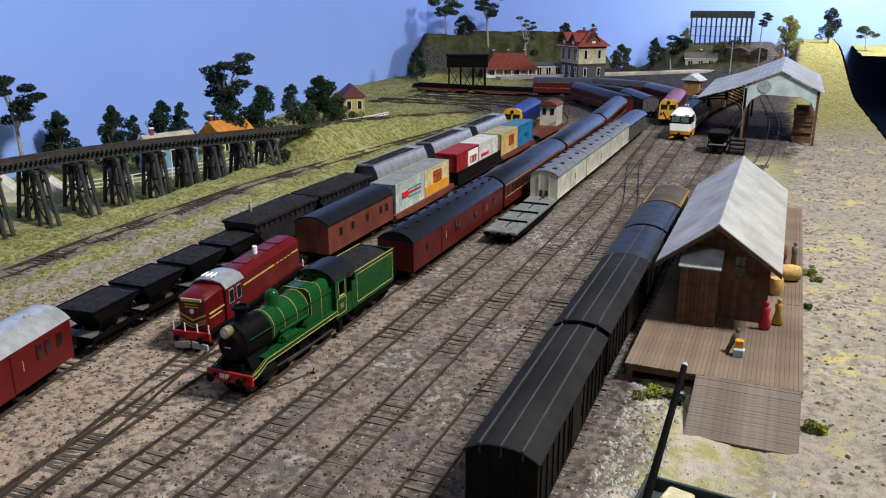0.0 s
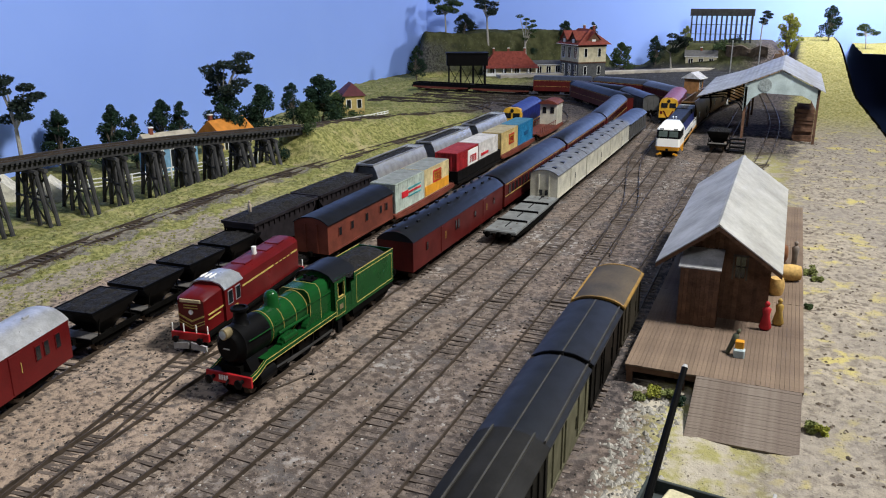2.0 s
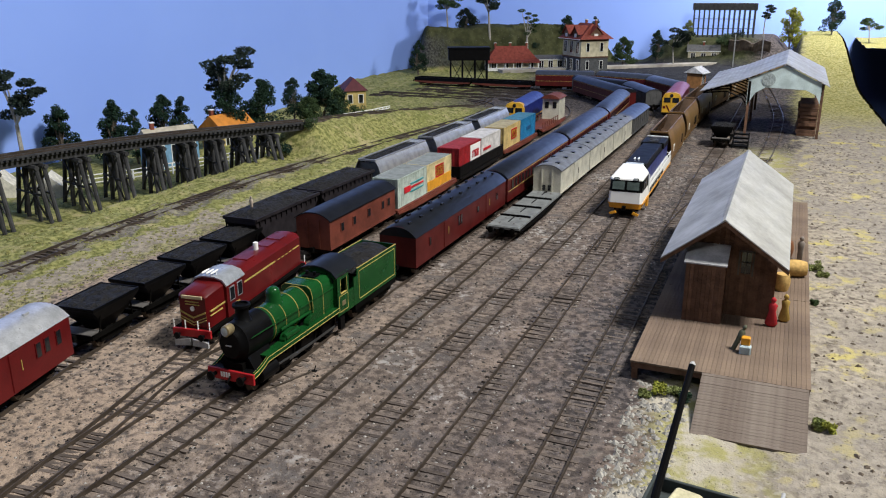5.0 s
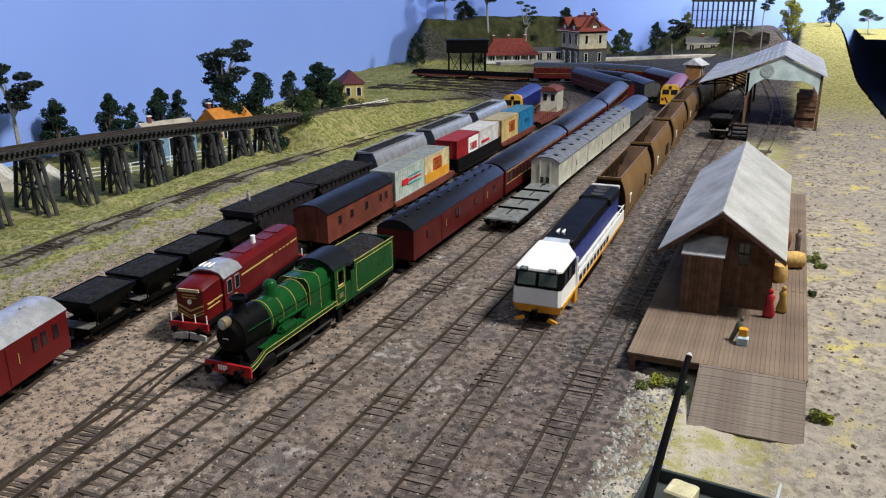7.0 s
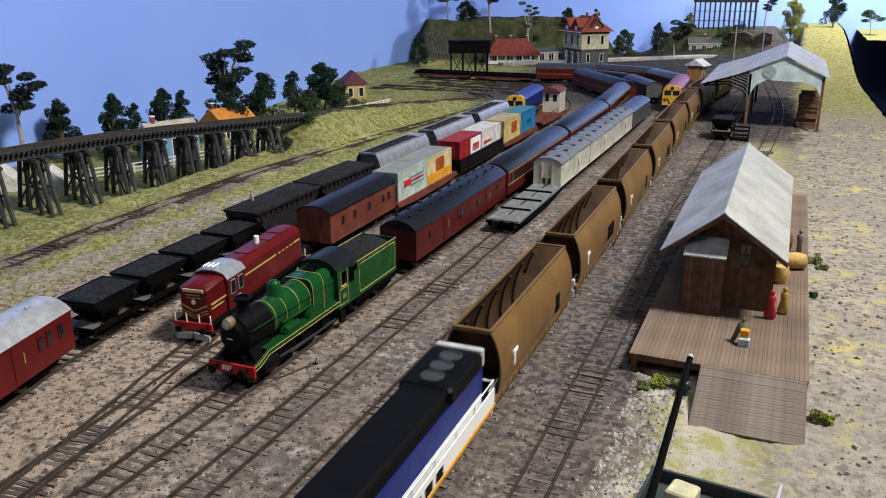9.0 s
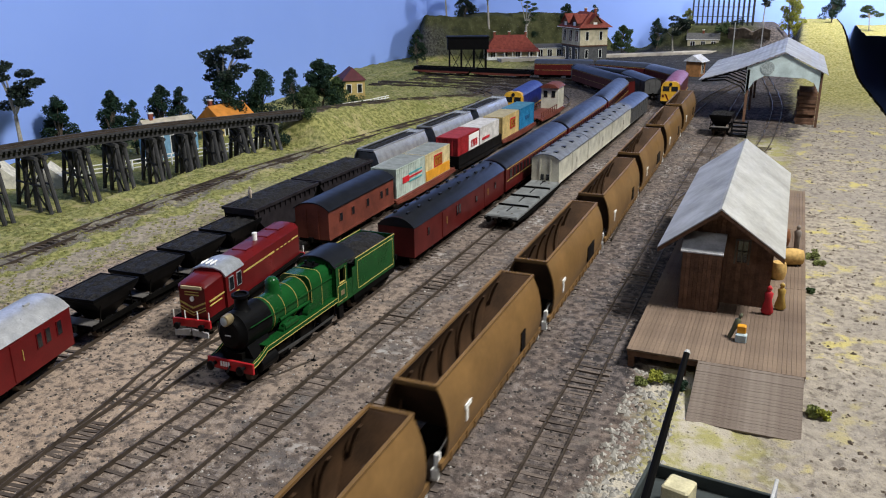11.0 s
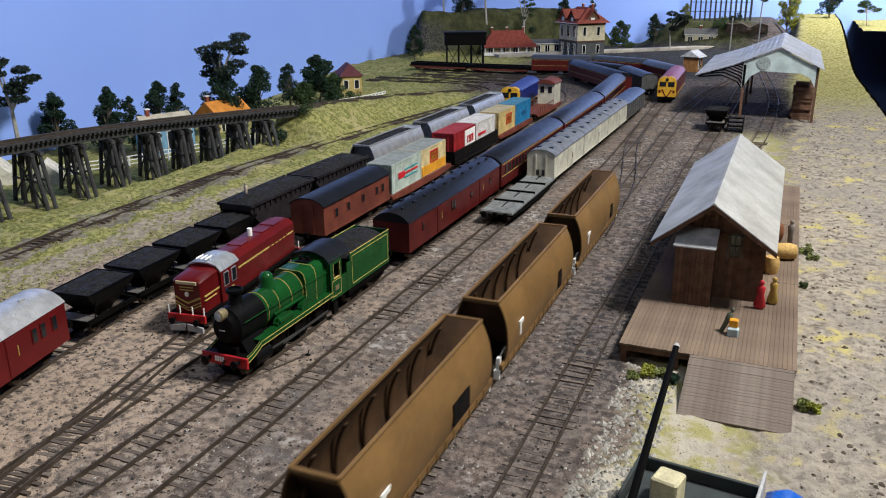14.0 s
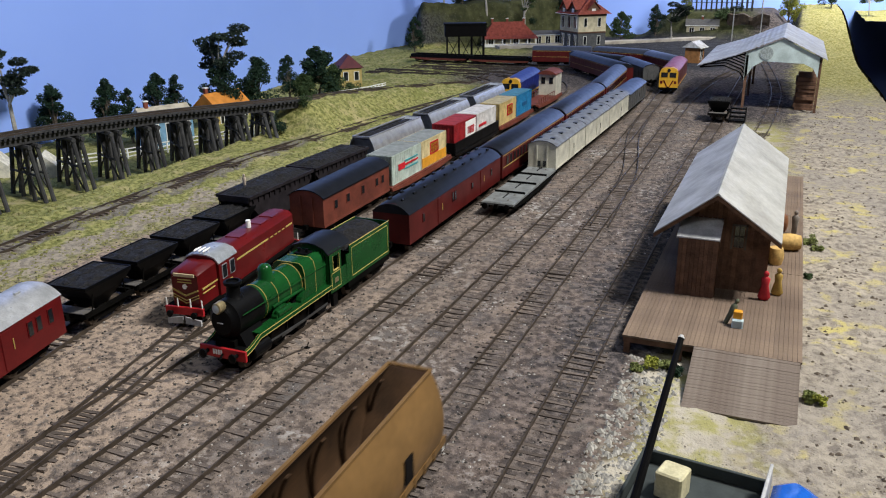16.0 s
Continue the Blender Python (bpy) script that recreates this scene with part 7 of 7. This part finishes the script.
bmesh.ops.recalc_face_normals(bm, faces=bm.faces)
bm.to_mesh(rw.data)
bm.free()
rw.matrix_basis = pose(0.0, 2.80, 0)
tagged(rw, "rough dark brown rock cutting below the far bridge", "retaining wall", kind="structure")
for x in (-0.03, 0.05):
    fp = part("footbridge_post", box(B(), x - 0.0015, x + 0.0015, 2.69, 2.693, 0, 0.098), mat_cache("pale_grey", (0.5, 0.5, 0.5)))
    tagged(fp, "pale upright post before the rock cutting", "post", "cutting posts")
hb = thing("high_bridge", "dark blue-black trestle viaduct at the back of the layout", "bridge", "", pose(-0.085, 2.895, 0.078, 0, 0, 6))
part("deck", box(B(), -0.10, 0.10, -0.02, 0.02, 0.086, 0.108, 0.001), M_TRESTLE, hb)
for k in range(13):
    x = -0.094 + 0.188 * k / 12
    for y in (-0.015, 0.015):
        part("column", box(B(), x - 0.0024, x + 0.0024, y - 0.0024, y + 0.0024, -0.01, 0.088), M_TRESTLE, hb)
for z in (0.028, 0.058):
    part("strut", box(B(), -0.096, 0.096, -0.0172, -0.0145, z, z + 0.0016), M_TRESTLE, hb)

# ---- foreground: lorry, telegraph pole, stones ----
lorry = thing("flatbed_lorry", "dark grey flatbed lorry with a blue tank and a white crate", "lorry", "", pose(0.135, 0.318, 0.0, 0, 0, -6))
M_LORRY = mat_cache("dark_green_grey_paint", (0.045, 0.055, 0.055), 0.6)
part("bed", box(B(), -0.030, 0.024, -0.028, 0.016, 0.012, 0.015), M_LORRY, lorry)
part("side_board", box(B(), -0.031, 0.024, 0.0155, 0.0172, 0.012, 0.021, 0.0003), M_LORRY, lorry)
part("side_board", box(B(), -0.032, -0.0305, -0.028, 0.0172, 0.012, 0.021, 0.0003), M_LORRY, lorry)
part("headboard", box(B(), 0.0225, 0.0240, -0.028, 0.016, 0.012, 0.030, 0.0003), mat_cache("pale_grey", (0.5, 0.5, 0.5)), lorry)
smooth(part("tank", box(B(), 0.0255, 0.0430, -0.026, 0.010, 0.006, 0.030, 0.004), mat_cache("bright_blue_paint", (0.015, 0.12, 0.55), 0.25), lorry, "glossy blue rounded cab"), 50)
for x in (-0.02, 0.034):
    for y in (-0.022, 0.012):
        part("wheel", lathe(B(), [(0.003, -0.0022), (0.0062, -0.0018), (0.0062, 0.0018), (0.003, 0.0022)], (x, y, 0.0062), "y", 16), M_BLACK, lorry)
cr = part("crate", box(B(), -0.006, 0.006, -0.006, 0.006, 0, 0.012, 0.0008), mat_cache("cream_crate", (0.72, 0.66, 0.42), 0.6))
cr.matrix_basis = pose(0.121, 0.316, 0.0152, 0, 0, -14)
tagged(cr, "cream wooden crate on the lorry bed", "crate")
pl = thing("telegraph_pole", "leaning dark timber pole lying over the grass", "pole")
part("shaft", rod(B(), (0.1045, 0.262, -0.004), (0.1163, 0.345, 0.0755), 0.0022, 10, 0.0014), M_BLACK, pl)
part("cap", rod(B(), (0.1163, 0.345, 0.0755), (0.1165, 0.3462, 0.0766), 0.0017, 8, 0.0008), mat_cache("pale_grey", (0.5, 0.5, 0.5)), pl)


def scatter(name, label, count, area, size, material, seed, flat=0.7):
    """Loose stones over a stretch of ground, one object of stuff."""
    rng = random.Random(seed)
    verts, faces = [], []
    base = [(1, 0, 0), (-1, 0, 0), (0, 1, 0), (0, -1, 0), (0, 0, 1), (0, 0, -1)]
    tri = [(0, 2, 4), (2, 1, 4), (1, 3, 4), (3, 0, 4), (2, 0, 5), (1, 2, 5), (3, 1, 5), (0, 3, 5)]
    for _ in range(count):
        x, y = rng.uniform(area[0], area[1]), area[2] + (area[3] - area[2]) * rng.random() ** 1.5
        s = size * rng.uniform(0.4, 1.0) ** 2 * 1.4
        z = ground_z(x, y)
        k = len(verts)
        a = rng.uniform(0, math.tau)
        for p in base:
            u, v, w_ = p[0] * s * rng.uniform(0.6, 1.2), p[1] * s * rng.uniform(0.6, 1.2), p[2] * s * flat * rng.uniform(0.6, 1.2)
            verts.append((x + u * math.cos(a) - v * math.sin(a), y + u * math.sin(a) + v * math.cos(a), z + w_))
        faces += [(k + p, k + q, k + r) for p, q, r in tri]
    me = bpy.data.meshes.new(name)
    me.from_pydata(verts, [], faces)
    me.materials.append(material)
    return tagged(new(name, me), label, "stones", kind="stuff")


scatter("ballast", "loose brown ballast grains over the yard", 26000, (-0.40, 0.08, 0.12, 1.3), 0.0010, mat("ballast_brown", (0.222, 0.176, 0.150), 0.95, vary=0.5, scale=300, fine=2000), 3)
scatter("cinders", "dark cinders and coal crumbs over the yard", 15000, (-0.40, 0.10, 0.12, 1.4), 0.0011, mat("cinder_black", (0.05, 0.045, 0.042), 0.9, vary=0.4, scale=300), 4)
scatter("ash_flakes", "pale ash flakes and chips over the yard", 5000, (-0.36, 0.09, 0.12, 1.2), 0.0009, mat("pale_ash", (0.46, 0.43, 0.40), 0.9, vary=0.4, scale=300), 11)
scatter("pale_stones", "pale gravel and ash lumps beside the goods track", 1300, (0.075, 0.108, 0.24, 0.47), 0.0022, mat("pale_stone", (0.42, 0.40, 0.36), 0.9, vary=0.4, scale=300), 5)
scatter("sand_grit", "sandy grit and clods beside the platform", 4200, (0.10, 0.31, 0.24, 1.4), 0.0008, mat("sand_grit", (0.42, 0.36, 0.28), 0.95, vary=0.5, scale=300), 6)
scatter("clods", "dark clods on the sandy earth", 1500, (0.176, 0.31, 0.3, 1.5), 0.0016, mat("clod_brown", (0.14, 0.11, 0.085), 0.95, vary=0.4, scale=300), 7)
scatter("grass_grit", "tufty grit over the grassy slopes", 9000, (-0.62, -0.38, 0.35, 1.5), 0.0016, mat("grass_tuft", (0.27, 0.26, 0.09), 0.95, vary=0.5, scale=200), 8)

figurine(-0.293, 0.585, 0.0440, 0.014, TROUSER, mat_cache("figure_cream", (0.6, 0.5, 0.4), 0.7), "tiny pale figurine sitting on the coal load")
ob = part("point_rod", rod(B(), (-0.134, 0.364, 0.0012), (-0.120, 0.402, 0.0012), 0.0005, 6), M_RAIL)
tagged(ob, "thin rusty point rod lying beside the track", "rod")
lv = thing("point_lever", "small black point lever beside the turnout", "lever", "", pose(-0.1190, 0.404, 0.0))
part("base", box(B(), -0.002, 0.002, -0.0012, 0.0012, -0.001, 0.0012, 0.0003), M_BLACK, lv)
part("handle", rod(B(), (0, 0, 0.001), (0.001, 0.0005, 0.0045), 0.0004, 6), M_BLACK, lv)


# ---- what moves ----
def motions():
    # coal train: seconds and where the first hopper's front end stands on track G
    rows = [(0, 1.646), (0.5, 1.613), (1, 1.574), (1.5, 1.530), (2, 1.476), (2.5, 1.420), (3, 1.359), (3.5, 1.299), (4, 1.234), (6.5, 0.849), (7, 0.763), (7.5, 0.673), (8, 0.579), (8.5, 0.482), (9, 0.385),
            (11.5, -0.170), (12, -0.277), (12.5, -0.383), (13, -0.489), (13.5, -0.597), (14, -0.701), (14.5, -0.808), (15, -0.918), (15.5, -1.030), (16, -1.144)]
    for ob, off in COAL_TRAIN:
        walk(ob, [(t, along("G", -1.7, u + off + 1.7)) for t, u in rows])
    # dark goods train: how far it has run; it rolls on behind the camera and stops there
    rows = [(0, 0), (0.5, 0.069), (1, 0.141), (1.5, 0.213), (2, 0.280), (2.5, 0.343), (3, 0.406), (3.5, 0.4725), (4, 0.537), (7, 0.93), (10, 1.32), (13, 1.66), (16, 1.7)]
    for ob, c in DARK_TRAIN:
        walk(ob, [(t, along("H", -1.7, c - u + 1.7) @ pose(-0.0035, 0, 0)) for t, u in rows])


motions()
